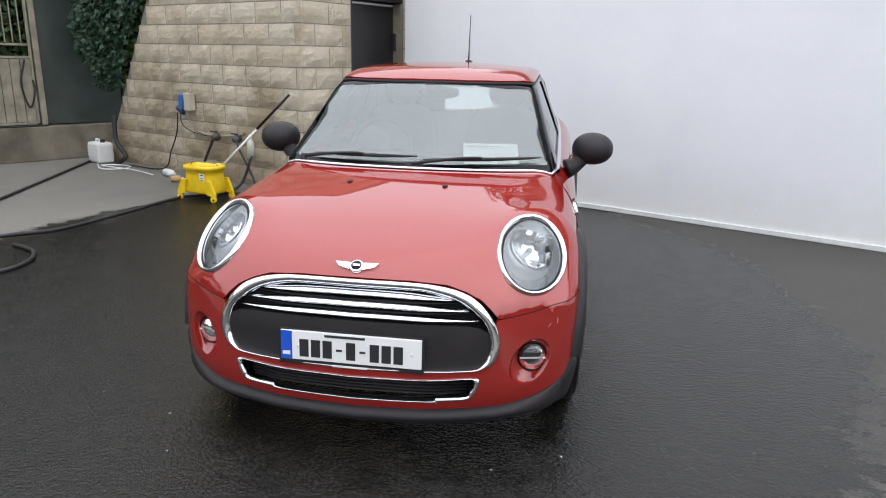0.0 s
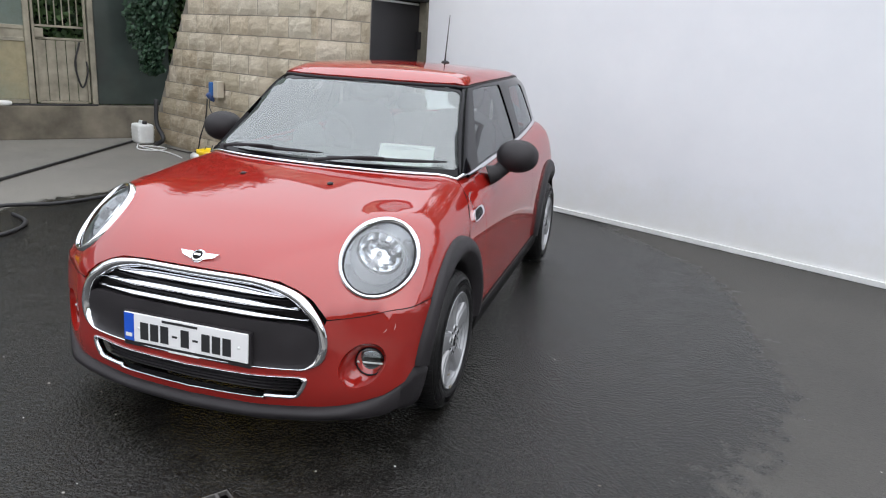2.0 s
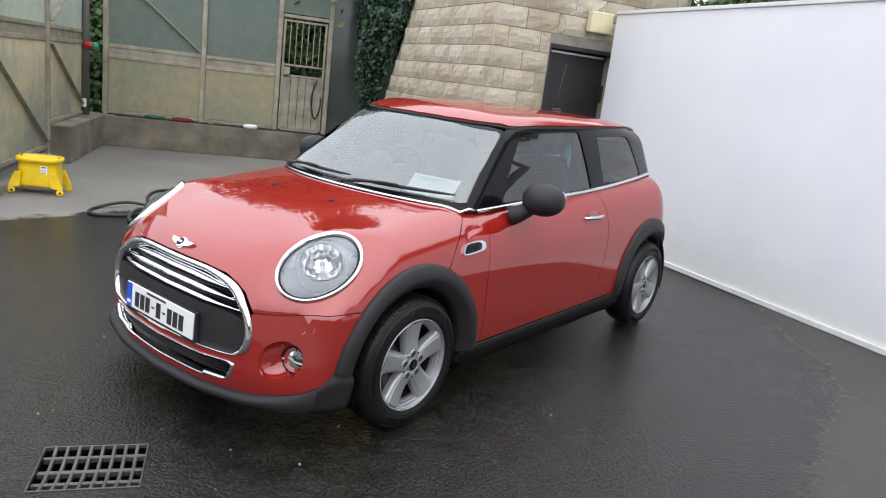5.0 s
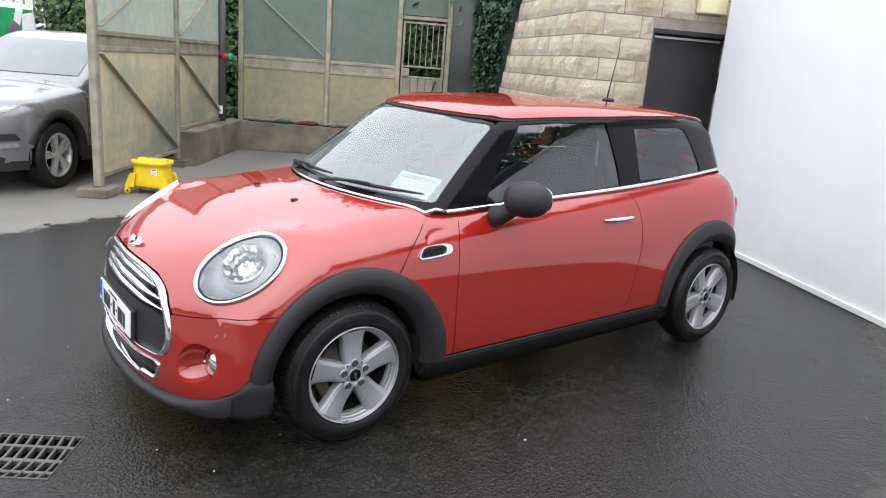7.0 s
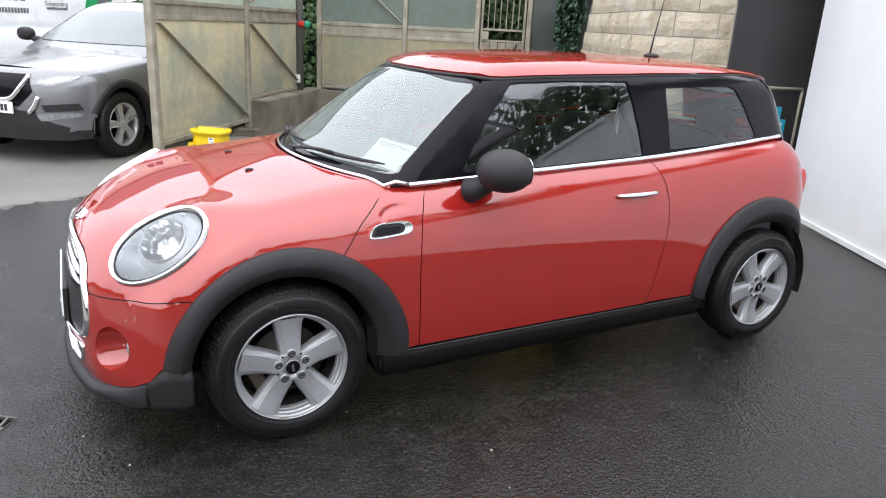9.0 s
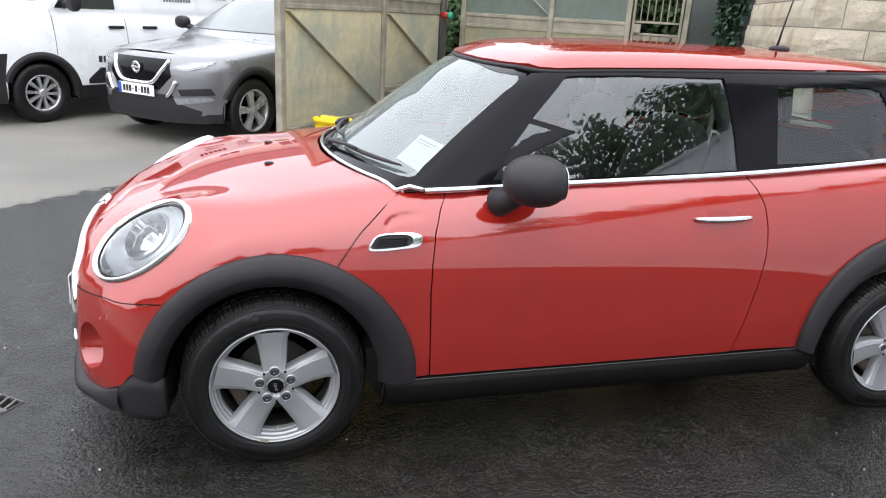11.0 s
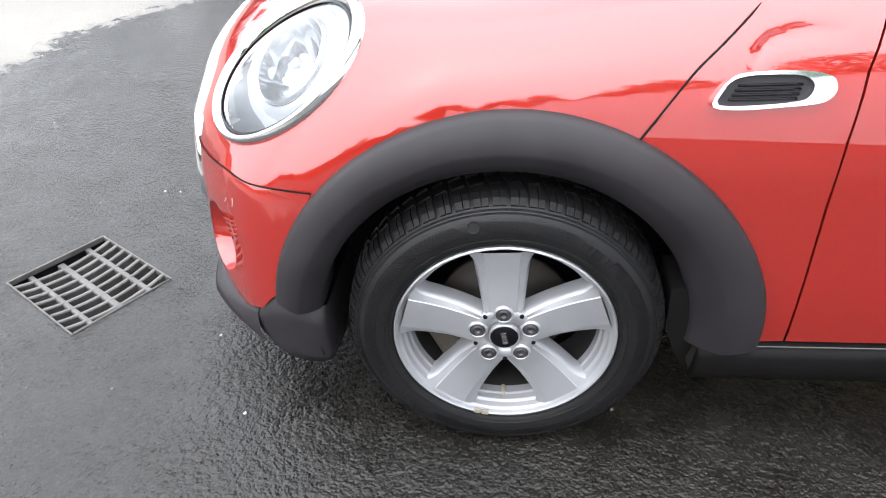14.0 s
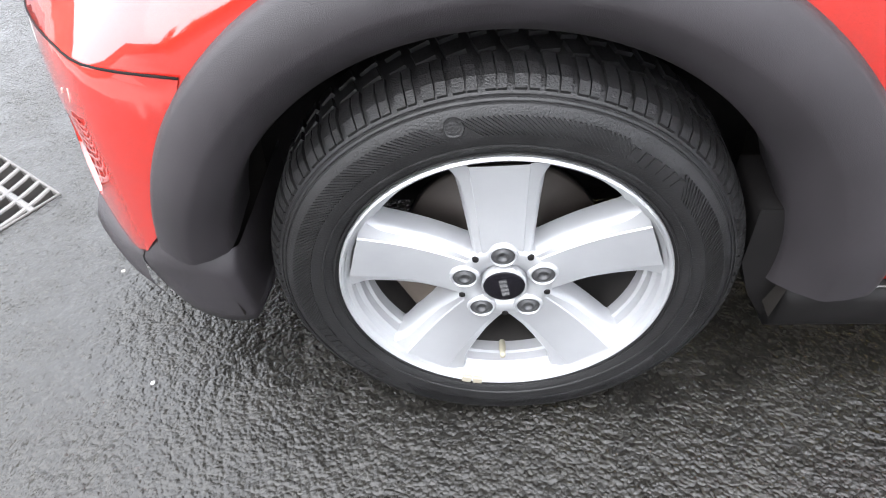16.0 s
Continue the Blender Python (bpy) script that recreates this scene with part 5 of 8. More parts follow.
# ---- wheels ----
# rim's inside, near-black: the shade between the spokes put into its colour
BARREL = plain("shaded_barrel", (0.022, 0.020, 0.019), 0.6, 0.3, 0.35, 20)
def wheel_parts(holder, turn):
    """A wheel about local z (outwards), lying at the origin."""
    R = pose(0, 0, 0, 0, 0, turn)
    tread = [(0.19, -0.085), (0.235, -0.098), (0.272, -0.096), (0.288, -0.084), (0.2965, -0.062), (0.2995, -0.03), (0.2995, 0.03), (0.2985, 0.050), (0.2945, 0.064), (0.286, 0.078), (0.2765, 0.0865), (0.264, 0.0925), (0.252, 0.0950), (0.238, 0.0945), (0.224, 0.0915), (0.2145, 0.0865), (0.2105, 0.082), (0.205, 0.076)]
    bm = lathe_bm(tread, 120)

    def settle(bm):
        """The tyre is pressed flat where it meets the ground."""
        for v in bm.verts:
            v.co.y = max(v.co.y, -0.2925)
        return bm

    tyre = part("tyre", settle(bm), RUBBER, holder, "black rubber tyre, wet and dusty")
    # tread: slanted shoulder blocks with sipes, and ribs between circular grooves
    bm = bmesh.new()
    for k in range(58):
        a = k * 360 / 58
        w = 0.0265 if k % 3 else 0.0225
        for u0, u1 in ((-0.5, -0.08), (0.0, 0.5)):
            q = []
            for r, z, skew in ((0.3045, 0.030, 0.004), (0.3030, 0.050, 0.002), (0.2985, 0.065, 0.0), (0.2900, 0.0775, 0.0)):
                for u in (u0, u1):
                    t = radians(a) + (u * w + skew) / 0.3
                    q.append(bm.verts.new((r * math.cos(t), r * math.sin(t), z)))
            base = [bm.verts.new(v.co * ((math.hypot(v.co.x, v.co.y) - 0.010) / math.hypot(v.co.x, v.co.y))) for v in q]
            for v, o in zip(base, q):
                v.co.z = o.co.z - 0.002
            for i in (0, 2, 4):
                bm.faces.new((q[i], q[i + 1], q[i + 3], q[i + 2]))
                bm.faces.new((q[i], q[i + 2], base[i + 2], base[i]))
                bm.faces.new((q[i + 1], base[i + 1], base[i + 3], q[i + 3]))
            bm.faces.new((q[0], base[0], base[1], q[1]))
            bm.faces.new((q[6], q[7], base[7], base[6]))
        for z in (0.012, -0.024):
            add_box(bm, (0.008, w * 0.86, 0.026), pose(0, 0, 0, 0, 0, a + (2.2 if z > 0 else 4.0)) @ Matrix.Translation((0.3005, 0, z)) @ pose(0, 0, 0, 18, 0, 0))
    bmesh.ops.recalc_face_normals(bm, faces=bm.faces)
    part("tread_pattern", settle(bm), RUBBER, tyre, smooth=False)
    # sidewall: two rims of rubber, a hatched band, and worn raised marks
    bm = bmesh.new()
    for r, z in ((0.2835, 0.0815), (0.2785, 0.0857), (0.2300, 0.0934), (0.2165, 0.0885)):
        add_lathe(bm, [(r - 0.0014, z - 0.001), (r - 0.0008, z + 0.0013), (r + 0.0008, z + 0.0010), (r + 0.0014, z - 0.0016)], 120)
    for k in range(300):
        a = k * 1.2
        if 42 < a < 60 or 205 < a < 238 or 100 < a < 107:
            continue
        add_box(bm, (0.034, 0.0011, 0.0022), pose(0, 0, 0, 0, 0, a) @ Matrix.Translation((0.2560, 0, 0.0945)) @ pose(0, 0, 0, 0, 8, 0) @ pose(0, 0, 0, 0, 0, 50))
    for k in range(16):
        a = (44 if k < 6 else 180) + k * 3.1
        add_box(bm, (0.015, 0.007 if k % 3 else 0.0105, 0.0026), pose(0, 0, 0, 0, 0, a) @ Matrix.Translation((0.2540, 0, 0.0948)) @ pose(0, 0, 0, 0, 4, 0))
    add_lathe(bm, [(0.0, 0.0012), (0.0085, 0.0012), (0.0105, 0.0016), (0.0115, -0.001)], 20, pose(0, 0, 0, 0, 0, 103) @ Matrix.Translation((0.2600, 0, 0.0940)) @ pose(0, 0, 0, 0, 14, 0))
    part("sidewall_relief", settle(bm), RUBBER, tyre, smooth=False)
    # rim barrel and lip
    prof = [(0.198, -0.07), (0.188, -0.05), (0.182, 0.0), (0.182, 0.034), (0.184, 0.050), (0.1885, 0.0515), (0.1905, 0.064), (0.196, 0.0675), (0.1985, 0.078), (0.2035, 0.0815), (0.2055, 0.0885), (0.2085, 0.0905), (0.2110, 0.088), (0.2118, 0.082)]
    rim = part("rim", lathe_bm(prof[3:], 96), ALLOY, holder, "silver five-spoke alloy rim with kerb scuffs")
    rim.data.set_sharp_from_angle(angle=radians(35))
    part("barrel", lathe_bm(prof[:4], 72), BARREL, rim, "inside of the rim, its shade painted near-black")
    # spokes: a broad raised pad between two scored lines, with sloping shoulders
    for k in range(5):
        bm = bmesh.new()
        rows = []
        for i in range(15):
            u = i / 14
            r = 0.050 + u * 0.1455
            w = 0.0350 + 0.0165 * u + 0.030 * max(0.0, u - 0.80) ** 1.5 / 0.2 ** 1.5 * 0.45
            pad = 0.0245 + 0.009 * u
            zt = 0.0795 + 0.003 * u - 0.006 * math.sin(math.pi * u)
            drop = 0.0055 * min(1.0, u * 3)
            cols = [(-w - 0.005, -0.040), (-w - 0.003, -0.016), (-w, -drop - 0.004), (-w + 0.003, -drop), (-pad - 0.0012, -0.0010), (-pad, 0.0008), (-pad * 0.4, 0.0014), (pad * 0.4, 0.0014), (pad, 0.0008), (pad + 0.0012, -0.0010), (w - 0.003, -drop), (w, -drop - 0.004), (w + 0.003, -0.016), (w + 0.005, -0.040)]
            rows.append([bm.verts.new((r, x, zt + h)) for x, h in cols])
        for a, b in zip(rows, rows[1:]):
            for j in range(13):
                bm.faces.new((a[j], a[j + 1], b[j + 1], b[j]))
        bm.transform(pose(0, 0, 0, 0, 0, turn + 90 + 72 * k))
        bmesh.ops.recalc_face_normals(bm, faces=bm.faces)
        sp = part("spoke", bm, ALLOY, rim)
        sp.data.set_sharp_from_angle(angle=radians(24))
    part("hub", lathe_bm([(0.0, 0.071), (0.034, 0.073), (0.037, 0.079), (0.050, 0.0812), (0.061, 0.0800), (0.066, 0.073), (0.068, 0.045)], 60), ALLOY, rim)
    cap = part("centre_cap", lathe_bm([(0, 0.0865), (0.024, 0.086), (0.0265, 0.0848), (0.0272, 0.081), (0.028, 0.07)], 40), GLOSS_BLACK, rim, "black centre cap with a silver mark")
    part("cap_ring", lathe_bm([(0.0268, 0.0850), (0.0278, 0.0856), (0.0290, 0.0845), (0.030, 0.07)], 40), ALLOY, cap)
    for k, (x, w) in enumerate(((-0.012, 0.006), (-0.004, 0.003), (0.004, 0.006), (0.011, 0.003))):
        part("cap_mark", box_bm((0.010, w, 0.001), R @ pose(0, 0, 0, 0, 0, 8) @ Matrix.Translation((0, x, 0.0872)), 0), CHROME, cap, "", False)
    for k in range(5):
        b = R @ pose(0, 0, 0, 0, 0, 90 + 72 * k) @ Matrix.Translation((0.0525, 0, 0))
        part("bolt_seat", lathe_bm([(0.0150, 0.0815), (0.0155, 0.0842), (0.0168, 0.0846), (0.0190, 0.0815), (0.021, 0.076)], 20, b), ALLOY, rim)
        part("wheel_bolt", lathe_bm([(0.0, 0.0815), (0.0055, 0.0815), (0.006, 0.0845), (0.0095, 0.0845), (0.0103, 0.0828), (0.0152, 0.0820)], 6 * 3, b), plain("bolt_steel", (0.06, 0.06, 0.062), 0.45, 0.6) if k == 0 and "bolt_steel" not in bpy.data.materials else bpy.data.materials["bolt_steel"], rim, "dark wheel bolt")
        c = R @ pose(0, 0, 0, 0, 0, 90 + 36 + 72 * k) @ Matrix.Translation((0.058, 0, 0))
        # a near-black disc painted as the shade of a small hole
        part("drain_hole", lathe_bm([(0, 0.0822), (0.0040, 0.0823), (0.0046, 0.0790)], 12, c), DARK, rim)
    v = R @ pose(0, 0, 0, 0, 0, 268) @ Matrix.Translation((0.176, 0, 0.052)) @ pose(0, 0, 0, 0, -25, 0)
    part("valve", lathe_bm([(0.005, -0.02), (0.005, 0.005), (0.0042, 0.006), (0.0042, 0.022), (0, 0.022)], 12, v), STEEL, rim, "valve stem")
    for da in (-12.5, -17):
        w = R @ pose(0, 0, 0, 0, 0, 270 + da) @ Matrix.Translation((0.2055, 0, 0.0895))
        part("balance_weight", box_bm((0.012, 0.014, 0.006), w, 0.002), STEEL, rim, "", False)
    # brake disc behind
    part("brake_disc", lathe_bm([(0, 0.02), (0.07, 0.02), (0.07, 0.0), (0.13, 0.0), (0.13, -0.02), (0, -0.02)], 48), plain("brake_iron", (0.045, 0.038, 0.034), 0.5, 0.5, 0.3) if "brake_iron" not in bpy.data.materials else bpy.data.materials["brake_iron"], holder, "rusty brake disc")
    part("caliper", box_bm((0.05, 0.12, 0.05), R @ pose(0, 0, 0, 0, 0, 203) @ Matrix.Translation((0.128, 0, 0.012)), 0.012), plain("caliper_grey", (0.06, 0.046, 0.035), 0.7, 0.2, 0.4) if "caliper_grey" not in bpy.data.materials else bpy.data.materials["caliper_grey"], holder)


for y, s, turn in ((AXLE_F, 1, 3), (AXLE_R, 1, 30), (AXLE_F, -1, 10), (AXLE_R, -1, 50)):
    w = new("wheel")
    w.parent = car
    w["label"] = "silver five-spoke alloy wheel with black tyre"
    # local z outwards, local y up, local x to the rear on the left side
    up = Matrix(((0, 0, 1, 0), (1, 0, 0, 0), (0, 1, 0, 0), (0, 0, 0, 1))) if s > 0 else Matrix(((0, 0, -1, 0), (-1, 0, 0, 0), (0, 1, 0, 0), (0, 0, 0, 1)))
    w.matrix_basis = Matrix.Translation((s * 0.733, y, 0.2935)) @ up
    wheel_parts(w, turn)


# ---- fittings of the red car ----
def blob(rx, ry, rz, m=Matrix(), seg=28, rings=16, p=2.0, flat=None):
    """A rounded solid; p above 2 is boxier; flat cuts it at local y."""
    bm = bmesh.new()
    bmesh.ops.create_uvsphere(bm, u_segments=seg, v_segments=rings, radius=1.0)
    for v in bm.verts:
        c = v.co
        k = (abs(c.x) ** p + abs(c.y) ** p + abs(c.z) ** p) ** (-1 / p)
        c *= k
        v.co = Vector((c.x * rx, c.y * ry, c.z * rz))
        if flat is not None:
            v.co.y = min(v.co.y, flat)
    bm.transform(m)
    return bm


for s in (1, -1):
    mir = new("door_mirror")
    mir.parent = car
    mir["label"] = "matt black oval door mirror"
    M = Matrix.Translation((s * 0.864, 0.825, 1.0)) @ pose(0, 0, 0, 0, 0, s * -8)
    part("cap", blob(0.107, 0.109, 0.083, M, p=2.12, flat=0.088), BLACK_PLASTIC, mir)
    part("mirror_glass", blob(0.075, 0.004, 0.055, M @ Matrix.Translation((0, 0.0852, 0)), p=2.6), plain("mirror_silver", (0.8, 0.82, 0.83), 0.05, 1.0, 0.02) if s == 1 else bpy.data.materials["mirror_silver"], mir, "mirror glass")
    stalk = spline([(s * 0.735, 0.752, 0.898), (s * 0.765, 0.762, 0.910), (s * 0.79, 0.782, 0.930), (s * 0.82, 0.805, 0.962)], 6)
    part("stalk", tube_bm(stalk, [0.052 - 0.012 * min(1, i / 9) for i in range(len(stalk))], 18), BLACK_PLASTIC, mir)
    # handle: chrome bar over a raised patch, a dish's shade painted in darker red
    hnd = new("door_handle")
    hnd.parent = car
    hnd["label"] = "chrome door handle"
    pts = []
    for i in range(13):
        y = 1.485 + 0.24 * i / 12
        p = by_side()(np.array([(y, 0.838 + 0.006 * i / 12)]))[0]
        out = 0.026 * math.sin(math.pi * min(1, max(0, i / 12))) ** 0.45
        pts.append(Vector((s * (p[0] + 0.004 + out), p[1], p[2])))
    part("grip", tube_bm(pts, [0.006 + 0.006 * math.sin(math.pi * i / 12) ** 0.5 for i in range(13)], 12), CHROME, hnd)
    part("dish_shade", panel_bm([(1.605 + 0.06 * math.cos(a * math.tau / 24), 0.845 + 0.028 * math.sin(a * math.tau / 24)) for a in range(24)], 0.02, by_side(), off=0.002, depth=0.002, mirror=s < 0), plain("red_in_shade", (0.22, 0.012, 0.01), 0.3, 0, 0.1, coat=1.0) if s == 1 else bpy.data.materials["red_in_shade"], hnd)
    flat_field = lambda x, y, z: body_field(x, y, z, 0.0)
    # side scuttle: chrome frame round a ribbed black inset
    sc = new("side_scuttle")
    sc.parent = car
    sc["label"] = "chrome-framed black side repeater vent"
    out = [(0.303, 0.764), (0.308, 0.790), (0.325, 0.812), (0.345, 0.821), (0.40, 0.826), (0.445, 0.825), (0.472, 0.817), (0.480, 0.800), (0.475, 0.784), (0.455, 0.772), (0.40, 0.765), (0.345, 0.760)]
    inn = [(0.311, 0.768), (0.316, 0.792), (0.330, 0.810), (0.36, 0.818), (0.42, 0.819), (0.441, 0.812), (0.447, 0.800), (0.441, 0.784), (0.425, 0.776), (0.37, 0.769)]
    out, inn = [[(v.x, v.y) for v in spline([(y, z, 0) for y, z in lp], 3, True)] for lp in ([(y, 0.776 + (z - 0.793) * 0.82) for y, z in q] for q in (out, inn))]
    part("surround", panel_bm(out, 0.012, by_side(flat_field), holes=(inn,), depth=0.012, off=0.012, mirror=s < 0, field=flat_field), CHROME, sc)
    part("inset", panel_bm(shrink(inn, lambda p: -0.003), 0.02, by_side(), depth=0.004, off=0.004, mirror=s < 0), BLACK_PLASTIC, sc, "black ribbed inset")
    for k in range(4):
        z0 = 0.764 + 0.0068 * k
        pr = by_side()(np.array([(0.326 + 0.004 * k + (0.10 - 0.002 * k) * i / 6, z0 + 0.003 * i / 6) for i in range(7)]))
        part("rib", tube_bm([Vector((s * (p[0] + 0.006), p[1], p[2])) for p in pr], 0.0022, 6), GLOSS_BLACK, sc)
    # washer jet
    j = by_top()(np.array([(0.213, -0.005)]))[0]
    part("washer_jet", blob(0.012, 0.019, 0.007, Matrix.Translation((s * j[0], j[1], j[2] + 0.002)), 16, 10), BLACK_PLASTIC, car, "black washer jet")

# fine scratches on the bumper's corner
SCRATCH = plain("scratched_primer", (0.62, 0.52, 0.48), 0.6)
for pts in (((0.70, 0.520), (0.697, 0.512), (0.692, 0.508)), ((0.725, 0.535), (0.725, 0.525), (0.723, 0.515)), ((0.64, 0.645), (0.66, 0.630), (0.675, 0.632))):
    p = by_front()(np.array(pts))
    q = p + normals(body_field, p) * 0.0004
    part("scratch", tube_bm(spline([Vector(v) for v in q], 5), 0.0007, 5), SCRATCH, car, "pale scratch in the paint")

# antenna
ant = new("roof_antenna")
ant.parent = car
ant["label"] = "thin black roof antenna"
az = float(by_top(cabin_field, 1.0)(np.array([(0.0, 2.30)]))[0][2]) + 0.010
part("antenna_foot", blob(0.026, 0.055, 0.016, Matrix.Translation((0, 2.30, az + 0.006)), 20, 10), BLACK_PLASTIC, ant)
part("whip", tube_bm([(0, 2.285, az + 0.01), (0, 2.30, az + 0.10), (0, 2.345, az + 0.335)], [0.006, 0.004, 0.0025], 8), BLACK_PLASTIC, ant)

# cowl and wipers
cowl_pts = [(x, 0.222 + 0.45 * x * x) for x in [0.64 * (i / 12 - 1) for i in range(25)]]
bm = bmesh.new()
g = []
for x, y in cowl_pts:
    z0 = float(by_top()(np.array([(x, y)]))[0][2])
    w = float(by_front(cabin_field, 1.8)(np.array([(x, 0.972)]))[0][1])
    g.append([bm.verts.new(v) for v in ((x, y, z0 - 0.004), (x, y + 0.02, z0 - 0.012), (x, (y + w) / 2, 0.942), (x, w + 0.004, 0.963))])
for a, b in zip(g, g[1:]):
    for k in range(3):
        bm.faces.new((a[k], b[k], b[k + 1], a[k + 1]))
bmesh.ops.recalc_face_normals(bm, faces=bm.faces)
part("cowl", bm, BLACK_PLASTIC, car, "black cowl below the windscreen")


def on_screen(x, z, off):
    p = by_front(cabin_field, 1.8)(np.array([(x, z)]))
    return Vector(p[0] + normals(cabin_field, p)[0] * off)


for (px, pz), (tx, tz) in (((0.06, 0.958), (0.60, 0.968)), ((-0.5, 0.958), (0.03, 0.970))):
    wp = new("wiper")
    wp.parent = car
    wp["label"] = "black windscreen wiper"
    n = 12
    bl2 = [on_screen(px + (tx - px) * (i / n), pz + 0.012 + (tz - pz) * (i / n), 0.016) for i in range(n + 1)]
    part("blade", tube_bm(bl2, [0.003 + 0.006 * math.sin(math.pi * i / n) ** 0.6 for i in range(n + 1)], 8), BLACK_PLASTIC, wp)
    p0 = on_screen(px - 0.06, 0.948, 0.02)
    mid = on_screen((px + tx) / 2, (pz + tz) / 2 + 0.010, 0.030)
    arm = spline([p0, p0.lerp(mid, 0.35) + Vector((0, -0.006, 0.006)), p0.lerp(mid, 0.75) + Vector((0, -0.006, 0.006)), mid], 5)
    part("arm", tube_bm(arm, [0.009 - 0.003 * i / (len(arm) - 1) for i in range(len(arm))], 8), BLACK_PLASTIC, wp)
    part("pivot", lathe_bm([(0, 0.012), (0.014, 0.01), (0.018, -0.02)], 16, Matrix.Translation(p0)), BLACK_PLASTIC, wp)

# tail lamp, seen edge-on
for s in (1, -1):
    p = on_body([(0.70, 2.90, 0.80)], CR, 1, 0.004)[0]
    part("tail_lamp", blob(0.03, 0.05, 0.09, Matrix.Translation((s * (p[0] - 0.03), p[1] - 0.01, p[2])), 20, 12, 2.6), plain("lamp_red", (0.4, 0.01, 0.01), 0.15, 0, 0.05, coat=1.0) if s == 1 else bpy.data.materials["lamp_red"], car, "red tail lamp")

# ---- interior ----
part("floor_pan", box_bm((1.3, 2.3, 0.05), Matrix.Translation((0, 1.7, 0.40)), 0.01), DARK, car)
bm = bmesh.new()
g = []
for i in range(17):
    x = -0.62 + 1.24 * i / 16
    f = 0.30 + 0.45 * x * x
    g.append([bm.verts.new(v) for v in ((x, f, 0.925), (x, f + 0.2, 0.945), (x, 0.84, 0.945), (x, 0.90, 0.925), (x, 0.93, 0.87), (x, 0.92, 0.70), (x, 0.84, 0.5))])
for a, b in zip(g, g[1:]):
    for k in range(6):
        bm.faces.new((a[k], b[k], b[k + 1], a[k + 1]))
bmesh.ops.recalc_face_normals(bm, faces=bm.faces)
part("dashboard", bm, DASH, car, "dark grey dashboard")
part("instrument_pod", lathe_bm([(0, 0.0), (0.085, 0.0), (0.095, 0.02), (0.09, 0.06), (0, 0.08)], 28, pose(-0.34, 0.90, 0.965, 70, 0, 0)), DASH, car)
part("bulkhead", box_bm((1.35, 0.04, 0.45), Matrix.Translation((0, 0.42, 0.68)), 0.01), DARK, car)
sw = pose(-0.34, 1.05, 0.93, 62, 0, 0)
wheel_st = part("steering_wheel", tube_bm([sw @ Vector((0.182 * math.cos(a * math.tau / 36), 0.182 * math.sin(a * math.tau / 36), 0)) for a in range(36)], 0.016, 10, True), DASH, car, "black steering wheel")
part("boss", blob(0.075, 0.065, 0.03, sw, 20, 12), DASH, wheel_st)
for a in (0, 180, 270):
    part("spoke", tube_bm([sw @ Vector((0.05 * math.cos(radians(a)), 0.05 * math.sin(radians(a)), 0)), sw @ Vector((0.175 * math.cos(radians(a)), 0.175 * math.sin(radians(a)), 0))], 0.013, 8), DASH, wheel_st)


def car_seat(x, y, wide, rear=False):
    st = new("rear_seat" if rear else "front_seat")
    st.parent = car
    st["label"] = "dark grey cloth rear bench" if rear else "dark grey cloth front seat"
    part("cushion", blob(wide / 2, 0.25, 0.09, Matrix.Translation((x, y, 0.60 if not rear else 0.64)), p=4), CLOTH, st)
    lean = pose(x, y + 0.30, 0.86 if not rear else 0.82, -16 if not rear else -20, 0, 0)
    part("backrest", blob(wide / 2 - 0.01, 0.075, 0.30 if not rear else 0.24, lean, p=3.5), CLOTH, st)
    for hx in ((0,) if not rear else (-0.32, 0.32)):
        part("headrest", blob(0.115, 0.055, 0.085 if not rear else 0.075, lean @ Matrix.Translation((hx, 0.01, 0.395 if not rear else 0.30)), p=3), CLOTH, st)
        for px in (-0.045, 0.045):
            part("headrest_post", tube_bm([lean @ Vector((hx + px, 0.01, 0.22)), lean @ Vector((hx + px, 0.01, 0.38))], 0.006, 8), CHROME, st)


car_seat(-0.34, 1.25, 0.50)
car_seat(0.34, 1.25, 0.50)
car_seat(0.0, 2.12, 1.05, True)
part("parcel_shelf", box_bm((1.05, 0.42, 0.03), Matrix.Translation((0, 2.66, 0.96)), 0.008), DASH, car)
part("headlining", panel_bm(mirror2([(x * 0.9, y if y > 0.95 else y + 0.14) for x, y in rh]), 0.08, by_top(cabin_field, 1.0), field=cabin_field, depth=0.0, off=-0.03), plain("pale_lining", (0.45, 0.45, 0.44), 0.9, 0, 0.05), car, "pale grey headlining")
for s in (1, -1):
    card = [(0.62, 0.45)] + [(y, float(BELT(y)) - 0.03) for y in (0.62, 1.0, 1.4, 1.8, 2.2, 2.6)] + [(2.6, 0.45)]
    part("door_card", panel_bm(card, 0.1, by_side(), depth=0.0, off=-0.06, mirror=s < 0), DASH, car)
    # B pillar trim and belt
    bp = [cab_side(1.72, 1.0), cab_side(1.69, 1.15), cab_side(1.66, 1.31)]
    part("pillar_trim", tube_bm([Vector((s * (p[0] - 0.05), p[1], p[2])) for p in bp], 0.035, 10), DASH, car)
    part("seat_belt", tube_bm([Vector((s * (bp[1][0] - 0.10), 1.66, 1.22)), Vector((s * (bp[1][0] - 0.105), 1.65, 0.98)), Vector((s * 0.52, 1.6, 0.7))], 0.011, 6), plain("belt_grey", (0.3, 0.3, 0.3), 0.8, 0, 0.05) if s == 1 else bpy.data.materials["belt_grey"], car, "grey seat belt")
rvm = pose(0.02, 0.93, 1.262, 0, 0, 6)
part("inside_mirror", blob(0.11, 0.02, 0.035, rvm, 24, 12, 2.6), DASH, car, "inside mirror")
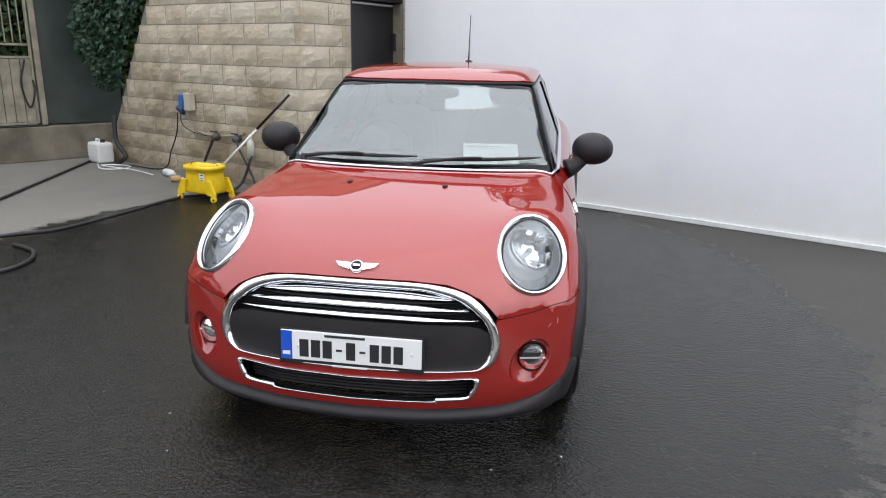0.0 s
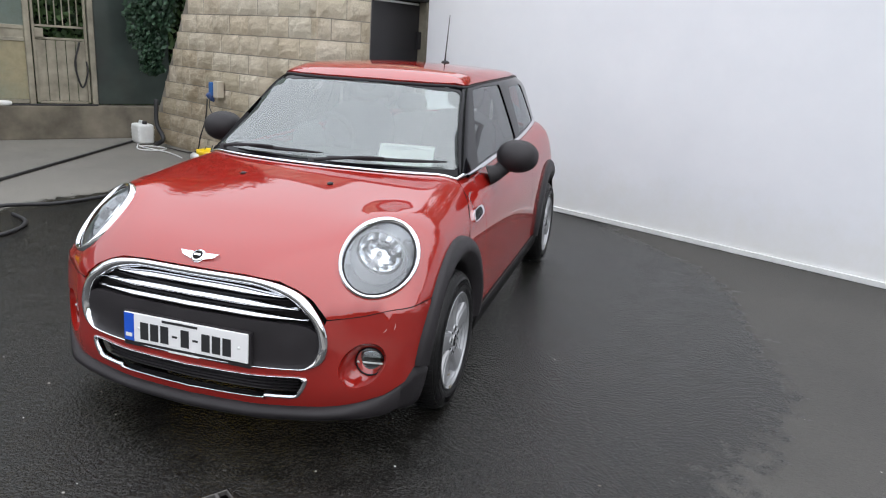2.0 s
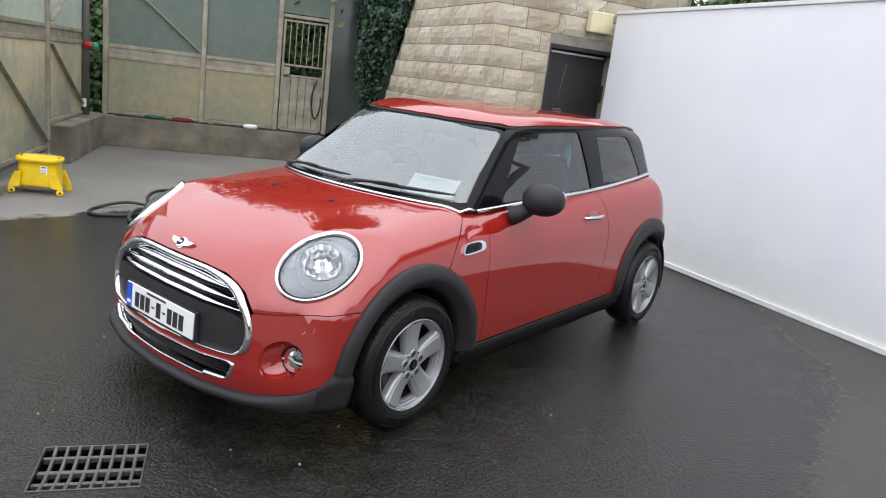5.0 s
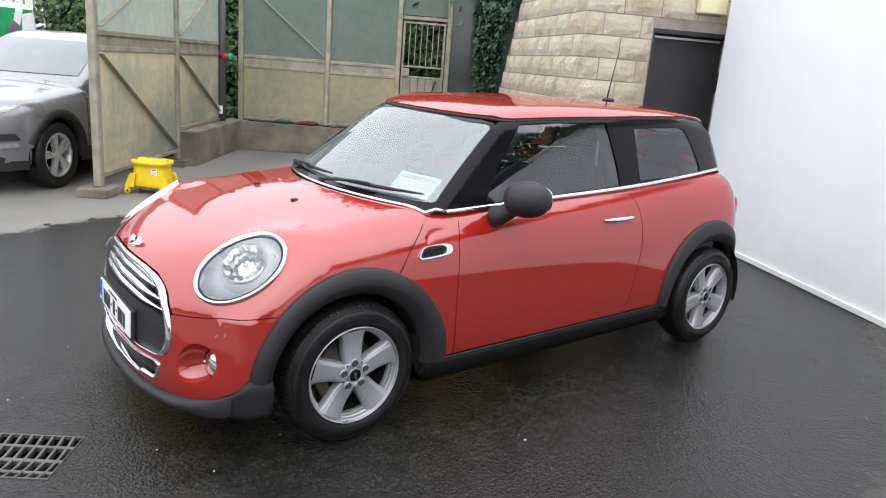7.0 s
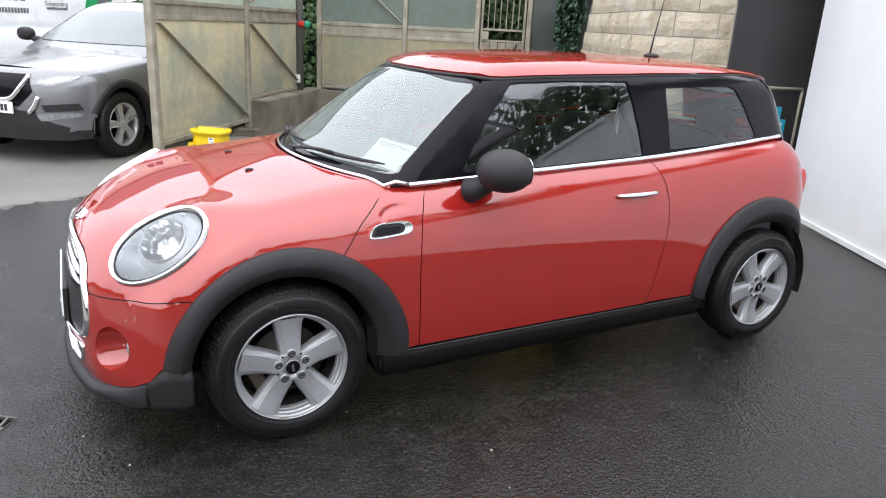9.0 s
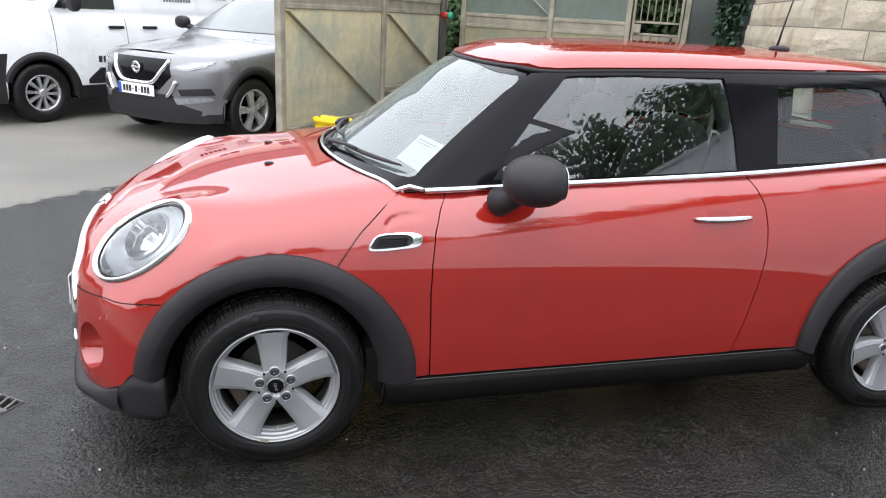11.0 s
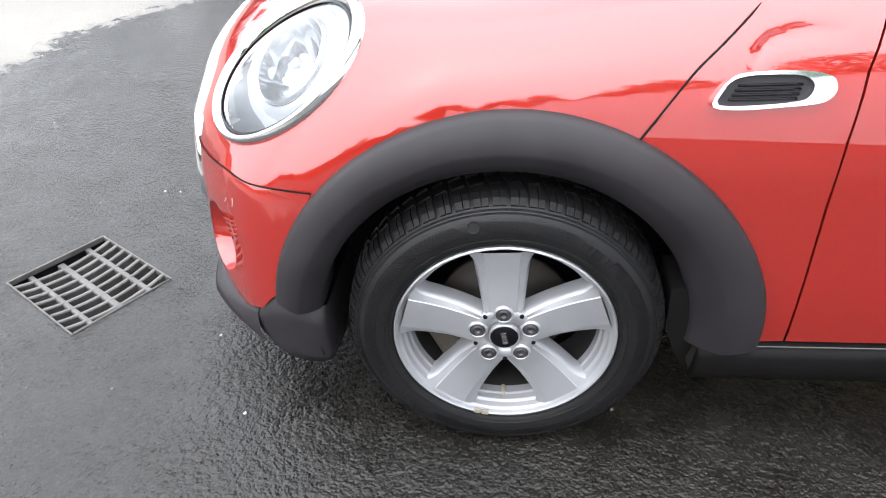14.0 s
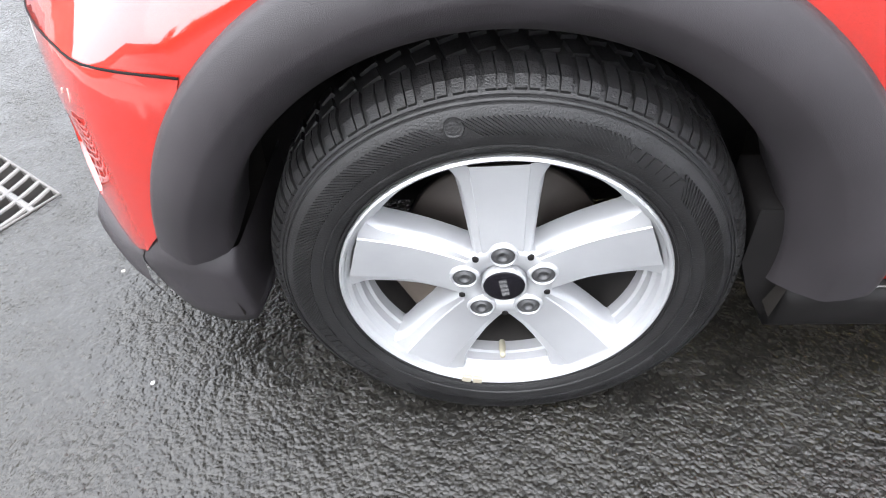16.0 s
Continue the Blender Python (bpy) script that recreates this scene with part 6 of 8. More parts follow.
part("mirror_base", blob(0.05, 0.015, 0.04, Matrix.Translation((0.0, 0.875, 1.30)), 20, 12), DASH, car)
sheet_m = Matrix.Translation((0.355, 0.545, 0.975)) @ pose(0, 0, 0, 42, 0, 10)
sheet_ob = thing("price_sheet", "white printed sheet lying on the dashboard behind the windscreen", "paper", sheet_m)
part("page", box_bm((0.275, 0.165, 0.002), Matrix(), 0.0), PAPER, sheet_ob, "", False)
for k, (x, y, w) in enumerate(((-0.03, 0.062, 0.17), (-0.05, 0.05, 0.13), (0.09, 0.055, 0.06))):
    part("printed_bar", box_bm((w, 0.004, 0.001), Matrix.Translation((x, y, 0.002)), 0), plain("grey_ink", (0.25, 0.25, 0.3), 0.6) if k == 0 else bpy.data.materials["grey_ink"], sheet_ob, "", False)


# ---- loose things in the yard ----
IRON = plain("cast_iron", (0.085, 0.08, 0.076), 0.45, 0.3, 0.3, 14, 0.4, 220)
HOSE = plain("black_hose", (0.018, 0.018, 0.02), 0.55, 0, 0.2, 20)

# drain: a dished grate of bent bars over a pit in the asphalt
grate = thing("drain_grate", "dished cast iron drain grate set in the asphalt", "drain grate", grate_m)
dish = lambda y: 0.004 - 0.020 * (1 - (y / (GW / 2)) ** 2)
bm = bmesh.new()
for x, y, w, d in ((0, GW / 2 - 0.003, GL, 0.006), (0, -GW / 2 + 0.003, GL, 0.006), (GL / 2 - 0.003, 0, 0.006, GW - 0.012), (-GL / 2 + 0.003, 0, 0.006, GW - 0.012)):
    add_box(bm, (w, d, 0.018), Matrix.Translation((x, y, -0.005)), 0.002, 1)
part("frame_ring", bm, IRON, grate, "", False)
for y, w in ((-0.088, 0.016), (0.0, 0.020), (0.088, 0.016)):
    part("long_bar", box_bm((GL - 0.012, w, 0.024), Matrix.Translation((0, y, dish(y) - 0.0125)), 0.003, 1), IRON, grate, "", False)
for k in range(8):
    x = -GL / 2 + GL * (k + 1) / 9
    y0 = GW / 2 - 0.006
    bm = bmesh.new()
    g = [[bm.verts.new((x + dx, y0 * (i / 9 - 1), dish(y0 * (i / 9 - 1)) + dz)) for dx, dz in ((-0.0055, -0.022), (-0.0065, -0.003), (-0.004, 0.0), (0.004, 0.0), (0.0065, -0.003), (0.0055, -0.022))] for i in range(19)]
    for a, b in zip(g, g[1:]):
        for q in range(5):
            bm.faces.new((a[q], a[q + 1], b[q + 1], b[q]))
    bmesh.ops.recalc_face_normals(bm, faces=bm.faces)
    part("cross_bar", bm, IRON, grate, "", False)
# pit walls and floor, coloured near-black for the shade under the grate
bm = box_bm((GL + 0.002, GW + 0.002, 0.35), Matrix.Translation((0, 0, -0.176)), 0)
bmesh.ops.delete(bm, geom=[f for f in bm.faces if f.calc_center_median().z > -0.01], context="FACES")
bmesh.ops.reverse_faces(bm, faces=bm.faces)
part("pit", bm, DARK, grate, "pit with its shade painted near-black", False)


# mop buckets
def bucket(m, label):
    b = thing("mop_bucket", label, "bucket", m, "mop buckets")
    rows = [(0.185, 0.125, 0.075), (0.192, 0.130, 0.09), (0.188, 0.130, 0.16), (0.178, 0.124, 0.25), (0.178, 0.128, 0.305), (0.198, 0.145, 0.312), (0.198, 0.145, 0.350), (0.186, 0.135, 0.350), (0.172, 0.120, 0.30), (0.155, 0.105, 0.10)]
    bm = bmesh.new()
    g = []
    for rx, ry, z in rows:
        g.append([bm.verts.new((rx * abs(math.cos(a)) ** 0.55 * (1 if math.cos(a) > 0 else -1), ry * abs(math.sin(a)) ** 0.55 * (1 if math.sin(a) > 0 else -1), z)) for a in [k * math.tau / 32 for k in range(32)]])
    for p, q in zip(g, g[1:]):
        for k in range(32):
            bm.faces.new((p[k], p[(k + 1) % 32], q[(k + 1) % 32], q[k]))
    bm.faces.new(g[0][::-1])
    bm.faces.new(g[-1])
    bmesh.ops.recalc_face_normals(bm, faces=bm.faces)
    part("tub", bm, YELLOW, b)
    for sx in (1, -1):
        for sy in (1, -1):
            bm = bmesh.new()
            w = [(0.12, 0.215), (0.178, 0.215), (0.232, 0.085), (0.232, 0.058), (0.14, 0.075)]
            a1 = [bm.verts.new((sx * x, sy * 0.115, z)) for x, z in w]
            a2 = [bm.verts.new((sx * x, sy * 0.150, z)) for x, z in w]
            bm.faces.new(a1)
            bm.faces.new(a2[::-1])
            for k in range(5):
                bm.faces.new((a1[k], a2[k], a2[(k + 1) % 5], a1[(k + 1) % 5]))
            bmesh.ops.recalc_face_normals(bm, faces=bm.faces)
            part("leg_fin", bm, YELLOW, b, "", False)
            c = part("castor", lathe_bm([(0, -0.015), (0.025, -0.015), (0.032, -0.008), (0.032, 0.008), (0.025, 0.015), (0, 0.015)], 20, pose(sx * 0.212, sy * 0.135, 0.032, 90, 0, 20)), YELLOW, b)
            part("castor_hub", lathe_bm([(0, 0.017), (0.01, 0.017), (0.012, 0.014)], 12, pose(sx * 0.212, sy * 0.135, 0.032, 90 if sy < 0 else -90, 0, 20)), BLACK_PLASTIC, c)
    part("rim_handle", tube_bm([(-0.17, 0, 0.345), (-0.15, 0.0, 0.375), (0.15, 0, 0.375), (0.17, 0, 0.345)], 0.006, 8), STEEL, b)
    lab = part("sticker", box_bm((0.06, 0.003, 0.075), pose(0.07, -0.1255, 0.24, 3), 0), PAPER, b, "white sticker", False)
    for z in (0.265, 0.235, 0.215):
        part("printed_bar", box_bm((0.04, 0.002, 0.012 if z > 0.25 else 0.005), pose(0.07, -0.128, z, 3), 0), plain("blue_ink", (0.03, 0.08, 0.3), 0.5) if "blue_ink" not in bpy.data.materials else bpy.data.materials["blue_ink"], lab, "", False)
    return b


bucket(Matrix.Translation((-2.83, 3.62, 0)) @ pose(0, 0, 0, 0, 0, -14), "yellow plastic mop bucket with a mop beside the block wall")
bucket(Matrix.Translation((-4.62, 0.66, 0)) @ pose(0, 0, 0, 0, 0, 50), "yellow plastic mop bucket at the foot of the side screen")
mop = thing("mop", "mop with white and black handle leaning from the bucket", "mop", Matrix())
h0, h1 = Vector((-2.80, 3.66, 0.20)), Vector((-1.95, 3.74, 1.06))
part("handle", tube_bm([h0, h0.lerp(h1, 0.62)], 0.011, 10), WHITE_PL, mop, "white handle")
part("grip", tube_bm([h0.lerp(h1, 0.60), h1], 0.014, 10), BLACK_PLASTIC, mop, "black grip")
part("mop_head", blob(0.06, 0.05, 0.08, Matrix.Translation(h0)), CLOTH, mop)

# jerrycan and bottles
can = thing("jerrycan", "white plastic jerrycan at the wall", "jerrycan", Matrix.Translation((-5.30, 5.52, 0)) @ pose(0, 0, 0, 0, 0, -30))
part("body", box_bm((0.30, 0.22, 0.27), Matrix.Translation((0, 0, 0.137)), 0.045, 4), WHITE_PL, can)
for z in (0.1, 0.15, 0.2):
    part("rib", box_bm((0.28, 0.226, 0.012), Matrix.Translation((0, 0, z)), 0.004), WHITE_PL, can, "", False)
part("cap", lathe_bm([(0, 0.04), (0.03, 0.04), (0.032, 0.0)], 20, Matrix.Translation((0.08, 0, 0.27))), BLACK_PLASTIC, can, "black cap")
part("handle", tube_bm([(-0.11, 0, 0.27), (-0.09, 0, 0.30), (0.0, 0, 0.30), (0.02, 0, 0.27)], 0.014, 8), WHITE_PL, can)


def bottle(name, m, col, label, h=0.2, r=0.04):
    b = thing(name, label, "bottle", m)
    part("body", lathe_bm([(0, 0), (r, 0.0), (r, h * 0.62), (r * 0.85, h * 0.72), (r * 0.35, h * 0.82), (r * 0.35, h * 0.9), (0, h * 0.9)], 20), col, b)
    part("cap", lathe_bm([(0, h), (r * 0.42, h), (r * 0.42, h * 0.88)], 16), WHITE_PL, b)
    return b


bottle("spray_bottle", Matrix.Translation((-2.62, 4.27, 0.33)), plain("cloudy_plastic", (0.55, 0.58, 0.5), 0.35, 0, 0.05), "clear spray bottle with yellow liquid", 0.26, 0.04)
bottle("plastic_bottle", Matrix.Translation((-3.95, 4.78, 0.045)) @ pose(0, 0, 0, 90, 0, 60), WHITE_PL, "white plastic bottle lying on the asphalt", 0.2, 0.045)
bottle("plastic_bottle", Matrix.Translation((-3.66, 4.40, 0.04)) @ pose(0, 0, 0, 90, 0, 110), plain("amber_plastic", (0.5, 0.3, 0.12), 0.4), "small amber bottle lying on the asphalt", 0.13, 0.04)

# hoses on the ground
hz = 0.016


def hose(name, pts, r, mat, label):
    ob = part(name, tube_bm(spline([(x, y, r + 0.002 + (z if z else 0)) for x, y, z in pts], 10), r, 8), mat)
    return tagged(ob, label, "hose")


hose("water_hose", [(-5.51, 5.68, 0), (-5.07, 4.28, 0), (-4.69, 3.05, 0), (-4.40, 2.09, 0), (-4.37, 1.75, 0), (-4.13, 1.50, 0), (-3.73, 1.27, 0), (-3.39, 0.97, 0), (-3.46, 0.69, 0), (-3.62, 0.66, 0), (-3.77, 0.81, 0), (-3.77, 1.08, 0.03), (-3.62, 1.32, 0.0), (-3.55, 1.5, 0.0)], hz, HOSE, "black rubber water hose lying on the yard")
hose("pressure_hose", [(-2.6, 4.25, 0.35), (-2.72, 4.15, 0.03), (-2.85, 3.75, 0), (-3.08, 3.51, 0), (-3.21, 2.62, 0), (-3.34, 2.04, 0), (-3.50, 1.63, 0.033), (-3.57, 1.34, 0.0), (-3.42, 1.0, 0.033), (-3.24, 0.83, 0), (-3.06, 0.82, 0), (-2.90, 1.0, 0), (-2.93, 1.25, 0), (-3.08, 1.45, 0), (-3.32, 1.56, 0.0)], hz, HOSE, "black pressure washer hose curling over the yard")
hose("white_cable", [(-5.25, 5.35, 0), (-4.95, 5.0, 0), (-4.7, 5.05, 0), (-4.75, 5.3, 0), (-5.05, 5.3, 0.0), (-5.0, 5.1, 0.02), (-4.5, 5.0, 0), (-4.1, 4.75, 0)], 0.008, WHITE_PL, "thin white cable coiled beside the jerrycan")

# socket box and tap on the block wall
W_M = left_m
soc = thing("socket_box", "grey and blue outdoor socket box on the block wall", "socket box", W_M @ Matrix.Translation((1.86, 0.03, 0.88)))
part("case", box_bm((0.10, 0.09, 0.20), Matrix.Translation((-0.02, 0.04, 0.0)), 0.01), plain("beige_plastic", (0.5, 0.45, 0.36), 0.5, 0, 0.1), soc, "beige plastic case", False)
part("blue_outlet", box_bm((0.08, 0.10, 0.16), Matrix.Translation((0.075, 0.05, 0.0)), 0.012), plain("blue_plastic", (0.03, 0.12, 0.35), 0.45), soc, "blue outlet", False)
part("plug", lathe_bm([(0, 0), (0.035, 0), (0.03, 0.09), (0.012, 0.12), (0, 0.12)], 20, pose(0.09, 0.12, -0.06, 140)), plain("dark_blue", (0.02, 0.05, 0.16), 0.5), soc, "dark blue plug")
cab = tube_bm(spline([(0.09, 0.13, -0.12), (0.12, 0.14, -0.35), (0.3, 0.12, -0.6), (0.55, 0.08, -0.84), (1.2, 0.15, -0.86)], 8), 0.008, 8)
part("cable", cab, HOSE, soc, "black cable")
part("cable", tube_bm(spline([(0.05, 0.12, -0.1), (0.02, 0.13, -0.25), (-0.15, 0.12, -0.33), (-0.4, 0.11, -0.36)], 8), 0.006, 8), HOSE, soc, "black cable")
tap = thing("wall_tap", "water pipe with taps on the block wall", "tap", W_M @ Matrix.Translation((1.3, 0.05, 0.52)))
part("pipe", tube_bm(spline([(0.42, 0.03, 0.03), (0.2, 0.03, 0.0), (-0.2, 0.03, 0.02), (-0.42, 0.03, 0.06)], 6), 0.014, 10), STEEL, tap)
for x in (0.02, -0.34):
    part("tap_body", blob(0.05, 0.06, 0.05, Matrix.Translation((x, 0.06, 0.0)), 16, 10), IRON, tap)
    part("tap_handle", tube_bm([(x - 0.06, 0.09, 0.06), (x + 0.06, 0.09, 0.06)], 0.008, 8), BLACK_PLASTIC, tap)
part("hose_tail", tube_bm(spline([(0.05, 0.08, -0.02), (0.12, 0.12, -0.2), (0.25, 0.12, -0.4), (0.2, 0.16, -0.5)], 8), 0.016, 8), HOSE, tap)
part("hose_tail", tube_bm(spline([(-0.36, 0.08, 0.0), (-0.45, 0.12, -0.1), (-0.6, 0.12, -0.3), (-0.75, 0.14, -0.5)], 8), 0.012, 8), HOSE, tap)
nz = tube_bm(spline([(3.45, 0.1, 0.62), (3.40, 0.13, 0.3), (3.2, 0.14, 0.12), (3.3, 0.2, 0.02)], 8), 0.03, 8)
loop = tagged(part("hose_loop", nz, HOSE), "dark hose hanging at the end of the block wall", "hose")
loop.matrix_basis = W_M

# litter on the low wall
for k, (x, w, name, mat, lab) in enumerate(((0.75, 0.28, "green_bag", plain("dull_green", (0.012, 0.07, 0.04), 0.6), "green plastic bag on the low wall"), (1.15, 0.3, "red_cloth", plain("dull_red", (0.12, 0.015, 0.014), 0.8), "red cloth lying on the low wall"), (1.55, 0.12, "brick_piece", CONCRETE, "grey brick piece on the low wall"), (2.15, 0.22, "white_bowl", WHITE_PL, "white plastic bowl on the low wall"))):
    ob = tagged(part(name, blob(w / 2, 0.05, 0.035, Matrix(), 18, 10, 3.0), mat), lab, name.split("_")[1])
    ob.matrix_basis = B_M @ Matrix.Translation((x, 0.045, 0.482))
for y0 in (0.03, 0.06):
    ob = tagged(part("pipe_run", tube_bm(spline([(0.2, y0, 0.462), (1.0, y0 + 0.012, 0.463), (2.4, y0, 0.462), (3.3, y0 - 0.01, 0.462)], 8), 0.011, 8), HOSE), "dark pipe lying along the low wall", "pipe")
    ob.matrix_basis = B_M
gh = tagged(part("gate_hose", tube_bm(spline([(3.12, 0.055, 1.3), (3.05, 0.05, 1.0), (3.12, 0.05, 0.7), (3.2, 0.05, 0.9), (3.19, 0.05, 1.05)], 8), 0.012, 8), HOSE), "dark hose looped beside the gate", "hose")
gh.matrix_basis = B_M

# rail, basket and price card before the dark doorway
rl = thing("hand_rail", "grey tube rail beside the dark doorway", "rail", door_m)
part("tube", tube_bm([(0.80, 0.06, 1.12), (1.50, 0.06, 1.12)], 0.016, 10), STEEL, rl)
for x in (1.08, 1.5):
    part("upright_tube", tube_bm([(x, 0.06, 0.0), (x, 0.06, 1.12)], 0.012, 10), STEEL, rl)
bk = thing("wire_basket", "small grey mesh panel behind the car", "basket", door_m @ Matrix.Translation((1.02, 0.05, 0.90)))
for k in range(8):
    part("wire", tube_bm([(-0.08 + k * 0.023, 0, -0.12), (-0.08 + k * 0.023, 0, 0.12)], 0.004, 6), WHITE_PL, bk)
    part("wire", tube_bm([(-0.09, -0.006, -0.12 + k * 0.034), (0.09, -0.006, -0.12 + k * 0.034)], 0.004, 6), WHITE_PL, bk)
TEAL = plain("teal_plastic", (0.01, 0.26, 0.36), 0.4)
tb = thing("price_holder", "teal plastic holder with a white price card", "sign", door_m @ Matrix.Translation((1.245, 0.02, 0.73)))
part("back_board", box_bm((0.26, 0.012, 0.22), Matrix.Translation((0, 0, 0)), 0.004), TEAL, tb, "", False)
part("top_tab", box_bm((0.15, 0.012, 0.12), Matrix.Translation((0, 0.0, 0.165)), 0.004), TEAL, tb, "", False)
card = part("price_card", box_bm((0.20, 0.004, 0.14), Matrix.Translation((-0.005, -0.0085, 0.01)), 0), PAPER, tb, "white price card", False)
part("tab_bar", box_bm((0.07, 0.003, 0.04), Matrix.Translation((0, -0.008, 0.155)), 0), INK, tb, "", False)
txt = bpy.data.curves.new("price_text", "FONT")
txt.body, txt.size, txt.align_x, txt.align_y, txt.extrude = "\u20ac13,495", 0.055, "CENTER", "CENTER", 0.0006
txo = new("price_text", txt)
txo.parent = tb
txo.matrix_basis = Matrix.Translation((-0.005, -0.0115, 0.01)) @ pose(0, 0, 0, 90)
txt.materials.append(INK)


# pebbles and bits of leaf on the asphalt
rnd = random.Random(3)
vs, fs = [], []
for _ in range(420):
    x, y, r = rnd.uniform(-4.5, 3.0), rnd.uniform(-3.6, 3.6), rnd.uniform(0.002, 0.006) * (1.6 if rnd.random() < 0.08 else 1)
    k = len(vs)
    a0 = rnd.uniform(0, 6.28)
    for i in range(5):
        a = a0 + i * math.tau / 5
        q = r * rnd.uniform(0.7, 1.2)
        vs.append((x + q * math.cos(a), y + q * math.sin(a) * 0.8, 0.0))
    vs.append((x, y, r * rnd.uniform(0.4, 0.9)))
    fs += [(k + i, k + (i + 1) % 5, k + 5) for i in range(5)]
me = bpy.data.meshes.new("pebbles")
me.from_pydata(vs, [], fs)
pm, pnt, pb2 = mat_new("pebble")
pgeo = pnt.nodes.new("ShaderNodeNewGeometry")
pnt.links.new(ramp(pnt, pgeo.outputs["Random Per Island"], [(0.0, (0.02, 0.018, 0.015)), (0.5, (0.12, 0.10, 0.07)), (0.85, (0.35, 0.33, 0.3)), (1.0, (0.7, 0.7, 0.68))]), pb2.inputs["Base Color"])
pb2.inputs["Roughness"].default_value = 0.6
me.materials.append(pm)
tagged(new("pebbles", me), "scattered small pebbles and bits of leaf on the asphalt", "pebbles", kind="stuff")


# ---- parked vehicles across the yard ----
def heading(x, y, degrees):
    """Front wheel axle's middle at (x, y); the nose points along the heading."""
    a = radians(degrees)
    return Matrix(((-math.sin(a), -math.cos(a), 0, x), (math.cos(a), -math.sin(a), 0, y), (0, 0, 1, 0), (0, 0, 0, 1)))


def parked(x, y, half, degrees=-46.0):
    """The pose with the left front wheel at (x, y)."""
    a = radians(degrees)
    return heading(x + half * math.sin(a), y - half * math.cos(a), degrees)


def vehicle_fields(sp):
    hood, roof, wide = tab(sp["hood"]), tab(sp["roof"]), sp["wide"]
    nose, tail = sp["nose"], sp["tail"]
    belt_z, tumble = sp["belt"], sp["tumble"]
    ws0, ws1 = sp["screen"]
    slope = (ws1[0] - ws0[0]) / (ws1[1] - ws0[1])

    def low(x, y, z):
        ax = np.abs(x)
        side = ax - (wide - 0.10 * np.clip((z - 0.75) / (belt_z - 0.75), 0, 1.2) ** 2.5 - 0.05 * np.clip((0.5 - z) / 0.3, 0, 1) ** 2)
        top = z - (hood(y) - 0.06 * (ax / wide) ** 2)
        front = (nose + sp["round"] * (ax / wide) ** 3 + sp["lean"] * np.clip(z - 0.6, 0, 1) ** 1.5 + 0.08 * np.clip(0.4 - z, 0, 1)) - y
        back = y - (tail - 0.15 * (ax / wide) ** 4)
        return smax(smax(smax(side, front, 0.16), top, 0.14), back, 0.14)

    def cab(x, y, z):
        ax = np.abs(x)
        side = (ax - (wide - 0.09 - np.maximum(z - belt_z, -0.05) * tumble)) * 0.95
        screen = (ws0[0] + (z - ws0[1]) * slope + 0.22 * ax * ax - y) / math.hypot(1, slope)
        top = z - (roof(y) - 0.05 * ax * ax)
        back = y - (sp["cab_back"] - (z - belt_z) * sp["back_slope"] - 0.12 * ax * ax)
        return np.maximum(smax(smax(smax(side, screen, 0.07), back, 0.1), top, 0.12), belt_z - 0.18 - z)

    return low, cab


def loft_bm(field, y0, y1, zc, n=44, k=22, a0=-50, cut=None):
    """Half rings round (0, zc) from below the sill over the top, both sides; cut drops faces."""
    ys = np.linspace(y0, y1, n)
    ang = np.radians(np.linspace(a0, 180 - a0, 2 * k + 1))
    base = np.array([(0.0, y, zc) for y in ys for _ in ang])
    way = np.array([(math.cos(a), 0.0, math.sin(a)) for _ in ys for a in ang])
    p = solve(field, base, way, 2.6)
    nn = normals(field, p)
    p[:, 2] = np.maximum(p[:, 2], 0.25)
    bm = bmesh.new()
    vs = [bm.verts.new(v) for v in p]
    w = len(ang)
    for i in range(n - 1):
        for j in range(w - 1):
            q = (i * w + j, i * w + j + 1, (i + 1) * w + j + 1, (i + 1) * w + j)
            c = p[list(q)].mean(0)
            if c[2] < 0.252 or (cut and cut(c)):
                continue
            bm.faces.new([vs[m] for m in q[::-1]])
    SKIN_N.clear()
    SKIN_N.append([tuple(v) for v in nn])
    return bm


